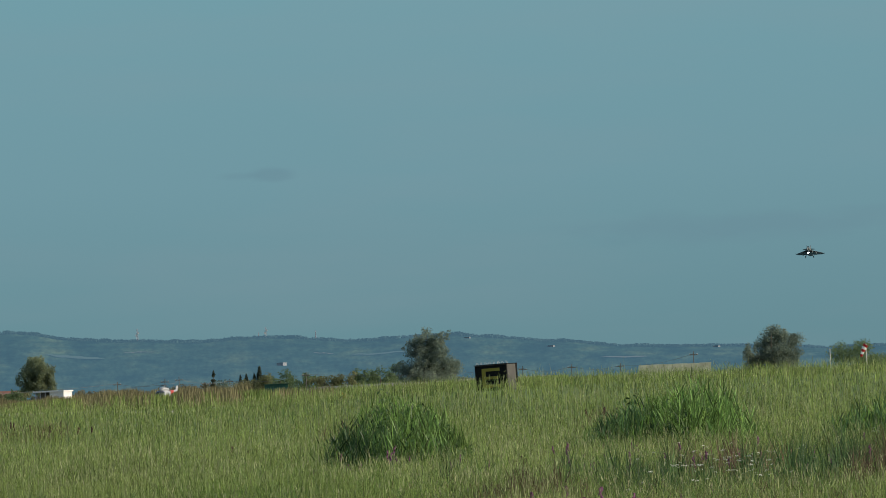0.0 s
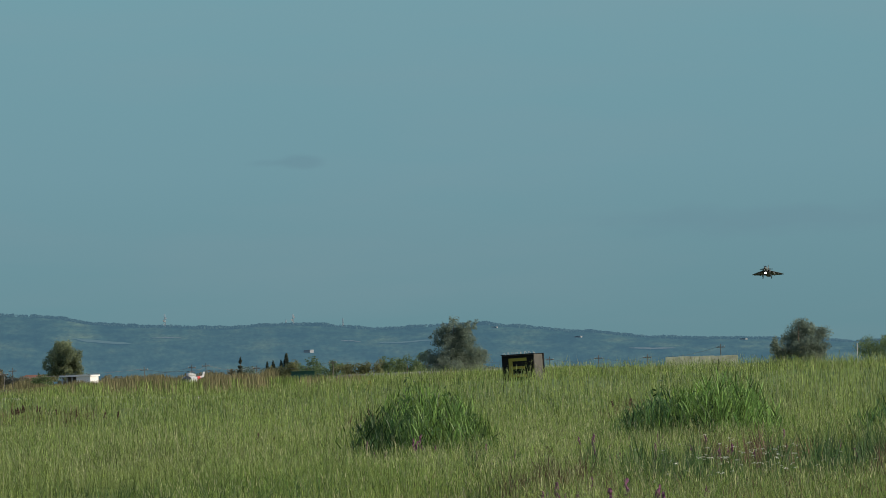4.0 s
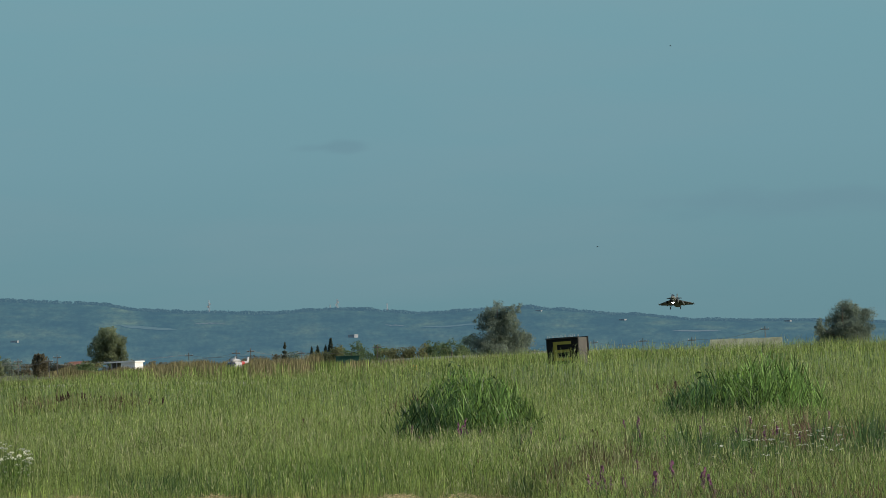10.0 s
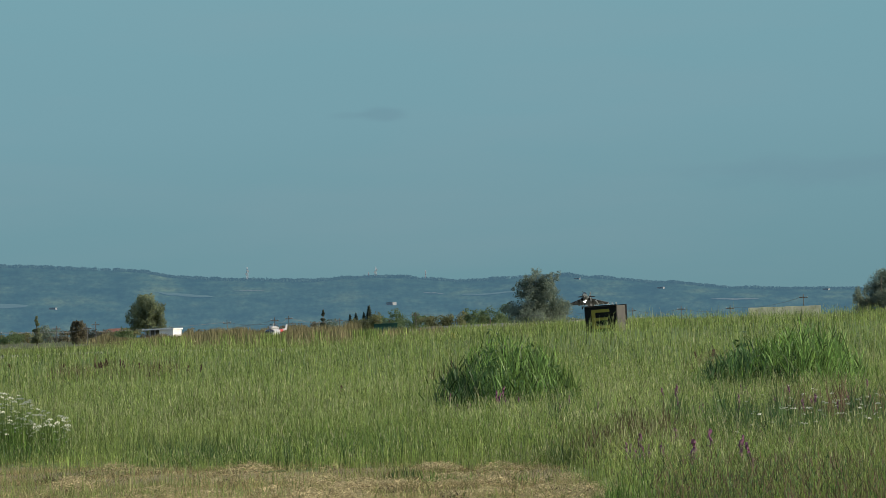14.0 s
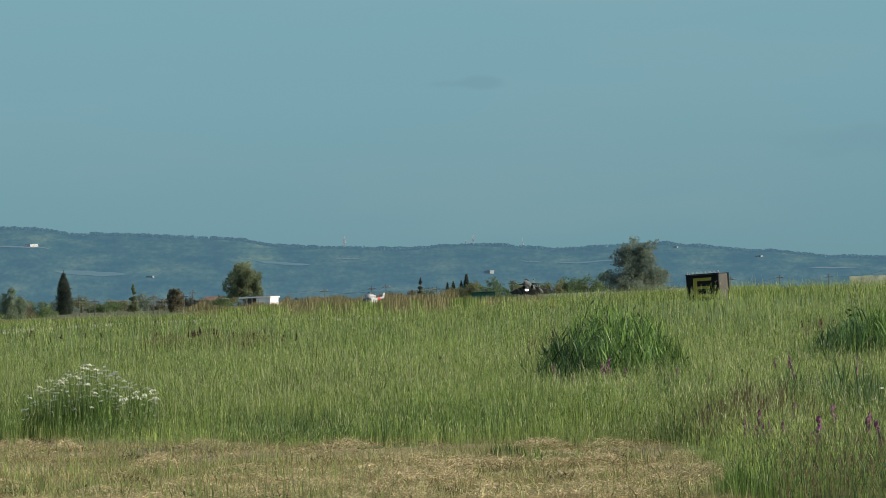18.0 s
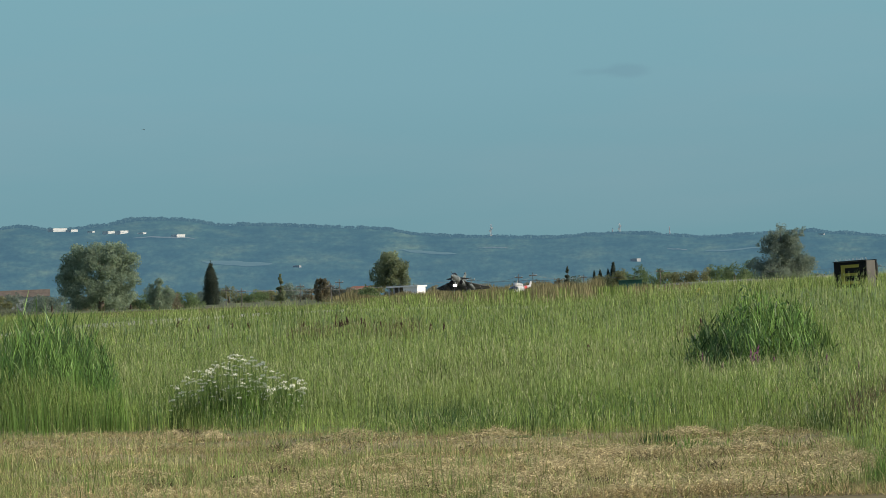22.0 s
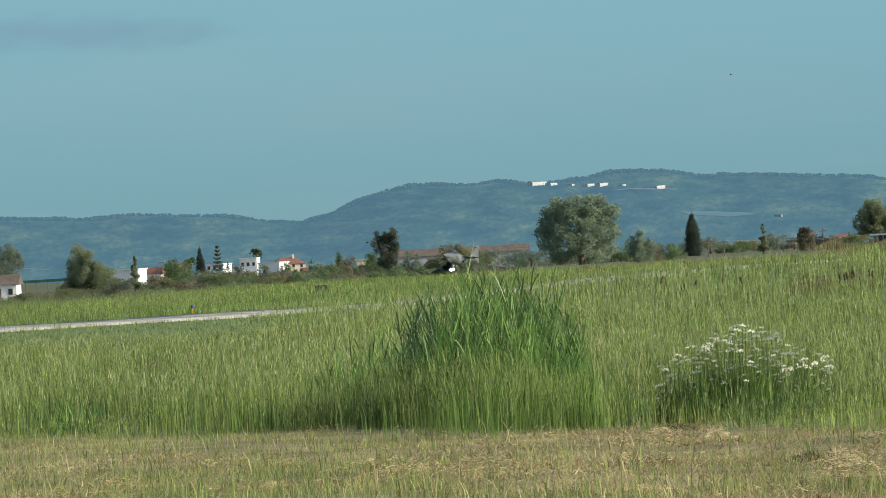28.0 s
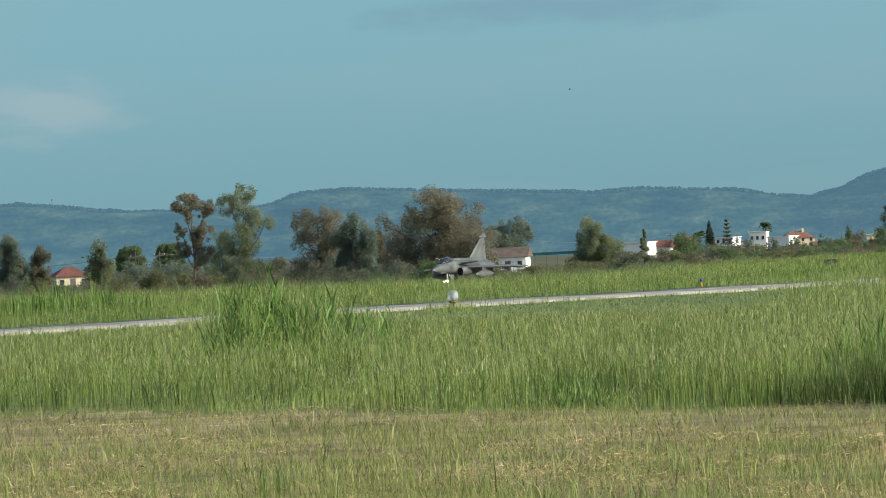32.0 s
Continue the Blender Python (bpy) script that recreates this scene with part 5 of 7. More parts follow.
    for k, (az, d, wd) in enumerate(((-2.80, 285, 2.6), (-3.05, 300, 2.4), (-2.62, 300, 1.6), (-0.62, 232, 1.8), (1.25, 250, 2.0), (-3.3, 290, 1.4))):
        clump("weed_clump", az, d, wd, 7.0, 0.98, 420, M_BROWN_HEAD, 160 + k, "patch of brown dock weeds above the grass", 0.024, 0.4)
    for k, (az, d, wd, hh, n) in enumerate(((-10.72, 66, 0.40, 0.62, 60), (-10.55, 69, 0.25, 0.40, 40), (-11.15, 64, 0.35, 0.45, 40), (-9.15, 65, 0.6, 0.34, 60), (-8.2, 66, 0.5, 0.32, 50), (-6.6, 67, 0.6, 0.36, 60), (-5.4, 66, 0.5, 0.40, 50), (-4.4, 70, 0.6, 0.34, 50), (-0.35, 82, 0.5, 0.36, 60))):
        clump("grass_tuft", az, d, wd, 0.8, hh, n, M_LUSH if k % 3 == 0 else M_PALE, 500 + k, "tuft of long fresh green grass blades", 0.011, 0.4)
    # long fresh blades close to the camera
    rng = np.random.default_rng(37)
    for k in range(54):
        az = -12.8 + 12.5 * (k + rng.random()) / 54
        clump("grass_tuft", az, 54 + 20 * rng.random(), 0.25 + 0.5 * rng.random(), 0.8, 0.22 + 0.42 * rng.random() ** 1.6, 30, M_LUSH if k % 4 == 0 else M_GRASS, 200 + k, "tuft of long fresh green grass blades", 0.010, 0.3)
    # loose taller tufts left standing by the mower
    rng = np.random.default_rng(31)
    for k in range(60):
        az = -13 + 16.5 * rng.random()
        clump("grass_tuft", az, 63 + 30 * rng.random() ** 1.5, 0.25 + 0.3 * rng.random(), 0.5, 0.18 + 0.32 * rng.random() ** 2, 26, M_GRASS if k % 3 else M_DRY, 100 + k, "loose tuft of tall grass on the mown strip" if k % 3 else "loose tuft of dry straw on the mown strip", 0.010)


build_clumps()


def leafy(az, d, width, depth, height, stems, per, seed, material, label, lean=0.0):
    """Leafy weed stems of uneven height, each clothed in sprays of narrow leaves."""
    rng = np.random.default_rng(seed)
    cx, cy, k = spot(az, d)
    width, depth, height = width * k, depth * k, height * k
    blobs = []
    for _ in range(stems):
        u = rng.random(2) * 2 - 1
        q = min(1.0, float(np.hypot(u[0], u[1])))
        x, y = cx + u[0] * width / 2, cy + u[1] * depth / 2
        h = height * (1 - 0.5 * q * q) * (0.6 + 0.4 * rng.random()) * (1 + lean * u[0])
        z = float(land(x, y))
        for k in range(5):
            f = 0.25 + 0.18 * k
            r = (0.20 - 0.03 * k) * (0.7 + 0.6 * rng.random())
            blobs.append((x + 0.05 * rng.normal() + 0.10 * f * h, y, z + f * h, r, r, 0.13 * h))
    v, q = leaf_cloud(rng, blobs, 0.050 * d / 140, stems * per, 0.28)
    ob = mesh_object("weed_leaves", v, q, material)
    tagged(ob, label, "weeds", kind="stuff")


leafy(-0.20, 151, 2.7, 4.0, 1.85, 34, 85, 601, M_DEEP, "leafy dark green weeds in the meadow tussock", -0.2)
leafy(1.72, 171, 3.8, 5.0, 1.65, 34, 75, 603, M_DEEP, "leafy dark green weeds in the meadow tussock", -0.2)


# ---- the landing jet ----
M_JET = mat("grey_aircraft_paint", (0.098, 0.116, 0.112), 0.5, 0.22, 0.9, spec=0.35, second=(0.125, 0.142, 0.136), big=0.55, bigscale=0.45)
M_JET_DARK = mat("dark_grey_panels", (0.07, 0.072, 0.075), 0.55, 0.15, 2.0)
M_TYRE = mat("rubber", (0.02, 0.02, 0.02), 0.85, 0.2, 8.0)
M_STEEL = mat("painted_steel", (0.45, 0.45, 0.44), 0.45, 0.15, 6.0, metal=0.3)
M_NOZZLE = mat("burnt_nozzle_metal", (0.10, 0.09, 0.085), 0.45, 0.3, 4.0, metal=0.8)
M_HOLE = mat("painted_intake_shade", (0.008, 0.008, 0.008), 0.9, 0.1, 2.0)
M_LAMP = glow("landing_lamp", (1.0, 0.95, 0.84), 26.0)


def glass(name, tint, rough=0.05):
    m = bpy.data.materials.new(name)
    m.use_nodes = True
    b = m.node_tree.nodes["Principled BSDF"]
    b.inputs["Base Color"].default_value = (*tint, 1)
    b.inputs["Roughness"].default_value = rough
    b.inputs["Transmission Weight"].default_value = 0.85
    b.inputs["IOR"].default_value = 1.45
    return m


M_CANOPY = glass("smoked_canopy_glass", (0.12, 0.14, 0.16))


def loft(bm, sections, n=20, power=2.4):
    """A smooth body through superellipse sections (y, half width, z, half height[, x])."""
    rings = []
    for s in sections:
        y, w, z, h = s[:4]
        x0 = s[4] if len(s) > 4 else 0.0
        ring = []
        for k in range(n):
            a = k * math.tau / n
            c, d = math.cos(a), math.sin(a)
            ring.append(bm.verts.new((x0 + w * math.copysign(abs(c) ** (2 / power), c), y, z + h * math.copysign(abs(d) ** (2 / power), d))))
        rings.append(ring)
    for q, s in zip(rings, rings[1:]):
        for k in range(n):
            bm.faces.new((q[k], s[k], s[(k + 1) % n], q[(k + 1) % n]))
    bm.faces.new(rings[0])
    bm.faces.new(rings[-1][::-1])
    bmesh.ops.recalc_face_normals(bm, faces=bm.faces)
    return bm


def panel(bm, outline, thick, axis):
    """A thin tapered aerofoil plate: outline points, thickness along the axis vector, edges sharper than the middle."""
    c = sum((Vector(p) for p in outline), Vector()) / len(outline)
    ax = Vector(axis) * thick
    edge = [bm.verts.new(Vector(p)) for p in outline]
    up = [bm.verts.new(Vector(p).lerp(c, 0.22) + ax) for p in outline]
    dn = [bm.verts.new(Vector(p).lerp(c, 0.22) - ax) for p in outline]
    n = len(outline)
    for k in range(n):
        j = (k + 1) % n
        bm.faces.new((edge[k], edge[j], up[j], up[k]))
        bm.faces.new((edge[j], edge[k], dn[k], dn[j]))
    bm.faces.new(up)
    bm.faces.new(dn[::-1])
    bmesh.ops.recalc_face_normals(bm, faces=bm.faces)
    return bm


def wheel_mesh(bm, x, y, z, r, w):
    tube(bm, [(x - w / 2, y, z), (x - w * 0.35, y, z), (x + w * 0.35, y, z), (x + w / 2, y, z)], [r * 0.82, r, r, r * 0.82], 18)
    return bm


def build_jet():
    jet = empty("fighter_jet", pose(0, 2000, 10), "grey delta-wing fighter jet landing with its gear down", "aircraft")
    body = part("fuselage", loft(bmesh.new(), [(8.25, 0.03, 1.86, 0.03), (7.9, 0.16, 1.88, 0.16), (7.3, 0.31, 1.93, 0.31), (6.4, 0.47, 2.0, 0.47), (5.4, 0.58, 2.07, 0.57), (4.2, 0.68, 2.10, 0.66), (2.8, 0.80, 2.12, 0.70), (1.2, 1.02, 2.10, 0.72), (-1.0, 1.25, 2.05, 0.74), (-3.5, 1.28, 2.02, 0.68), (-5.5, 1.10, 2.02, 0.58), (-6.6, 0.95, 2.03, 0.50)]), M_JET, jet, smooth=True)
    part("spine", loft(bmesh.new(), [(3.4, 0.10, 2.75, 0.10), (2.6, 0.30, 2.86, 0.22), (0.0, 0.42, 2.82, 0.24), (-3.0, 0.40, 2.72, 0.22), (-6.2, 0.22, 2.55, 0.14)], 14), M_JET, body, smooth=True)
    part("canopy", loft(bmesh.new(), [(6.15, 0.06, 2.46, 0.05), (5.6, 0.34, 2.62, 0.28), (4.9, 0.42, 2.76, 0.42), (4.1, 0.41, 2.80, 0.43), (3.3, 0.30, 2.76, 0.30), (2.9, 0.12, 2.74, 0.12)], 16, 2.1), M_CANOPY, jet, "smoked glass cockpit canopy", smooth=True)
    bm = bmesh.new()
    tube(bm, [(0.40 * math.cos(a), 5.45 - 0.05 * math.sin(a), 2.60 + 0.42 * math.sin(a)) for a in np.linspace(0, math.pi, 10)], [0.035] * 10, 6)
    part("canopy_frame", bm, M_JET, jet)
    bm = bmesh.new()
    tube(bm, [(0.34, 5.0, 2.58), (0.42, 5.25, 2.95), (0.47, 5.7, 3.10), (0.48, 6.2, 3.13)], [0.05, 0.05, 0.045, 0.06], 8)
    part("refuelling_probe", bm, M_JET, jet, smooth=True)
    for sx in (-1, 1):
        # wings with a dark root panel and a moving surface behind
        part("wing", panel(bmesh.new(), [(sx * 0.95, 2.3, 2.02), (sx * 5.35, -3.25, 1.90), (sx * 5.40, -4.1, 1.90), (sx * 0.95, -4.7, 2.02)], 0.14, (0, 0, 1)), M_JET, jet)
        part("elevon", panel(bmesh.new(), [(sx * 1.2, -4.72, 1.98), (sx * 5.1, -4.2, 1.88), (sx * 5.1, -4.75, 1.80), (sx * 1.2, -5.45, 1.84)], 0.05, (0, 0, 1)), M_JET, jet)
        part("wing_rail", loft(bmesh.new(), [(-1.9, 0.02, 1.9, 0.02, sx * 5.45), (-2.2, 0.07, 1.9, 0.07, sx * 5.45), (-4.9, 0.07, 1.9, 0.07, sx * 5.45), (-5.1, 0.03, 1.9, 0.03, sx * 5.45)], 8, 2), M_JET, jet)
        part("foreplane", panel(bmesh.new(), [(sx * 0.80, 3.35, 2.52), (sx * 2.35, 1.75, 2.62), (sx * 2.45, 1.35, 2.60), (sx * 0.85, 1.75, 2.40)], 0.05, (0, 0, 1)), M_JET_DARK, jet)
        # intakes
        part("intake", loft(bmesh.new(), [(3.05, 0.34, 1.62, 0.44, sx * 0.98), (2.2, 0.42, 1.66, 0.50, sx * 0.98), (0.2, 0.50, 1.75, 0.52, sx * 0.90), (-2.2, 0.42, 1.85, 0.45, sx * 0.8)], 16, 2.2), M_JET, jet, smooth=True)
        # a near-black disc paints the shade inside the duct
        part("intake_mouth", loft(bmesh.new(), [(3.10, 0.31, 1.60, 0.42, sx * 0.99), (3.0, 0.31, 1.60, 0.42, sx * 0.99)], 16, 2.2), M_HOLE, jet)
        # underwing tank with its pylon
        tank = part("drop_tank", loft(bmesh.new(), [(2.7, 0.02, 1.22, 0.02, sx * 2.55), (2.2, 0.20, 1.22, 0.20, sx * 2.55), (1.2, 0.36, 1.22, 0.36, sx * 2.55), (-0.6, 0.40, 1.22, 0.40, sx * 2.55), (-1.8, 0.32, 1.22, 0.32, sx * 2.55), (-2.9, 0.08, 1.24, 0.08, sx * 2.55)], 16, 2), M_JET, jet, "light grey underwing fuel tank", smooth=True)
        part("pylon", box(bmesh.new(), sx * 2.55 - 0.06, sx * 2.55 + 0.06, -2.0, 0.9, 1.5, 1.95), M_JET_DARK, tank)
        part("outer_pylon", box(bmesh.new(), sx * 3.9 - 0.05, sx * 3.9 + 0.05, -3.2, -1.6, 1.65, 1.9), M_JET_DARK, jet)
        # nozzles
        bm = bmesh.new()
        tube(bm, [(sx * 0.46, -6.4, 2.02), (sx * 0.46, -7.05, 2.02)], [0.47, 0.37], 16)
        part("nozzle", bm, M_NOZZLE, jet, "heat-stained engine nozzle", smooth=False)
        # main gear
        bm = bmesh.new()
        tube(bm, [(sx * 1.1, -1.1, 2.05), (sx * 1.42, -1.25, 0.42)], [0.09, 0.07], 8)
        tube(bm, [(sx * 1.0, -0.5, 1.9), (sx * 1.38, -1.2, 0.7)], [0.05, 0.05], 6)
        leg = part("main_gear_leg", bm, M_STEEL, jet)
        part("tyre", wheel_mesh(bmesh.new(), sx * 1.55, -1.25, 0.40, 0.40, 0.24), M_TYRE, leg)
        part("gear_door", box(bmesh.new(), sx * 1.68, sx * 1.71, -1.8, -0.5, 0.75, 1.55), M_JET, leg)
    # fin
    part("fin", panel(bmesh.new(), [(0, -1.5, 2.85), (0, -5.2, 5.25), (0, -6.05, 5.25), (0, -6.25, 2.6)], 0.11, (1, 0, 0)), M_JET, jet)
    part("fin_pod", loft(bmesh.new(), [(-4.5, 0.03, 5.15, 0.03), (-4.9, 0.11, 5.2, 0.16), (-6.3, 0.12, 5.2, 0.18), (-6.6, 0.04, 5.2, 0.05)], 10, 2), M_JET, jet, "pale pod near the top of the fin", smooth=True)
    part("fin_tip", panel(bmesh.new(), [(0, -5.2, 5.33), (0, -5.6, 5.62), (0, -6.1, 5.62), (0, -6.2, 5.33)], 0.06, (1, 0, 0)), M_JET, jet)
    for sx in (-1, 1):
        part("dark_flank_panel", panel(bmesh.new(), [(sx * 1.18, 1.6, 2.46), (sx * 1.30, -1.6, 2.42), (sx * 1.30, -1.6, 2.22), (sx * 1.16, 1.6, 2.22)], 0.05, (1, 0, 0)), M_JET_DARK, jet)
    # seams and dark access panels over the skin, windscreen arch, antennas
    for sx in (-1, 1):
        part("wing_seam", panel(bmesh.new(), [(sx * 1.5, -3.2, 2.155), (sx * 4.9, -3.6, 2.03), (sx * 4.9, -3.66, 2.03), (sx * 1.5, -3.28, 2.155)], 0.012, (0, 0, 1)), M_JET_DARK, jet)
        part("leading_edge", panel(bmesh.new(), [(sx * 1.0, 2.34, 2.03), (sx * 5.36, -3.18, 1.91), (sx * 5.2, -3.30, 1.91), (sx * 1.0, 2.02, 2.03)], 0.05, (0, 0, 1)), M_JET_DARK, jet, "dark leading edge strip")
        part("access_panel", panel(bmesh.new(), [(sx * 0.60, 5.0, 2.30), (sx * 0.66, 4.3, 2.30), (sx * 0.70, 4.3, 1.95), (sx * 0.64, 5.0, 1.95)], 0.03, (1, 0, 0)), M_JET_DARK, jet)
        part("wing_store", loft(bmesh.new(), [(-0.9, 0.02, 1.55, 0.02, sx * 3.9), (-1.2, 0.09, 1.55, 0.09, sx * 3.9), (-3.4, 0.09, 1.55, 0.09, sx * 3.9), (-3.6, 0.04, 1.55, 0.04, sx * 3.9)], 10, 2), M_JET, jet, smooth=True)
        part("rudder_light", panel(bmesh.new(), [(sx * 0.115, -5.5, 4.5), (sx * 0.115, -6.0, 4.5), (sx * 0.115, -6.05, 4.2), (sx * 0.115, -5.5, 4.2)], 0.01, (1, 0, 0)), M_JET_DARK, jet)
    part("fin_base", loft(bmesh.new(), [(-0.9, 0.05, 2.85, 0.08), (-2.5, 0.16, 2.9, 0.16), (-5.8, 0.18, 2.75, 0.2), (-6.8, 0.08, 2.6, 0.1)], 10, 2), M_JET, jet, smooth=True)
    part("windscreen_arch", tube(bmesh.new(), [(0.34 * math.cos(a), 4.35, 2.78 + 0.44 * math.sin(a)) for a in np.linspace(0, math.pi, 10)], [0.03] * 10, 6), M_JET_DARK, jet)
    # nose gear with its two lamps
    bm = bmesh.new()
    tube(bm, [(0, 4.3, 1.95), (0, 4.6, 0.30)], [0.08, 0.06], 8)
    tube(bm, [(0, 3.5, 1.8), (0, 4.5, 0.75)], [0.04, 0.04], 6)
    leg = part("nose_gear_leg", bm, M_STEEL, jet)
    for sx in (-1, 1):
        part("tyre", wheel_mesh(bmesh.new(), sx * 0.16, 4.6, 0.28, 0.28, 0.16), M_TYRE, leg)
        bm = bmesh.new()
        tube(bm, [(sx * 0.19, 4.54, 0.85), (sx * 0.19, 4.70, 0.85)], [0.10, 0.18], 12)
        shell = part("lamp_housing", bm, M_STEEL, leg)
        bm = bmesh.new()
        tube(bm, [(sx * 0.19, 4.702, 0.85), (sx * 0.19, 4.712, 0.85)], [0.165, 0.16], 14)
        part("lamp", bm, M_LAMP, jet, "lit white landing lamp")
    part("nose_gear_door", box(bmesh.new(), -0.33, -0.30, 3.4, 4.3, 1.05, 1.6), M_JET, leg)
    # the body rides high on its legs
    for o in jet.children:
        if o.name.split(".")[0] not in ("main_gear_leg", "nose_gear_leg", "lamp"):
            for q in (o, *o.children):
                q.data.transform(Matrix.Translation((0, 0, 0.28)))
    return jet


fighter = build_jet()


# ---- runway under the landing roll ----
def build_runway():
    rows = []
    pts = [(t, x, y, z - 1.25 * math.sin(radians(p))) for t, x, y, z, p, h in JET if t >= 16.4]
    pts = [(0, 2 * pts[0][1] - pts[8][1], 2 * pts[0][2] - pts[8][2], pts[0][3])] + pts
    lx, ly = pts[-1][1] - pts[-5][1], pts[-1][2] - pts[-5][2]
    pts.append((33, pts[-1][1] + 3 * lx, pts[-1][2] + 3 * ly, pts[-1][3]))
    for i, (t, x, y, z) in enumerate(pts):
        a, b = pts[max(i - 3, 0)], pts[min(i + 3, len(pts) - 1)]
        d = Vector((b[1] - a[1], b[2] - a[2], 0)).normalized()
        s = Vector((-d.y, d.x, 0))
        for k, off in enumerate((-16, -15, 15, 16)):
            zz = z if 0 < k < 3 else z - 0.9
            rows.append((x + s.x * off, y + s.y * off, zz))
    n = 4
    q = [(i * n + j, i * n + j + 1, (i + 1) * n + j + 1, (i + 1) * n + j) for i in range(len(pts) - 1) for j in range(n - 1)]
    ob = mesh_object("runway", rows, q, M_ASPHALT)
    ob.data.materials.append(M_SOIL)
    ob.data.polygons.foreach_set("material_index", np.array([1, 0, 1] * (len(pts) - 1), np.int32))
    tagged(ob, "grey asphalt runway on a low grassy bank", "runway", kind="structure")


build_runway()


def build_verge():
    """Rank dry grass along the runway, in front of the landing roll."""
    rng = np.random.default_rng(61)
    roll = sorted((math.degrees(math.atan2(x, y)), (z + 4.7 * math.sin(radians(p)) + 0.85 - EYE) / math.hypot(x, y)) for t, x, y, z, p, h in JET if t >= 16.9)
    az = -9.7 + 10.9 * rng.random(58000)
    r = 620 + 330 * rng.random(len(az)) - 90 * ss(-6.6, -7.4, az)
    x, y = r * np.sin(np.radians(az)), r * np.cos(np.radians(az))
    g = land(x, y)
    top = EYE + r * (np.interp(az, [a for a, e in roll], [e for a, e in roll]) - (7.0 + 3 * ss(-7.3, -8.2, az)) / 14400)
    high = np.clip(top - g, 0.12, 1.5) * (1 - 0.35 * rng.random(len(az)) ** 2)
    dry = np.sin(az * 5 + 1) * np.sin(az * 13 + r * 0.01) + rng.normal(size=len(az)) * 0.5 - 1.1 * ss(-1.2, 0.2, az) - 0.9 * ss(-6.6, -7.4, az)
    for sel, m, nm, lb in ((dry > -0.1, M_VERGE, "verge_grass", "rank brown grass along the runway"), (dry <= -0.1, M_GRASS, "verge_grass", "rank green grass along the runway")):
        n = int(sel.sum())
        ob = bits(rng, x[sel], y[sel], g[sel] - 0.03, high[sel] * 1.04, 0.10 + 0.10 * rng.random(n), 74, 90, m, nm)
        tagged(ob, lb, "grass", kind="stuff")


def build_far_grass():
    """Lush grass between the taxiway and the brush, and the fringe that hangs over the concrete's near edge."""
    rng = np.random.default_rng(64)
    n = 90000
    az = -13.1 + 8.2 * rng.random(n)
    r = 240 * np.exp(1.15 * rng.random(n))
    x, y = r * np.sin(np.radians(az)), r * np.cos(np.radians(az))
    keep = (x < taxi_edge(y) - 0.2) | (y > 480)
    x, y, r = x[keep], y[keep], r[keep]
    n = len(x)
    patch = np.sin(x * 0.35 + 2 * np.sin(y * 0.03)) * np.sin(y * 0.045 + 0.2 * x) + 0.6 * rng.normal(size=n)
    high = (0.30 + 0.24 * rng.random(n)) * (0.9 + 0.25 * np.sin(x * 0.5) * np.sin(y * 0.06))
    for sel, m, lb in ((patch > 0.45, M_LUSH, "lush dark green grass beyond the taxiway"), ((patch <= 0.45) & (patch > -0.75), M_GRASS, "tall green grass beyond the taxiway"), (patch <= -0.75, M_PALE, "pale sunlit grass beyond the taxiway")):
        c = int(sel.sum())
        ob = bits(rng, x[sel], y[sel], land(x[sel], y[sel]) - 0.02, high[sel], r[sel] / 14400 * (0.8 + 0.7 * rng.random(c)), 60, 90, m, "far_grass")
        tagged(ob, lb, "grass", kind="stuff")
    n = 5000
    y = 125 + 340 * rng.random(n)
    x = taxi_edge(y) + 6.2 + 2.2 * rng.random(n)
    high = (0.10 + 0.34 * rng.random(n) ** 1.6) * (0.6 + 0.5 * np.sin(y * 0.21) * np.sin(y * 0.083 + 1))
    ob = blades(rng, x, y, land(x, y) - 0.02, high, 0.010 + 0.012 * rng.random(n), 0.3, M_GRASS, "edge_grass")
    tagged(ob, "uneven grass fringe along the edge of the taxiway", "grass", kind="stuff")


def build_dry_scrub():
    """The belt of tall dry brown scrub behind the runway."""
    rng = np.random.default_rng(62)
    n = 9000
    az = -3.25 + 2.0 * rng.random(n)
    r = 1960 + 200 * rng.random(n)
    x, y = r * np.sin(np.radians(az)), r * np.cos(np.radians(az))
    g = land(x, y)
    lift = -3 - 9 * ss(-2.8, -2.9, az) + 5 * np.sin(az * 9 + 1) * np.sin(az * 23) - 9 * ss(-2.95, -2.85, az) * ss(-2.45, -2.55, az)
    high = np.clip(EYE + (lift / 14400 + slope(az)) * r - g, 0.8, 4.5) * (1 - 0.5 * rng.random(n) ** 1.6)
    ob = bits(rng, x, y, g - 0.05, high, 0.22 + 0.22 * rng.random(n), 70, 90, M_VERGE, "dry_scrub")
    tagged(ob, "belt of tall dry brown scrub behind the runway", "scrub", kind="stuff")


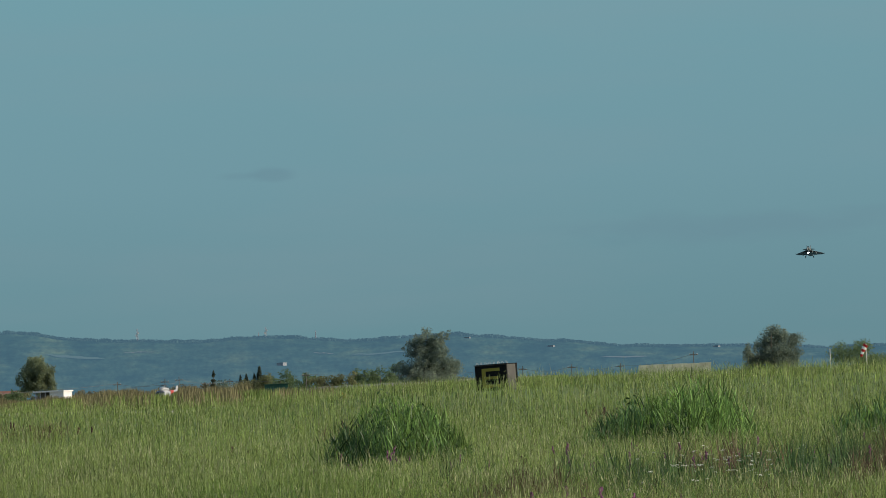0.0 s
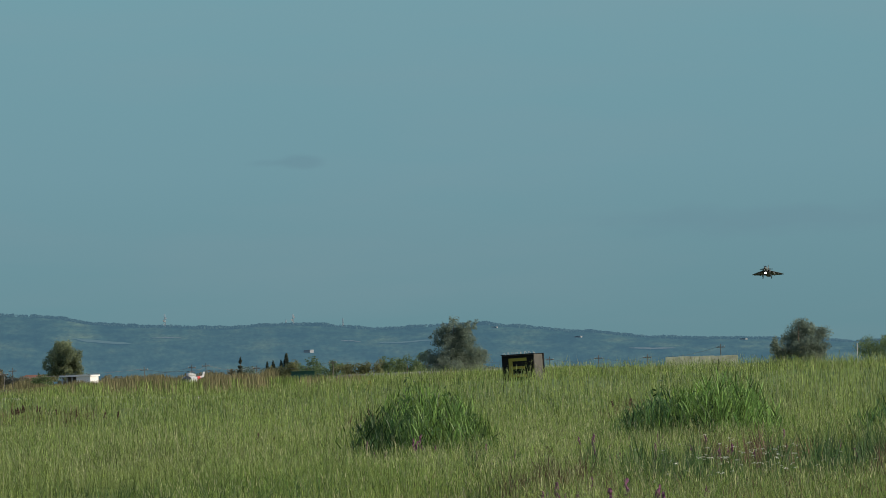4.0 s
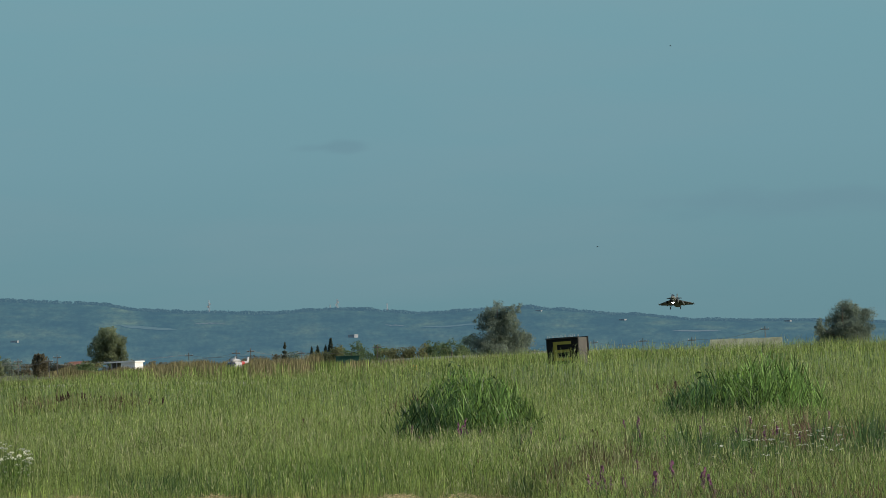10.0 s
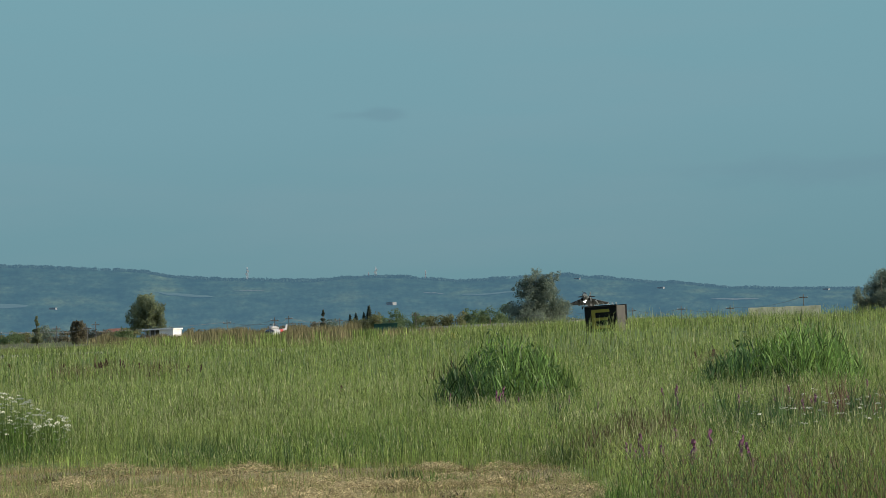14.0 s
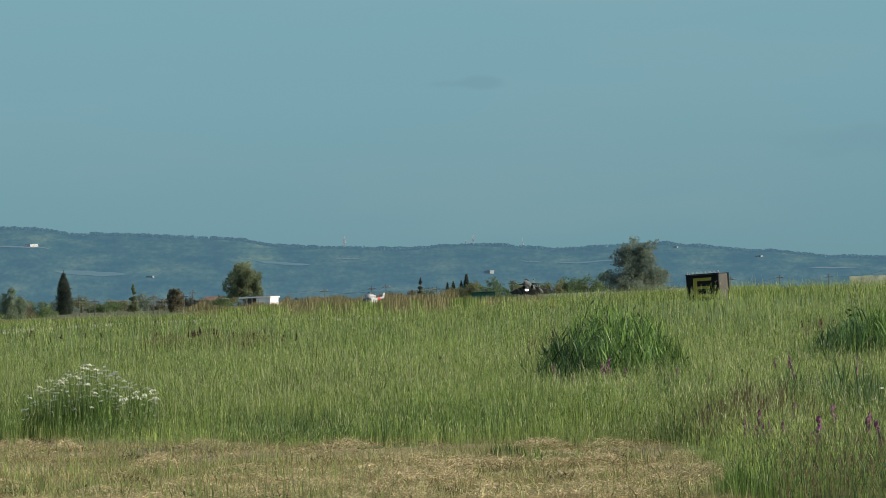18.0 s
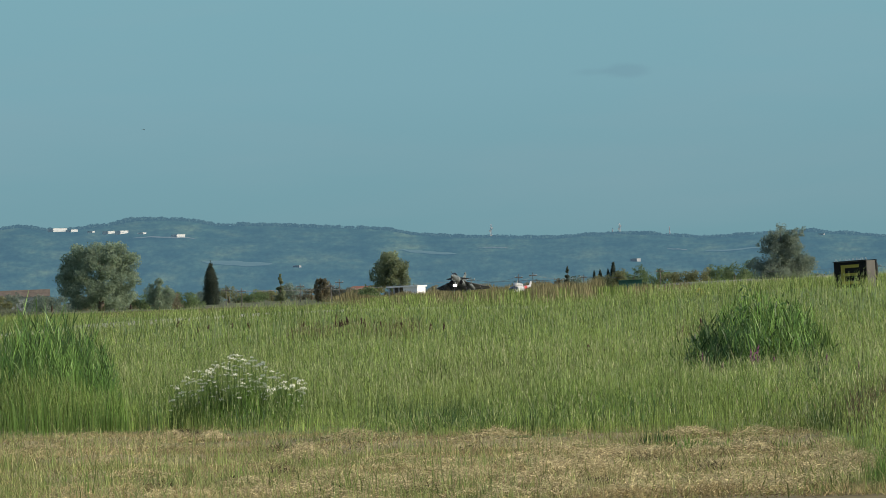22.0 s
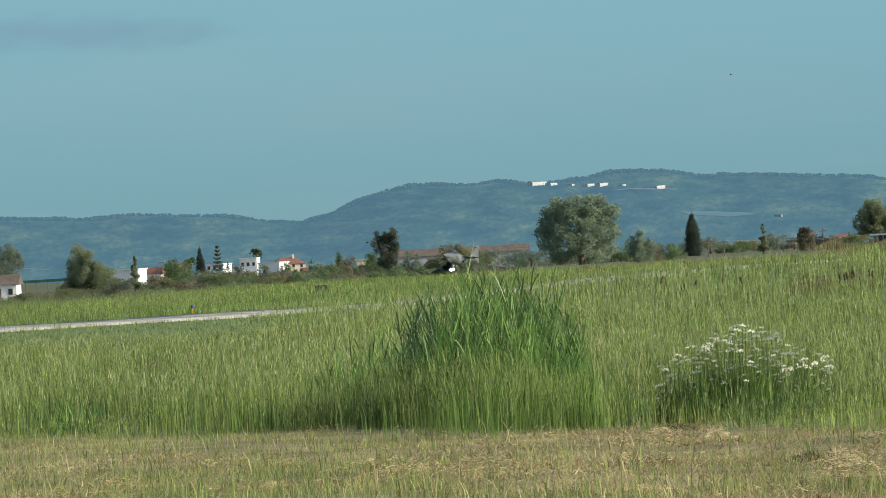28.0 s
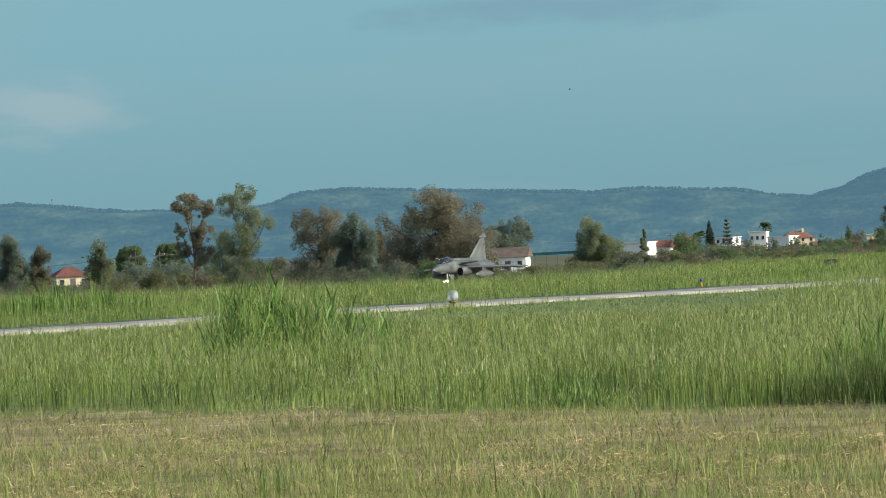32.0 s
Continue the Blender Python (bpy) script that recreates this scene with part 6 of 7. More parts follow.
def build_weed_belt():
    """Rank weeds and brush between the airfield and the village."""
    rng = np.random.default_rng(63)
    n = 26000
    az = -12.9 + 7.6 * rng.random(n)
    r = 960 + 220 * rng.random(n)
    x, y = r * np.sin(np.radians(az)), r * np.cos(np.radians(az))
    g = land(x, y)
    crest = -31 + 5 * np.sin(az * 6 + 1) * np.sin(az * 17) + 4 * np.sin(az * 41) - 3 * ss(-7, -6, az)
    high = np.clip(EYE + (crest / 14400 + slope(az)) * r - g, 0.5, 3.2) * (0.75 - 0.55 * rng.random(n) ** 1.2)
    kind = np.sin(az * 8) * np.sin(az * 19 + r * 0.02) + 0.6 * rng.normal(size=n)
    for sel, m, lb in ((kind > 0.7, M_VERGE, "rank brown weeds before the village"), (kind <= 0.7, F_GREEN, "rank green brush before the village")):
        c = int(sel.sum())
        ob = bits(rng, x[sel], y[sel], g[sel] - 0.03, high[sel], 0.06 + 0.09 * rng.random(c), 62, 90, m, "weed_belt")
        tagged(ob, lb, "weeds", kind="stuff")
    az = -12.8
    while az < -5.3:
        d = 990 + 150 * rng.random()
        lift = -27 + 7 * math.sin(az * 6 + 1) * math.sin(az * 17) + 9 * rng.random()
        w = 4.0 + 5.0 * rng.random()
        if -12.24 < az < -11.84 or -9.18 < az < -8.45:
            lift -= 15
        k = rng.integers(5)
        tree("brush_bush", az, d, EYE + lift / 14400 * d, w, "bush", (F_BUSH, F_GREEN, F_THICKET, F_SCRUB, F_BUSH)[k], int(rng.integers(1e6)), "dry brown brush at the edge of the airfield" if k == 3 else "olive brush at the edge of the airfield", "bush")
        az += math.degrees(w / d) * 0.55


M_VERGE = mat("rank_brown_grass", (0.20, 0.185, 0.085), 0.9, 0.3, 0.05, island=0.4, translucent=0.3, second=(0.26, 0.22, 0.11))
build_verge()
build_far_grass()
build_dry_scrub()
build_weed_belt()

# ---- buildings ----
M_WHITE = mat("white_plaster", (0.78, 0.77, 0.73), 0.9, 0.06, 0.6, big=0.06, bigscale=0.2)
M_OLDWALL = mat("pale_old_wall", (0.52, 0.50, 0.37), 0.95, 0.35, 1.2, 0.4)
M_CREAM = mat("cream_plaster", (0.62, 0.55, 0.40), 0.9, 0.08, 0.6)
M_GREY_WALL = mat("grey_concrete_and_shade_wall", (0.36, 0.37, 0.38), 0.9, 0.12, 0.8)
M_TILE = mat("red_roof_tiles", (0.22, 0.105, 0.075), 0.85, 0.25, 1.5, 0.4)
M_DARK_TILE = mat("dark_red_roof_tiles", (0.16, 0.07, 0.055), 0.85, 0.25, 1.5, 0.4)
M_BROWN_TILE = mat("brown_roof_sheets", (0.130, 0.104, 0.080), 0.85, 0.25, 0.8, 0.3)
M_PANE = mat("dark_window_glass", (0.03, 0.035, 0.04), 0.15, 0.2, 1.0, spec=0.6)
M_FRAME = mat("window_frames", (0.50, 0.48, 0.44), 0.7, 0.1, 2.0)
M_GREEN_NET = mat("green_shade_sheet", (0.018, 0.075, 0.055), 0.7, 0.3, 0.5)
M_POLE = mat("weathered_pole_wood", (0.125, 0.118, 0.105), 0.9, 0.25, 3.0)
M_WIRE = mat("power_cable", (0.12, 0.12, 0.12), 0.6, 0.1, 1.0)


def windows(parent, x0, x1, y, z0, rows, cols, w=1.0, h=1.3, storey=3.0, door=True):
    """Framed windows on the front wall."""
    step = (x1 - x0) / cols
    for r in range(rows):
        for c in range(cols):
            cx = x0 + step * (c + 0.5)
            z = z0 + r * storey + 1.0
            if r == 0 and door and c == cols // 2:
                part("door", box(bmesh.new(), cx - 0.5, cx + 0.5, y - 0.05, y + 0.02, z0 + 0.02, z0 + 2.1), M_POLE, parent)
                continue
            f = part("window", box(bmesh.new(), cx - w / 2 - 0.1, cx + w / 2 + 0.1, y - 0.06, y + 0.02, z - 0.1, z + h + 0.1), M_FRAME, parent)
            part("pane", box(bmesh.new(), cx - w / 2, cx + w / 2, y - 0.075, y - 0.055, z, z + h), M_PANE, f)


def house(az, d, width, depth, height, label, wall=None, roof="gable", roofmat=None, turn=0.0, rows=1, cols=3, pitch=0.28, name="house", chimney=False, base=None):
    x, y = polar(az, d)
    z = float(land(x, y)) - 0.05 if base is None else base
    ob = empty(name, pose(x, y, z, 0, 0, -az + turn), label, "house")
    w, h = width / 2, height
    wall = wall or M_WHITE
    rh = pitch * depth if roof != "flat" else 0.0
    top = h - rh
    part("wall", box(bmesh.new(), -w, w, 0, depth, 0, top), wall, ob)
    windows(ob, -w, w, 0, 0.1, rows, cols, 0.75, 1.0, top / rows)
    bm = bmesh.new()
    if roof == "flat":
        box(bm, -w - 0.2, w + 0.2, -0.3, depth + 0.2, top, top + 0.22)
        r = part("roof", bm, wall, ob)
    else:
        o = 0.45
        hip = 0.0 if roof == "gable" else depth * 0.5
        v = [bm.verts.new(p) for p in ((-w - o, -o, top - 0.05), (w + o, -o, top - 0.05), (w + o, depth + o, top - 0.05), (-w - o, depth + o, top - 0.05), (-w - o + hip, depth / 2, h), (w + o - hip, depth / 2, h))]
        for f in ((0, 1, 5, 4), (2, 3, 4, 5), (0, 4, 3), (1, 2, 5), (3, 2, 1, 0)):
            bm.faces.new([v[i] for i in f])
        r = part("roof", bm, roofmat or M_TILE, ob)
    if chimney:
        part("chimney", box(bmesh.new(), w * 0.3, w * 0.3 + 0.6, depth * 0.4, depth * 0.4 + 0.6, h - rh * 0.4, h + 0.9), wall, r)
    return ob


def build_village():
    house(-12.016, 1430, 6.0, 5.5, 4.3, "cream cottage with a hipped red-brown tiled roof", M_CREAM, "hip", M_DARK_TILE, 14, 1, 3, 0.30)
    house(-12.287, 1500, 3.0, 4, 3.0, "small white outbuilding among gum trees", M_WHITE, "flat", rows=1, cols=2)
    house(-8.954, 1420, 6.4, 6, 4.6, "low white hut with a brown tiled roof", M_WHITE, "gable", M_BROWN_TILE, -8, 1, 3, 0.28)
    house(-8.054, 1600, 5.2, 5, 4.2, "white village house half hidden by trees", M_WHITE, "flat", None, -20, 1, 3)
    house(-7.885, 1650, 3.4, 5, 4.7, "white house with a red tiled roof", M_WHITE, "gable", M_TILE, -15, 1, 2)
    house(-7.676, 2450, 5.0, 6, 6.3, "house with a red tiled roof behind trees", M_CREAM, "hip", M_TILE, 0, 2, 3)
    house(-7.427, 2400, 5.6, 6, 5.2, "white house with a low flat roof", M_WHITE, "flat", None, -25, 2, 3)
    house(-7.27, 2450, 8.5, 7, 4.2, "wide grey village building", M_GREY_WALL, "flat", None, 0, 2, 5)
    house(-7.19, 2420, 5.0, 5, 6.6, "white two-storey house with a roof terrace", M_WHITE, "flat", None, -12, 2, 3)
    house(-7.045, 2380, 7.0, 6, 5.0, "white house with bare sunlit wall", M_WHITE, "flat", None, -28, 1, 2)
    house(-6.90, 2480, 10.0, 7, 6.4, "house with a broad red tiled roof", M_CREAM, "hip", M_TILE, 10, 2, 4, chimney=True)
    house(-6.70, 2250, 9.0, 6, 3.4, "low house with a red tiled roof", M_CREAM, "gable", M_TILE, 0, 1, 4)
    house(-7.307, 2200, 5.0, 5, 2.8, "small shed with a red tiled roof", M_WHITE, "gable", M_TILE, 5, 1, 2)
    house(-6.379, 2300, 3.6, 5, 4.4, "small pale house at the village edge", M_CREAM, "flat", None, 0, 1, 2)
    house(-9.955, 1750, 8.0, 6, 4.0, "house with a brown tiled roof among gum trees", M_CREAM, "hip", M_BROWN_TILE, 0, 1, 4)
    house(-10.529, 1750, 6.0, 6, 3.4, "pale house glimpsed behind gum trees", M_CREAM, "gable", M_BROWN_TILE, 0, 1, 3)
    # the grey of barn and farm walls is darkened to paint their shade
    house(-5.674, 2300, 37.0, 9, 6.2, "long barn with a brown sheet roof and grey walls", M_GREY_WALL, "gable", M_BROWN_TILE, 0, 1, 12, 0.22, name="barn")
    house(-2.709, 2450, 4.5, 6, 3.2, "low farm building with shade painted as grey walls", M_GREY_WALL, "flat", None, 10, 1, 3)
    x, y = polar(-2.69, 2130)
    z = float(land(x, y)) - 0.05
    ob = empty("farm_building", pose(x, y, z, 0, 0, 2.56 - 26), "low white flat-roofed farm building with an open bay", "farm building")
    part("roof", box(bmesh.new(), -4.8, 4.6, -0.4, 5.4, 3.15, 3.45, 0.02), M_WHITE, ob)
    wall = part("wall", box(bmesh.new(), 0.1, 4.3, 0, 5, 0, 3.15), M_WHITE, ob)
    f = part("window", box(bmesh.new(), 1.5, 2.6, -0.06, 0.02, 1.2, 2.3), M_FRAME, wall)
    # dark material on the back wall puts the bay's shade into its colour
    part("back_wall", box(bmesh.new(), -4.4, 0.1, 3.6, 3.9, 0, 3.15), M_POLE, ob)
    for xx in (-4.3, -2.8, -1.3):
        part("post", box(bmesh.new(), xx - 0.12, xx + 0.12, 0.1, 0.34, 0, 3.15), M_GREY_WALL, ob)
    for o in ob.children_recursive:
        o.data.transform(Matrix.Diagonal((0.98, 1.0, 1.26, 1)))
    house(-2.983, 2500, 11.0, 6, 4.1, "cottage with a red tiled roof", M_CREAM, "hip", M_TILE, 0, 1, 3, 0.3)
    # long wall on the crest to the east
    x, y, k = spot(1.78, 900)
    z = float(land(x, y)) - 0.1
    ob = empty("field_wall", pose(x, y, z, 0, 0, -1.78), "long weathered pale wall overgrown with grass", "wall")
    for i in range(6):
        part("wall_bay", box(bmesh.new(), -3.1 + i * 1.0, -3.1 + i * 1.0 + 0.996, 0, 0.3, 0, 1.42 - z + 0.025 * (i % 2), 0.01), M_OLDWALL, ob)
    # green shade roof on posts
    x, y = polar(-8.681, 1500)
    z = float(land(x, y))
    ob = empty("shade_canopy", pose(x, y, z, 0, 0, 8.7), "long dark green shade canopy on thin posts", "canopy")
    part("roof_sheet", box(bmesh.new(), -6.5, 6.5, 0, 4, 2.75, 3.25, 0.05), M_GREEN_NET, ob)
    for i in range(7):
        bm = bmesh.new()
        tube(bm, [(-6.2 + i * 2.06, 0.2, 0), (-6.2 + i * 2.06, 0.2, 2.8)], [0.07, 0.06], 6)
        part("post", bm, M_POLE, ob)
    # green shed in the middle distance
    x, y = polar(-1.051, 1500)
    z = float(land(x, y))
    ob = empty("shed", pose(x, y, z - 0.02, 0, 0, 1), "dark green metal shed beside a hedge", "shed")
    part("body", box(bmesh.new(), -2.2, 2.2, 0, 3, 0, -0.04 - z, 0.05), M_GREEN_NET, ob)
    part("roof", box(bmesh.new(), -2.4, 2.4, -0.2, 3.2, -0.04 - z, 0.06 - z), M_GREEN_NET, ob)


build_village()


def hill_spot(az, el):
    """The place on the hillside that lies at an elevation, seen from the field."""
    for d in np.arange(3100, RIDGE_D + 1, 5):
        z = float(hill_height(np.array(az), np.array(d)))
        if z >= EYE + d * math.tan(radians(el)):
            break
    x, y = polar(az, float(d))
    return x, y, z, float(d)


def hazy(name, colour, haze_glow=0.55):
    """Surface of the distance behind the plain, with its haze put in as a bluish glow."""
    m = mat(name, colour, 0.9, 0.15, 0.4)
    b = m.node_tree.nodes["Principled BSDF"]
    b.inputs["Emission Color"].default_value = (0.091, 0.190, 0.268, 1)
    b.inputs["Emission Strength"].default_value = haze_glow
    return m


M_FAR_WHITE = mat("far_white_wall", (0.50, 0.51, 0.49), 0.9, 0.1, 0.4)
M_FAR_ROOF = mat("far_dark_glass", (0.46, 0.48, 0.49), 0.6, 0.15, 0.4)
M_FAR_DULL = mat("far_weathered_wall", (0.29, 0.31, 0.32), 0.9, 0.1, 0.4)
M_FAR_STEEL = mat("far_painted_steel", (0.38, 0.41, 0.44), 0.7, 0.1, 0.4)
# crest woods glow faintly to carry the painted haze
M_FAR_WOOD = hazy("far_wood_haze_glow", (0.012, 0.028, 0.020), 0.71)


def far_building(az, el, w, h, label, cols=6, wall=None):
    wall = wall or M_FAR_WHITE
    x, y, z, d = hill_spot(az, el)
    ob = empty("hillside_building", pose(x, y, z - 1.2, 0, 0, -az + 36), label, "building", "buildings on the hill")
    h = h * 0.75
    part("wall", box(bmesh.new(), -w / 2, w / 2, 0, 5, 0, h + 1.2), wall, ob)
    part("roof", box(bmesh.new(), -w / 2 - 0.05, w / 2 + 0.05, -0.05, 5.05, h + 1.2, h + 1.35), wall, ob)
    for i in range(cols):
        c = -w / 2 + w * (i + 0.5) / cols
        part("window", box(bmesh.new(), c - 0.35, c + 0.35, -0.06, 0.0, 1.2 + h * 0.25, 1.2 + h * 0.6), M_FAR_ROOF, ob)


def far_field(az, el, half_w, d0, d1, material, label, seed):
    """A cleared field that follows the hillside, with a wavering edge."""
    rng = np.random.default_rng(seed)
    x, y, z, d = hill_spot(az, el)
    ph = rng.random(4) * 6
    rows = []
    na, nd = 25, 7
    for j in range(nd):
        t = j / (nd - 1)
        for i in range(na):
            u = i / (na - 1) * 2 - 1
            edge = (1 - u * u) ** 0.5
            dd = d + d0 + (d1 - d0) * (0.5 + (t - 0.5) * edge) + 6 * math.sin(u * 5 + ph[0]) + 4 * math.sin(u * 11 + ph[1])
            a = az + half_w * u + 0.02 * math.sin(t * 5 + ph[2])
            px, py = polar(a, dd)
            rows.append((px, py, float(hill_height(np.array(a), np.array(dd))) + 0.35))
    q = [(j * na + i, j * na + i + 1, (j + 1) * na + i + 1, (j + 1) * na + i) for j in range(nd - 1) for i in range(na - 1)]
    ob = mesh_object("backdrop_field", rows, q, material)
    tagged(ob, label, "field", "fields on the hillside", "structure")


def build_hill_things():
    # field colours carry the same painted haze glow
    green, sand = hazy("far_pasture_haze_glow", (0.027, 0.045, 0.028), 0.71), hazy("far_bare_earth_haze_glow", (0.072, 0.066, 0.050), 0.68)
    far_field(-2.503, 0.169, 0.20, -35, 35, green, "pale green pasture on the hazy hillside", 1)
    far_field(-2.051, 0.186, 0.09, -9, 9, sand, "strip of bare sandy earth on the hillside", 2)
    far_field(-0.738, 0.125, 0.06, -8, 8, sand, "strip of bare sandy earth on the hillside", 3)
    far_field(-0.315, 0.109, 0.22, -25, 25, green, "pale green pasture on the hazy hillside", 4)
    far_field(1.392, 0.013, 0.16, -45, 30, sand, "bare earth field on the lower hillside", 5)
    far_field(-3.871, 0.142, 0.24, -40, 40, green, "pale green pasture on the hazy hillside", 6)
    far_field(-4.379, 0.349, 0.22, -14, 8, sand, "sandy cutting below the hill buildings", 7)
    far_building(-5.11, 0.417, 9.5, 2.4, "long white building high on the hillside", 7)
    far_building(-5.009, 0.411, 4.5, 1.7, "white building high on the hillside", 4)
    far_building(-4.874, 0.402, 1.6, 1.0, "small white house on the hillside", 2)
    far_building(-4.74, 0.392, 6.0, 1.5, "white building high on the hillside", 4)
    far_building(-4.657, 0.387, 5.2, 2.0, "white building high on the hillside", 5)
    far_building(-4.513, 0.378, 2.0, 1.0, "small white house on the hillside", 2)
    far_building(-4.257, 0.342, 5.2, 2.2, "white building high on the hillside", 4)
    far_building(-3.42, 0.100, 1.0, 1.1, "small white chapel on the lower slope", 0, M_FAR_DULL)
    far_building(-1.02, 0.052, 2.2, 1.8, "small pale house on the lower slope", 0, M_FAR_DULL)
    far_building(0.295, 0.192, 0.9, 0.9, "small white house near the crest", 0, M_FAR_DULL)
    far_building(0.89, 0.107, 1.3, 1.0, "small white house near the crest", 0, M_FAR_DULL)
    far_building(2.058, 0.058, 1.3, 1.0, "small white house near the crest", 0, M_FAR_DULL)
    # masts on the crest
    for az, h, lb in ((-2.061, 7.0, "red and white lattice radio mast on the hill crest"), (-1.151, 6.0, "white telecom mast with dishes on the hill crest"), (-1.202, 3.0, "short telecom mast on the hill crest"), (-0.798, 5.0, "thin antenna pole on the hill crest"), (-12.136, 5.0, "thin white mast on the hill crest"), (-11.976, 2.4, "short white mast on the hill crest")):
        x, y = polar(az, RIDGE_D - 8)
        z = float(hill_height(np.array(az), np.array(RIDGE_D - 8.0)))
        ob = empty("radio_mast", pose(x, y, z - 0.5), lb, "mast", "masts on the hills")
        thin = h < 5.5
        for sx, sy in ((-1, -1), (1, -1), (0, 1)):
            bm = bmesh.new()
            b = 0.25 if thin else 0.55
            tube(bm, [(sx * b, sy * b, 0), (sx * b * 0.5, sy * b * 0.5, h + 0.5)], [0.13, 0.09], 5)
            part("mast_leg", bm, M_FAR_STEEL, ob)
        for k in range(int(h / 1.2)):
            part("brace", box(bmesh.new(), -0.45 + 0.03 * k, 0.45 - 0.03 * k, -0.4, 0.3, 0.8 + k * 1.2, 0.95 + k * 1.2), M_FAR_STEEL, ob)
        if h > 5.5:
            for k in range(2):
                bm = bmesh.new()
                tube(bm, [(-0.5 + k, -0.75, h * 0.55 + k * 1.4), (-0.5 + k, -0.45, h * 0.55 + k * 1.4)], [0.6, 0.3], 12)
                part("dish", bm, M_FAR_WHITE, ob)
    # woods along the crest, joined
    rng = np.random.default_rng(21)
    pts = []
    for _ in range(20000):
        az = -13.3 + 17.6 * rng.random()
        k = noise.noise(Vector((az * 1.7, 0.3, 2.0)))
        d = RIDGE_D - 30 * rng.random()
        k2 = noise.noise(Vector((az * 7.0, 4.3, 1.0)))
        if k + 0.7 * k2 < -0.15 and rng.random() < 0.6:
            continue
        s = 0.45 + 0.7 * rng.random() ** 2 + 0.8 * max(0, k2)
        x, y = polar(az, d)
        z = float(hill_height(np.array(az), np.array(d)))
        pts.append((x, y, z + s * 0.5, s * 1.3, s, s * 1.1))
    B = np.array(pts)
    n = len(B)
    per = 4
    d = rng.normal(size=(n * per, 3))
    d /= np.linalg.norm(d, axis=1)[:, None]
    C = np.repeat(B, per, 0)
    p = C[:, :3] + d * C[:, 3:] * 0.6
    t = np.cross(d, rng.normal(size=d.shape))
    t /= np.linalg.norm(t, axis=1)[:, None]
    u = np.cross(d, t)
    s = C[:, 3:4] * 0.6
    v = np.stack([p + t * s, p + u * s * 0.8, p - t * s, p - u * s * 0.8], 1).reshape(-1, 3)
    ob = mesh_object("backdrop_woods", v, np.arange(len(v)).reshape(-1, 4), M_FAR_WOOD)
    tagged(ob, "dark woods along the crest of the hazy hills", "woods", kind="stuff")


build_hill_things()


# ---- poles and lines ----
def pole(az, d, top, label="thin wooden power pole with a cross-arm", arm=True, r=0.16, material=None):
    x, y = polar(az, d)
    z = float(land(x, y)) - 0.05
    top = top + d * float(slope(az))
    ob = empty("power_pole", pose(x, y, z, 0, 0, -az), label, "pole", "poles across the plain")
    bm = bmesh.new()
    tube(bm, [(0, 0, 0), (0, 0, top - z)], [r, r * 0.75], 7)
    part("post", bm, material or M_POLE, ob)
    if arm:
        part("crossarm", box(bmesh.new(), -1.0, 1.0, -0.08, 0.08, top - z - 0.9, top - z - 0.7), M_POLE, ob)
        for i in (-0.85, 0, 0.85):
            bm = bmesh.new()
            tube(bm, [(i, 0, top - z - 0.7), (i, 0, top - z - 0.45)], [0.07, 0.05], 6)
            part("insulator", bm, M_FRAME, ob)
    return Vector((x, y, top - 0.5))


def cable(a, b, sag=1.0):
    bm = bmesh.new()
    pts = [a.lerp(b, k / 10) - Vector((0, 0, sag * 4 * (k / 10) * (1 - k / 10))) for k in range(11)]
    tube(bm, pts, [0.035] * 11, 4)
    ob = part("power_cable", bm, M_WIRE)
    tagged(ob, "thin dark sagging power cable between poles", "cable")


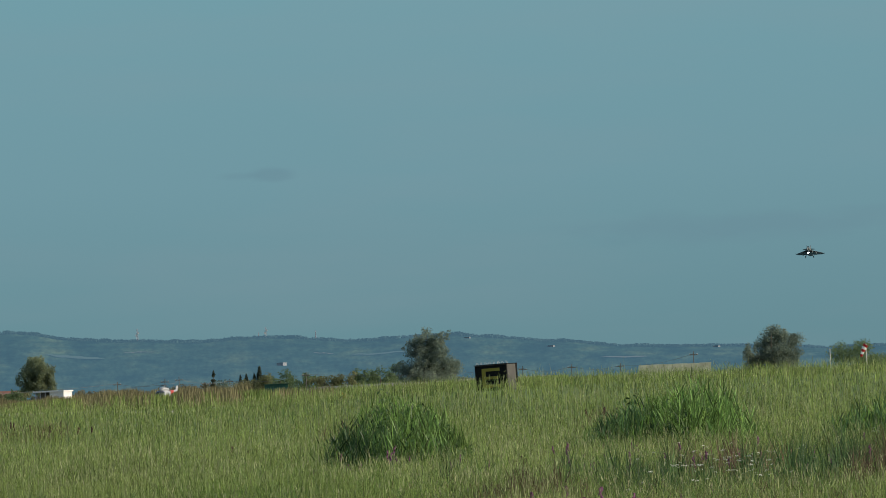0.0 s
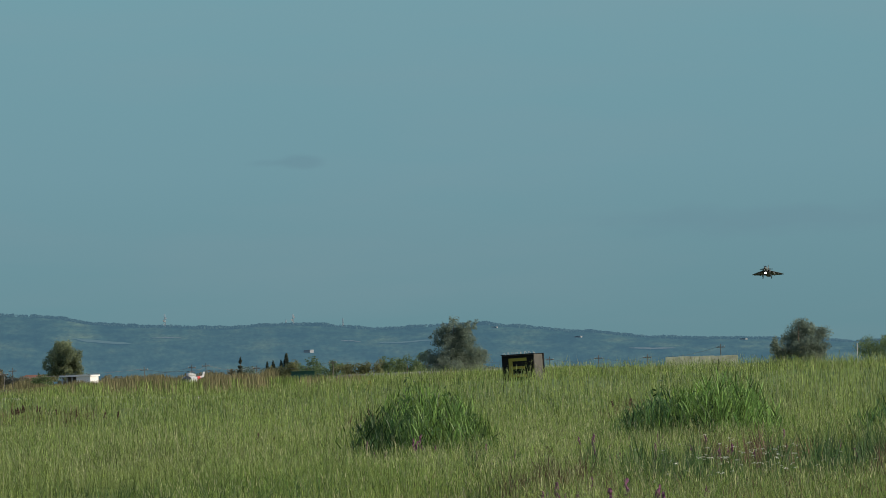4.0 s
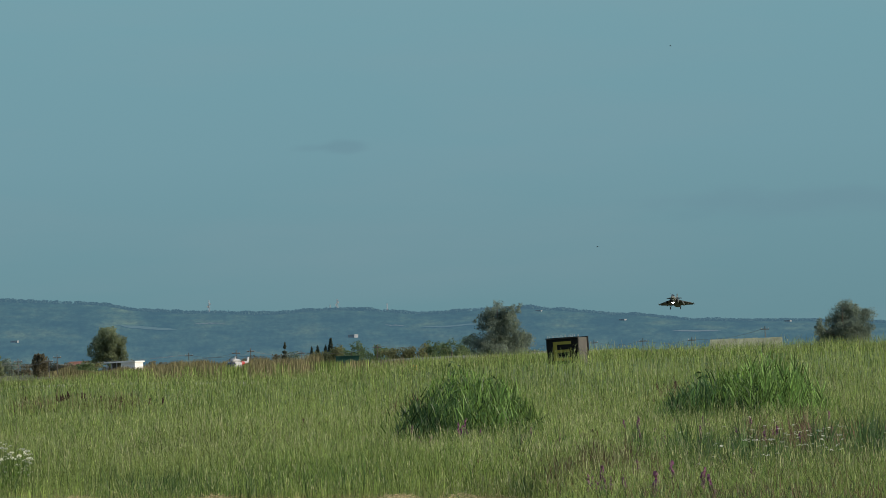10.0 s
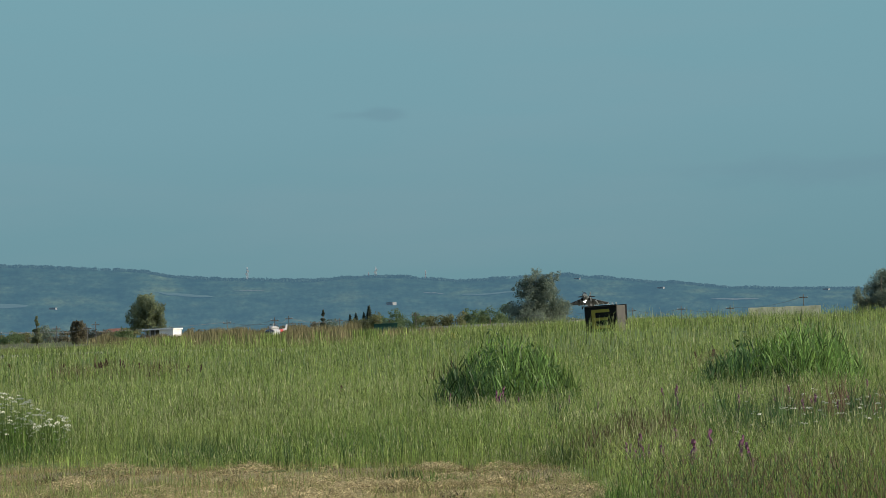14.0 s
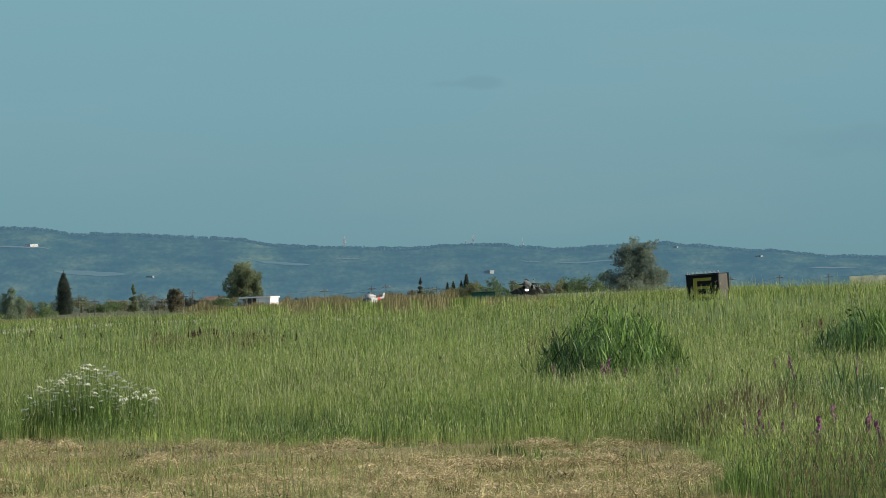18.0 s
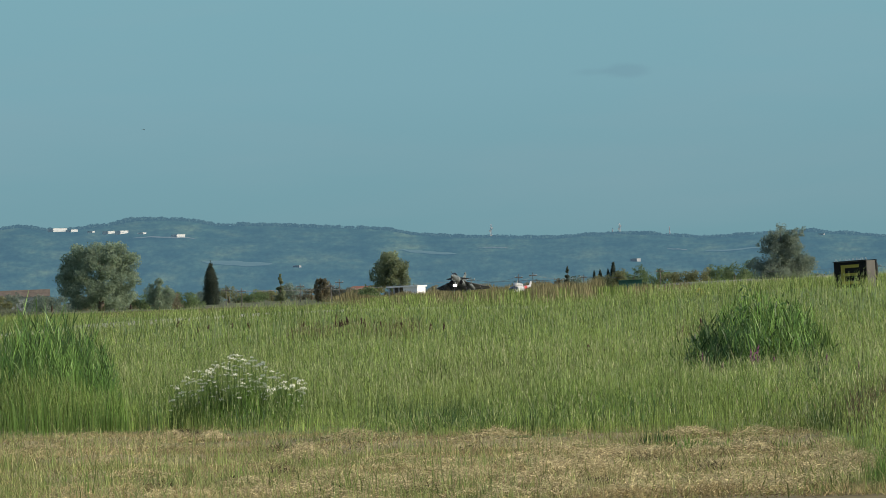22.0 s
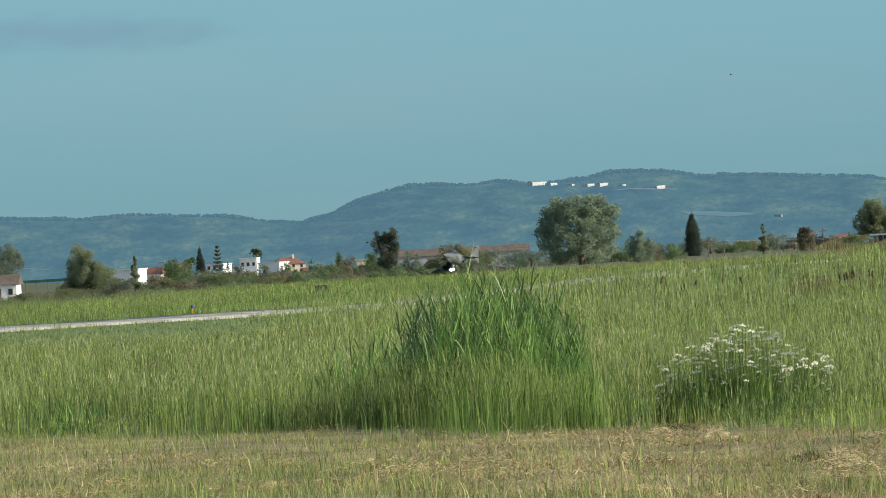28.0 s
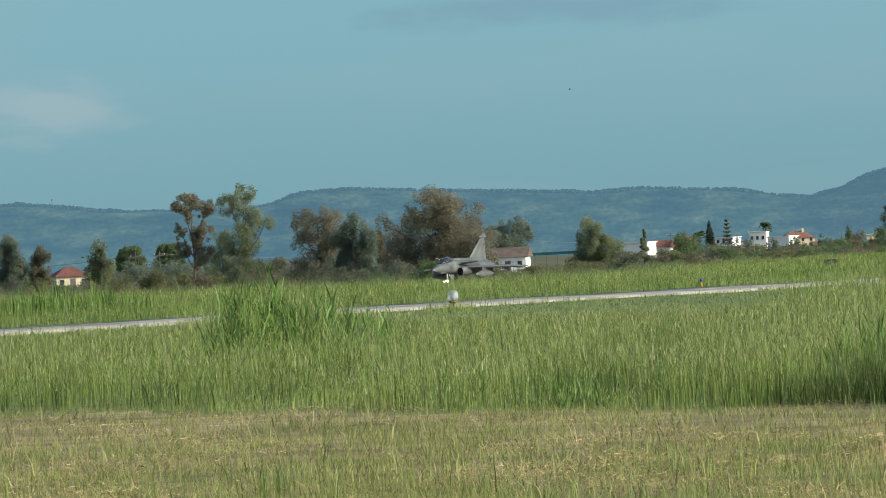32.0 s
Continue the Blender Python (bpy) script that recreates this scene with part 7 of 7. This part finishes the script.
def build_poles():
    rows = [(-3.14, 2000, 3.9), (-3.20, 1800, 3.0), (-3.42, 2000, 3.2), (-3.95, 1900, 3.0), (-3.84, 1900, 2.6), (-2.2, 2000, 3.2), (-1.86, 2000, 3.4), (-1.76, 2100, 3.8), (-1.40, 2200, 2.8), (-0.85, 2000, 3.6), (0.70, 2000, 2.8), (1.05, 2000, 2.8), (1.4, 2000, 2.6), (1.93, 1900, 4.6), (2.45, 2200, 3.0)]
    last = None
    for az, d, top in rows:
        p = pole(az, d, top, r=0.12)
        if last is not None and (p - last).length < 260:
            cable(last, p)
        last = p
    last = None
    for az, d, top in ((-13.6, 1420, 3.1), (-11.57, 1400, 2.9), (-11.40, 1420, 3.0), (-9.35, 1500, 3.2), (-8.95, 1600, 3.6), (-7.8, 2300, 3.4)):
        p = pole(az, d, top, r=0.10)
        if last is not None:
            cable(last, p, 1.6)
        last = p
    for az, d, top in ((-7.74, 2250, 3.6), (-7.42, 2300, 3.2), (-7.13, 2250, 2.8), (-6.92, 2300, 4.4), (-6.53, 2000, 3.3), (-6.46, 2000, 3.5), (-6.60, 2000, 2.2)):
        pole(az, d, top, "slim dark street pole in the village", False, 0.07, M_POLE)
    pole(2.99, 1100, 3.1, "slim pale post on the crest", False, 0.07, M_FRAME)
    # wind sock on its mast
    x, y, k = spot(3.12, 1000)
    z = float(land(x, y)) - 0.05
    ob = empty("windsock", pose(x, y, z, 0, 0, -3), "limp red and white striped windsock on a thin mast", "windsock")
    bm = bmesh.new()
    tube(bm, [(0, 0, 0), (0, 0, 2.5 - z)], [0.07, 0.05], 7)
    part("mast", bm, M_FRAME, ob)
    red = mat("red_cloth", (0.45, 0.03, 0.03), 0.8, 0.15, 2.0)
    path = [(0.0, 2.4), (-0.14, 2.22), (-0.24, 2.0), (-0.33, 1.78), (-0.41, 1.56), (-0.47, 1.34)]
    for i, (a, b) in enumerate(zip(path, path[1:])):
        bm = bmesh.new()
        tube(bm, [(a[0], -0.1, a[1] - z), (b[0], -0.1, b[1] - z)], [0.24 - 0.028 * i, 0.21 - 0.028 * i], 10)
        part("stripe", bm, M_WHITE if i % 2 else red, ob, "white cloth band" if i % 2 else "red cloth band")


build_poles()


# ---- airfield furniture ----
def build_sign():
    x, y, k = spot(0.482, 410)
    z = float(land(x, y))
    top = 2.50 - 0.50
    h = top - z
    black = mat("black_sign_face", (0.010, 0.010, 0.010), 0.8, 0.3, 3.0, spec=0.1)
    shell = mat("grey_sign_housing", (0.075, 0.07, 0.06), 0.6, 0.15, 3.0)
    yellow = mat("yellow_sign_legend", (0.27, 0.225, 0.03), 0.6, 0.1, 3.0)
    ob = empty("taxiway_sign", pose(x, y, z - 0.02, 0, -2, -28), "black taxiway sign with a yellow letter E in tall grass", "sign")
    z0 = h - 1.12
    body = part("housing", box(bmesh.new(), -0.80, 0.80, 0.0, 0.85, z0, h, 0.015), shell, ob)
    part("front_face", box(bmesh.new(), -0.78, 0.78, -0.03, 0.0, z0 + 0.02, h - 0.02), black, ob)
    part("rim", box(bmesh.new(), -0.82, 0.82, -0.05, 0.05, h, h + 0.035), black, body)
    part("rim", box(bmesh.new(), -0.82, 0.82, 0.80, 0.92, z0, h + 0.035), black, body)
    for sx in (-0.6, 0.6):
        bm = bmesh.new()
        tube(bm, [(sx, 0.4, 0), (sx, 0.4, z0 + 0.02)], [0.05, 0.05], 8)
        part("post", bm, shell, ob)
    bm = bmesh.new()
    for x0, x1, a, b in ((-0.44, -0.26, 0.14, 0.98), (-0.26, 0.44, 0.85, 0.98), (-0.26, 0.34, 0.50, 0.62), (-0.26, 0.44, 0.14, 0.27)):
        box(bm, x0, x1, -0.045, -0.03, z0 + a, z0 + b)
    part("letter", bm, yellow, ob, "yellow capital letter E")
    for i in range(16):
        bm = bmesh.new()
        xx = -0.78 + i * 0.104
        tube(bm, [(xx, 0.1 + 0.05 * (i % 3), h + 0.03), (xx + 0.03 * (-1) ** i, 0.1, h + 0.14)], [0.012, 0.006], 4)
        part("bird_spike", bm, M_FRAME, ob)


build_sign()


def build_lights():
    clear = glass("clear_lamp_glass", (0.85, 0.87, 0.84), 0.35)
    orange = mat("orange_lamp_base", (0.24, 0.14, 0.07), 0.6, 0.15, 6.0)
    yellow = mat("yellow_lamp_base", (0.60, 0.34, 0.02), 0.6, 0.15, 6.0)
    blue = mat("blue_lamp_glass", (0.01, 0.05, 0.50), 0.2, 0.1, 4.0, spec=0.8)
    x, y = polar(-9.352, 247)
    z = float(land(x, y))
    ob = empty("edge_light", pose(x, y, z - 0.01), "clear glass dome edge light on an orange stem", "airfield light")
    bm = bmesh.new()
    tube(bm, [(0, 0, 0), (0, 0, 0.26)], [0.05, 0.05], 10)
    part("stem", bm, orange, ob)
    bm = bmesh.new()
    tube(bm, [(0, 0, 0.25), (0, 0, 0.30), (0, 0, 0.34)], [0.09, 0.15, 0.14], 16)
    part("base_ring", bm, orange, ob)
    bm = bmesh.new()
    tube(bm, [(0, 0, 0.34), (0, 0, 0.52), (0, 0, 0.60), (0, 0, 0.645), (0, 0, 0.66)], [0.16, 0.165, 0.14, 0.09, 0.02], 18)
    part("glass_dome", bm, clear, ob, "clear ribbed glass dome", smooth=True)
    bm = bmesh.new()
    tube(bm, [(0, 0, 0.34), (0, 0, 0.46), (0, 0, 0.50)], [0.05, 0.06, 0.02], 10)
    part("bulb", bm, M_FRAME, ob)
    for az, d in ((-7.60, 312),):
        x, y = polar(az, d)
        z = float(land(x, y))
        ob = empty("taxiway_light", pose(x, y, z + 0.05), "blue glass taxiway light on a yellow stem", "airfield light")
        bm = bmesh.new()
        tube(bm, [(0, 0, 0), (0, 0, 0.18), (0, 0, 0.20)], [0.035, 0.035, 0.055], 12)
        part("stem", bm, yellow, ob)
        bm = bmesh.new()
        tube(bm, [(0, 0, 0.20), (0, 0, 0.29), (0, 0, 0.32), (0, 0, 0.335)], [0.052, 0.055, 0.04, 0.015], 14)
        part("glass_dome", bm, blue, ob, "deep blue glass dome", smooth=True)
    # yellow marker on the far verge, dark cabinet in the grass
    x, y, k = spot(-0.566, 700)
    z = float(land(x, y))
    ob = empty("marker_post", pose(x, y, z - 0.02), "yellow marker cap on a short post", "marker")
    bm = bmesh.new()
    tube(bm, [(0, 0, 0), (0, 0, 0.2 - z)], [0.05, 0.05], 8)
    part("post", bm, M_FRAME, ob)
    bm = bmesh.new()
    tube(bm, [(0, 0, 0.18 - z), (0, 0, 0.48 - z), (0, 0, 0.56 - z)], [0.2, 0.17, 0.05], 12)
    part("cap", bm, yellow, ob, "bright yellow cap")
    # a lit lamp on the far verge
    x, y, k = spot(2.128, 950)
    z = float(land(x, y))
    ob = empty("runway_light", pose(x, y, z - 0.02), "small lit white runway light on a stem", "airfield light")
    top = EYE - 23.8 / 14400 * 950 - z
    bm = bmesh.new()
    tube(bm, [(0, 0, 0), (0, 0, top)], [0.05, 0.05], 8)
    part("stem", bm, yellow, ob)
    bm = bmesh.new()
    tube(bm, [(0, 0, top), (0, 0, top + 0.10), (0, 0, top + 0.14)], [0.07, 0.07, 0.03], 12)
    part("lamp", bm, glow("runway_lamp", (1.0, 0.93, 0.8), 3.0), ob, "lit white lamp")
    x, y = polar(-6.686, 470)
    z = float(land(x, y))
    ob = empty("cable_cabinet", pose(x, y, z - 0.02, 0, 0, 7), "dark metal box standing in the grass", "cabinet")
    part("body", box(bmesh.new(), -0.36, 0.36, 0, 0.4, 0, 0.38, 0.03), M_JET_DARK, ob)
    part("lid", box(bmesh.new(), -0.40, 0.40, -0.04, 0.44, 0.38, 0.43, 0.01), M_JET_DARK, ob)


build_lights()


def build_helicopter():
    white = mat("white_aircraft_paint", (0.40, 0.40, 0.39), 0.4, 0.05, 2.0, spec=0.5)
    red = mat("red_aircraft_paint", (0.48, 0.05, 0.03), 0.4, 0.08, 2.0, spec=0.5)
    x, y = polar(-1.87, 1765)
    z = float(land(x, y))
    ob = empty("helicopter", pose(x, y, z - 0.02, 0, 0, 160), "parked white helicopter with red tail stripe", "helicopter")
    body = part("cabin", loft(bmesh.new(), [(2.6, 0.05, 1.15, 0.05), (2.2, 0.45, 1.2, 0.40), (1.3, 0.72, 1.45, 0.72), (0.0, 0.78, 1.55, 0.80), (-1.2, 0.62, 1.65, 0.62), (-2.2, 0.28, 1.8, 0.30)], 16, 2.5), white, ob, smooth=True)
    part("windscreen", loft(bmesh.new(), [(2.28, 0.30, 1.5, 0.10), (1.9, 0.56, 1.66, 0.36), (1.25, 0.70, 1.85, 0.38)], 14, 2.4), M_PANE, body, smooth=True)
    part("engine_cowl", loft(bmesh.new(), [(1.0, 0.25, 2.35, 0.15), (0.4, 0.48, 2.45, 0.28), (-1.4, 0.42, 2.35, 0.26), (-1.9, 0.15, 2.25, 0.12)], 12), white, ob, smooth=True)
    boom = part("tail_boom", loft(bmesh.new(), [(-1.9, 0.28, 1.9, 0.28), (-5.2, 0.13, 2.15, 0.14)], 12, 2), white, ob, smooth=True)
    part("tail_fin", panel(bmesh.new(), [(0, -4.7, 2.1), (0, -5.3, 2.85), (0, -5.8, 2.85), (0, -5.5, 2.0)], 0.07, (1, 0, 0)), white, boom)
    part("stripe", loft(bmesh.new(), [(-2.4, 0.275, 1.93, 0.275), (-3.6, 0.225, 2.02, 0.225)], 12, 2), red, boom)
    bm = bmesh.new()
    tube(bm, [(0, -0.3, 2.6), (0, -0.3, 3.05)], [0.09, 0.07], 8)
    hub = part("rotor_mast", bm, M_STEEL, ob)
    for k in range(4):
        a = k * math.pi / 2 + 0.5
        c, s = math.cos(a), math.sin(a)
        part("rotor_blade", panel(bmesh.new(), [(c * 0.2 - s * 0.12, -0.3 + s * 0.2 + c * 0.12, 3.02), (c * 5 - s * 0.14, -0.3 + s * 5 + c * 0.14, 2.86), (c * 5 + s * 0.14, -0.3 + s * 5 - c * 0.14, 2.86), (c * 0.2 + s * 0.12, -0.3 + s * 0.2 - c * 0.12, 3.02)], 0.02, (0, 0, 1)), M_JET_DARK, hub)
    for sx in (-1, 1):
        bm = bmesh.new()
        tube(bm, [(sx * 1.0, 2.0, 0.22), (sx * 1.0, 1.7, 0.06), (sx * 1.0, -1.3, 0.06)], [0.06] * 3, 8)
        tube(bm, [(sx * 1.0, 1.0, 0.06), (sx * 0.55, 1.0, 0.9)], [0.05] * 2, 6)
        tube(bm, [(sx * 1.0, -0.7, 0.06), (sx * 0.5, -0.7, 1.0)], [0.05] * 2, 6)
        part("skid", bm, M_STEEL, ob)
    for o in ob.children_recursive:
        o.data.transform(Matrix.Scale(1.5, 4))


build_helicopter()


# ---- flowers and weeds ----
M_PETAL = mat("white_petals", (0.74, 0.74, 0.62), 0.8, 0.08, 6.0, island=0.15, translucent=0.4)
M_PURPLE = mat("purple_blossom", (0.20, 0.075, 0.14), 0.85, 0.25, 6.0, island=0.4)
M_STALK = mat("green_stalks", (0.09, 0.14, 0.03), 0.7, 0.25, 3.0, island=0.2)
M_DARKWEED = mat("dark_dock_seed", (0.075, 0.040, 0.028), 0.9, 0.3, 4.0, island=0.4)


def umbel_mesh(seed, r):
    rng = np.random.default_rng(seed)
    n = 26
    q = np.sqrt(rng.random(n)) * r
    a = rng.random(n) * math.tau
    p = np.stack([np.cos(a) * q, np.sin(a) * q, -0.2 * q ** 2 / r + rng.normal(size=n) * 0.004], 1)
    s = r * 0.15
    v, f = [], []
    for c in p:
        k = len(v)
        v += [(c[0] - s, c[1], c[2]), (c[0], c[1] - s, c[2] - s * 0.7), (c[0] + s, c[1], c[2]), (c[0], c[1] + s, c[2] + s * 0.6)]
        f.append((k, k + 1, k + 2, k + 3))
    me = bpy.data.meshes.new("umbel")
    me.from_pydata(v, [], f)
    me.materials.append(M_PETAL)
    return me


UMBELS = [umbel_mesh(s, 0.036 + 0.004 * s) for s in range(5)]


def stalk_mesh(name, h, r, m):
    bm = bmesh.new()
    tube(bm, [(0, 0, 0), (0.02, 0.01, h * 0.6), (0, 0, h)], [r, r * 0.8, r * 0.5], 5)
    me = bpy.data.meshes.new(name)
    bm.to_mesh(me)
    bm.free()
    me.materials.append(m)
    return me


def flower_bush(az, d, width, depth, height, heads, seed, label):
    rng = np.random.default_rng(seed)
    x, y, k = spot(az, d)
    z = float(land(x, y))
    ob = empty("wildflower_bush", pose(x, y, z), label, "wildflowers")
    g = clump("leaves", az, d, width * 1.05, depth, height * 0.92, 4200, M_LUSH, seed + 1, "", 0.010, 0.45)
    width, depth, height = width * k, depth * k, height * k
    g.data.transform(Matrix.Translation((-x, -y, -z)))
    g.parent = ob
    for key in ("category", "kind", "label"):
        if key in g:
            del g[key]
    stem = stalk_mesh("stem", 1.0, 0.006, M_STALK)
    for i in range(heads):
        u, w = rng.normal(), rng.normal()
        u, w = max(-2, min(2, u)) * width * 0.24, max(-2, min(2, w)) * depth * 0.22
        top = height * (0.40 + 0.60 * rng.random() ** 0.8) * (1 - 0.40 * (abs(u) / (width / 2)) ** 1.3)
        s = new("flower_stem", stem)
        s.parent = ob
        s.matrix_basis = Matrix.LocRotScale((u, w, 0), Euler((0, 0, rng.random() * 6)), (1, 1, top))
        h = new("umbel", UMBELS[int(rng.integers(5))])
        h.parent = ob
        h.matrix_basis = Matrix.LocRotScale((u, w, top), Euler((0.12 + 0.14 * rng.normal(), 0.14 * rng.normal(), rng.random() * 6)), Vector((1, 1, 1.5)) * (0.46 + 0.50 * rng.random()))


def build_flowers():
    flower_bush(-3.93, 105, 2.3, 1.8, 1.25, 310, 5, "bush of white umbel wildflowers in the grass")
    rng = np.random.default_rng(9)
    stem = stalk_mesh("stem", 1.0, 0.006, M_STALK)
    for i in range(150):
        az = 2.1 + 0.34 * rng.normal() if i < 120 else 3.35 + 0.25 * rng.normal()
        d = 104 + 30 * rng.random() ** 1.3 if i < 120 else 140 + 20 * rng.random()
        x, y, k = spot(az, d)
        z = float(land(x, y))
        h = 0.48 + 0.28 * rng.random()
        ob = empty("white_wildflower", pose(x, y, z - 0.02), "white umbel wildflower on a thin green stem", "flower", "white flowers in the meadow")
        s = new("stem", stem)
        s.parent = ob
        s.matrix_basis = Matrix.Diagonal((1, 1, h, 1))
        q = new("umbel", UMBELS[i % 5])
        q.parent = ob
        q.matrix_basis = Matrix.LocRotScale((0, 0, h), Euler((0.2, 0.2 * rng.normal(), i)), Vector((1, 1, 1)) * (0.45 + 0.3 * rng.random()))
    # purple spikes
    def spike_mesh(name, k, h, r, m):
        g = np.random.default_rng(k)
        bm = bmesh.new()
        tube(bm, [(0.01 * g.normal(), 0.01 * g.normal(), h * q / 9) for q in range(10)], [r * (0.35 + 0.65 * math.sin(math.pi * (q + 0.6) / 10.2)) * (0.65 + 0.6 * g.random()) for q in range(10)], 6)
        for vert in bm.verts:
            vert.co.x += r * 0.35 * g.normal()
            vert.co.y += r * 0.35 * g.normal()
        me = bpy.data.meshes.new(name)
        bm.to_mesh(me)
        bm.free()
        me.materials.append(m)
        return me

    spikes = [spike_mesh("spike", k + 60, 0.22, 0.019, M_PURPLE) for k in range(3)]
    for i in range(78):
        if i >= 70:
            az, d = ((1.08, 82), (1.50, 81), (1.43, 86), (1.22, 92), (0.72, 89), (1.75, 87), (0.95, 97), (2.0, 96))[i - 70]
        elif i < 52:
            az, d = 1.75 + 0.75 * rng.normal(), 112 + 30 * rng.random()
        elif i < 60:
            az, d = 0.75 + 0.15 * rng.normal(), 86 + 7 * rng.random()
        else:
            az, d = -0.35 + 0.35 * rng.normal(), 138 + 10 * rng.random()
        x, y, k = spot(az, d)
        z = float(land(x, y))
        h = 0.35 + 0.28 * rng.random() if i < 52 or 60 <= i < 70 else 0.40
        ob = empty("purple_wildflower", pose(x, y, z - 0.02), "purple flower spike on a green stem in grass", "flower", "purple flowers in the meadow")
        s = new("stem", stem)
        s.parent = ob
        s.matrix_basis = Matrix.Diagonal((1, 1, h, 1))
        q = new("spike", spikes[i % 3])
        q.parent = ob
        q.matrix_basis = Matrix.LocRotScale((0, 0, h), Euler((0.1 * rng.normal(), 0.1 * rng.normal(), i)), Vector((1, 1, 1)) * ((0.55 if i < 70 else 1.0) + 0.4 * rng.random()))
    # dark dock stalks standing above the grass
    docks = [spike_mesh("seed_spike", k + 90, 0.30, 0.035, M_DARKWEED) for k in range(3)]
    for i, (az, d, n) in enumerate(((-3.0, 270, 12), (-2.6, 260, 8), (-0.55, 230, 6), (-10.6, 134, 2), (-1.3, 190, 3), (0.9, 130, 3), (0.77, 124, 4), (1.3, 250, 6), (-4.2, 260, 5))):
        for j in range(n):
            a = az + 0.12 * rng.normal()
            x, y, k = spot(a, d + 6 * rng.normal())
            z = float(land(x, y))
            h = float(grass_height(np.array(x), np.array(y))) * 0.75 + 0.1 * rng.random()
            ob = empty("dock_weed", pose(x, y, z - 0.02), "dark brown dock seed stalk above the grass", "weed", "dock weeds in the meadow")
            s = new("stem", stem)
            s.parent = ob
            s.matrix_basis = Matrix.Diagonal((1.5, 1.5, h, 1))
            q = new("seed_spike", docks[(i + j) % 3])
            q.parent = ob
            q.matrix_basis = Matrix.LocRotScale((0, 0, h - 0.08), Euler((0.15 * rng.normal(), 0.15 * rng.normal(), j)), Vector((1, 1, 1)) * (0.45 + 0.35 * rng.random()))


build_flowers()


# ---- birds ----
# a lark that darts low over the near meadow: seconds, x, y, z, bank
LARK = [(0, 24.0, 75.0, 1.6, 0), (1.7, 8.9, 75.5, 1.29, -10), (1.9, 7.8, 75.5, 1.11, 25), (2.0, 7.24, 75.6, 1.02, 40), (2.1, 6.55, 75.6, 0.98, 20), (2.3, 4.87, 75.6, 0.95, -10), (2.5, 2.75, 75.7, 0.90, 0), (4.5, -17.0, 76.0, 1.5, 0), (32, -280.0, 80.0, 14.0, 0)]
BIRDS = [(-122.0, 727.0, 27.81, 326.0, 631.0, -102.1), (160.2, 623.1, 9.45, -319.8, 687.1, 82.4), (-340.6, 606.8, 16.04, 75.4, 734.8, -72.9), (349.8, 564.6, 14.70, -98.2, 660.6, 77.9), (284.7, 405.6, 2.66, -99.3, 469.6, 80.5)]
M_BIRD = mat("dark_feathers", (0.03, 0.03, 0.032), 0.8, 0.2, 6.0)


def build_birds():
    made = []
    for x, y, z, x1, y1, h in BIRDS:
        ob = empty("swallow", pose(x, y, z, 0, 0, h), "small dark swallow flying over the field", "bird", "birds over the field")
        part("body", loft(bmesh.new(), [(0.10, 0.004, 0, 0.004), (0.07, 0.018, 0, 0.018), (0.0, 0.024, 0, 0.022), (-0.08, 0.008, 0, 0.008), (-0.15, 0.014, 0, 0.002)], 10, 2), M_BIRD, ob)
        for sx in (-1, 1):
            part("wing", panel(bmesh.new(), [(sx * 0.015, 0.04, 0.0), (sx * 0.09, 0.05, 0.05), (sx * 0.19, -0.06, 0.07), (sx * 0.08, -0.01, 0.04), (sx * 0.015, -0.03, 0.0)], 0.004, (0, 0, 1)), M_BIRD, ob)
        made.append(ob)
    return made


swallows = build_birds()
M_LARK = mat("brown_feathers", (0.25, 0.185, 0.125), 0.85, 0.3, 20.0)
M_LARK_PALE = mat("pale_breast_feathers", (0.50, 0.45, 0.36), 0.85, 0.15, 20.0)


def build_lark():
    ob = empty("lark", pose(24, 75, 1.6, 0, 0, 90), "brown lark with a pale breast flying over the meadow", "bird")
    body = part("body", loft(bmesh.new(), [(0.09, 0.006, 0, 0.006), (0.065, 0.022, 0, 0.022), (0.01, 0.030, -0.004, 0.030), (-0.05, 0.016, 0, 0.016), (-0.11, 0.020, 0.004, 0.004)], 12, 2), M_LARK, ob, smooth=True)
    part("breast", loft(bmesh.new(), [(0.06, 0.014, -0.012, 0.014), (0.01, 0.024, -0.014, 0.024), (-0.04, 0.010, -0.008, 0.010)], 10, 2), M_LARK_PALE, body, "pale breast", smooth=True)
    for sx in (-1, 1):
        part("wing", panel(bmesh.new(), [(sx * 0.02, 0.045, 0.01), (sx * 0.09, 0.055, 0.035), (sx * 0.165, -0.01, 0.05), (sx * 0.10, -0.045, 0.03), (sx * 0.02, -0.035, 0.008)], 0.005, (0, 0, 1)), M_LARK, ob)
    for o in ob.children_recursive:
        o.data.transform(Matrix.Scale(0.78, 4))
    return ob


lark = build_lark()


# ---- what moves ----
def motions():
    walk(fighter, [(t, pose(x, y, z, p, 0, h)) for t, x, y, z, p, h in JET])
    walk(lark, [(t, pose(x, y, z, 0, bank, 90)) for t, x, y, z, bank in LARK])
    for ob, (x, y, z, x1, y1, h) in zip(swallows, BIRDS):
        walk(ob, [(0, pose(x, y, z, 0, 0, h)), (32, pose(x1, y1, z, 0, 0, h))])


motions()
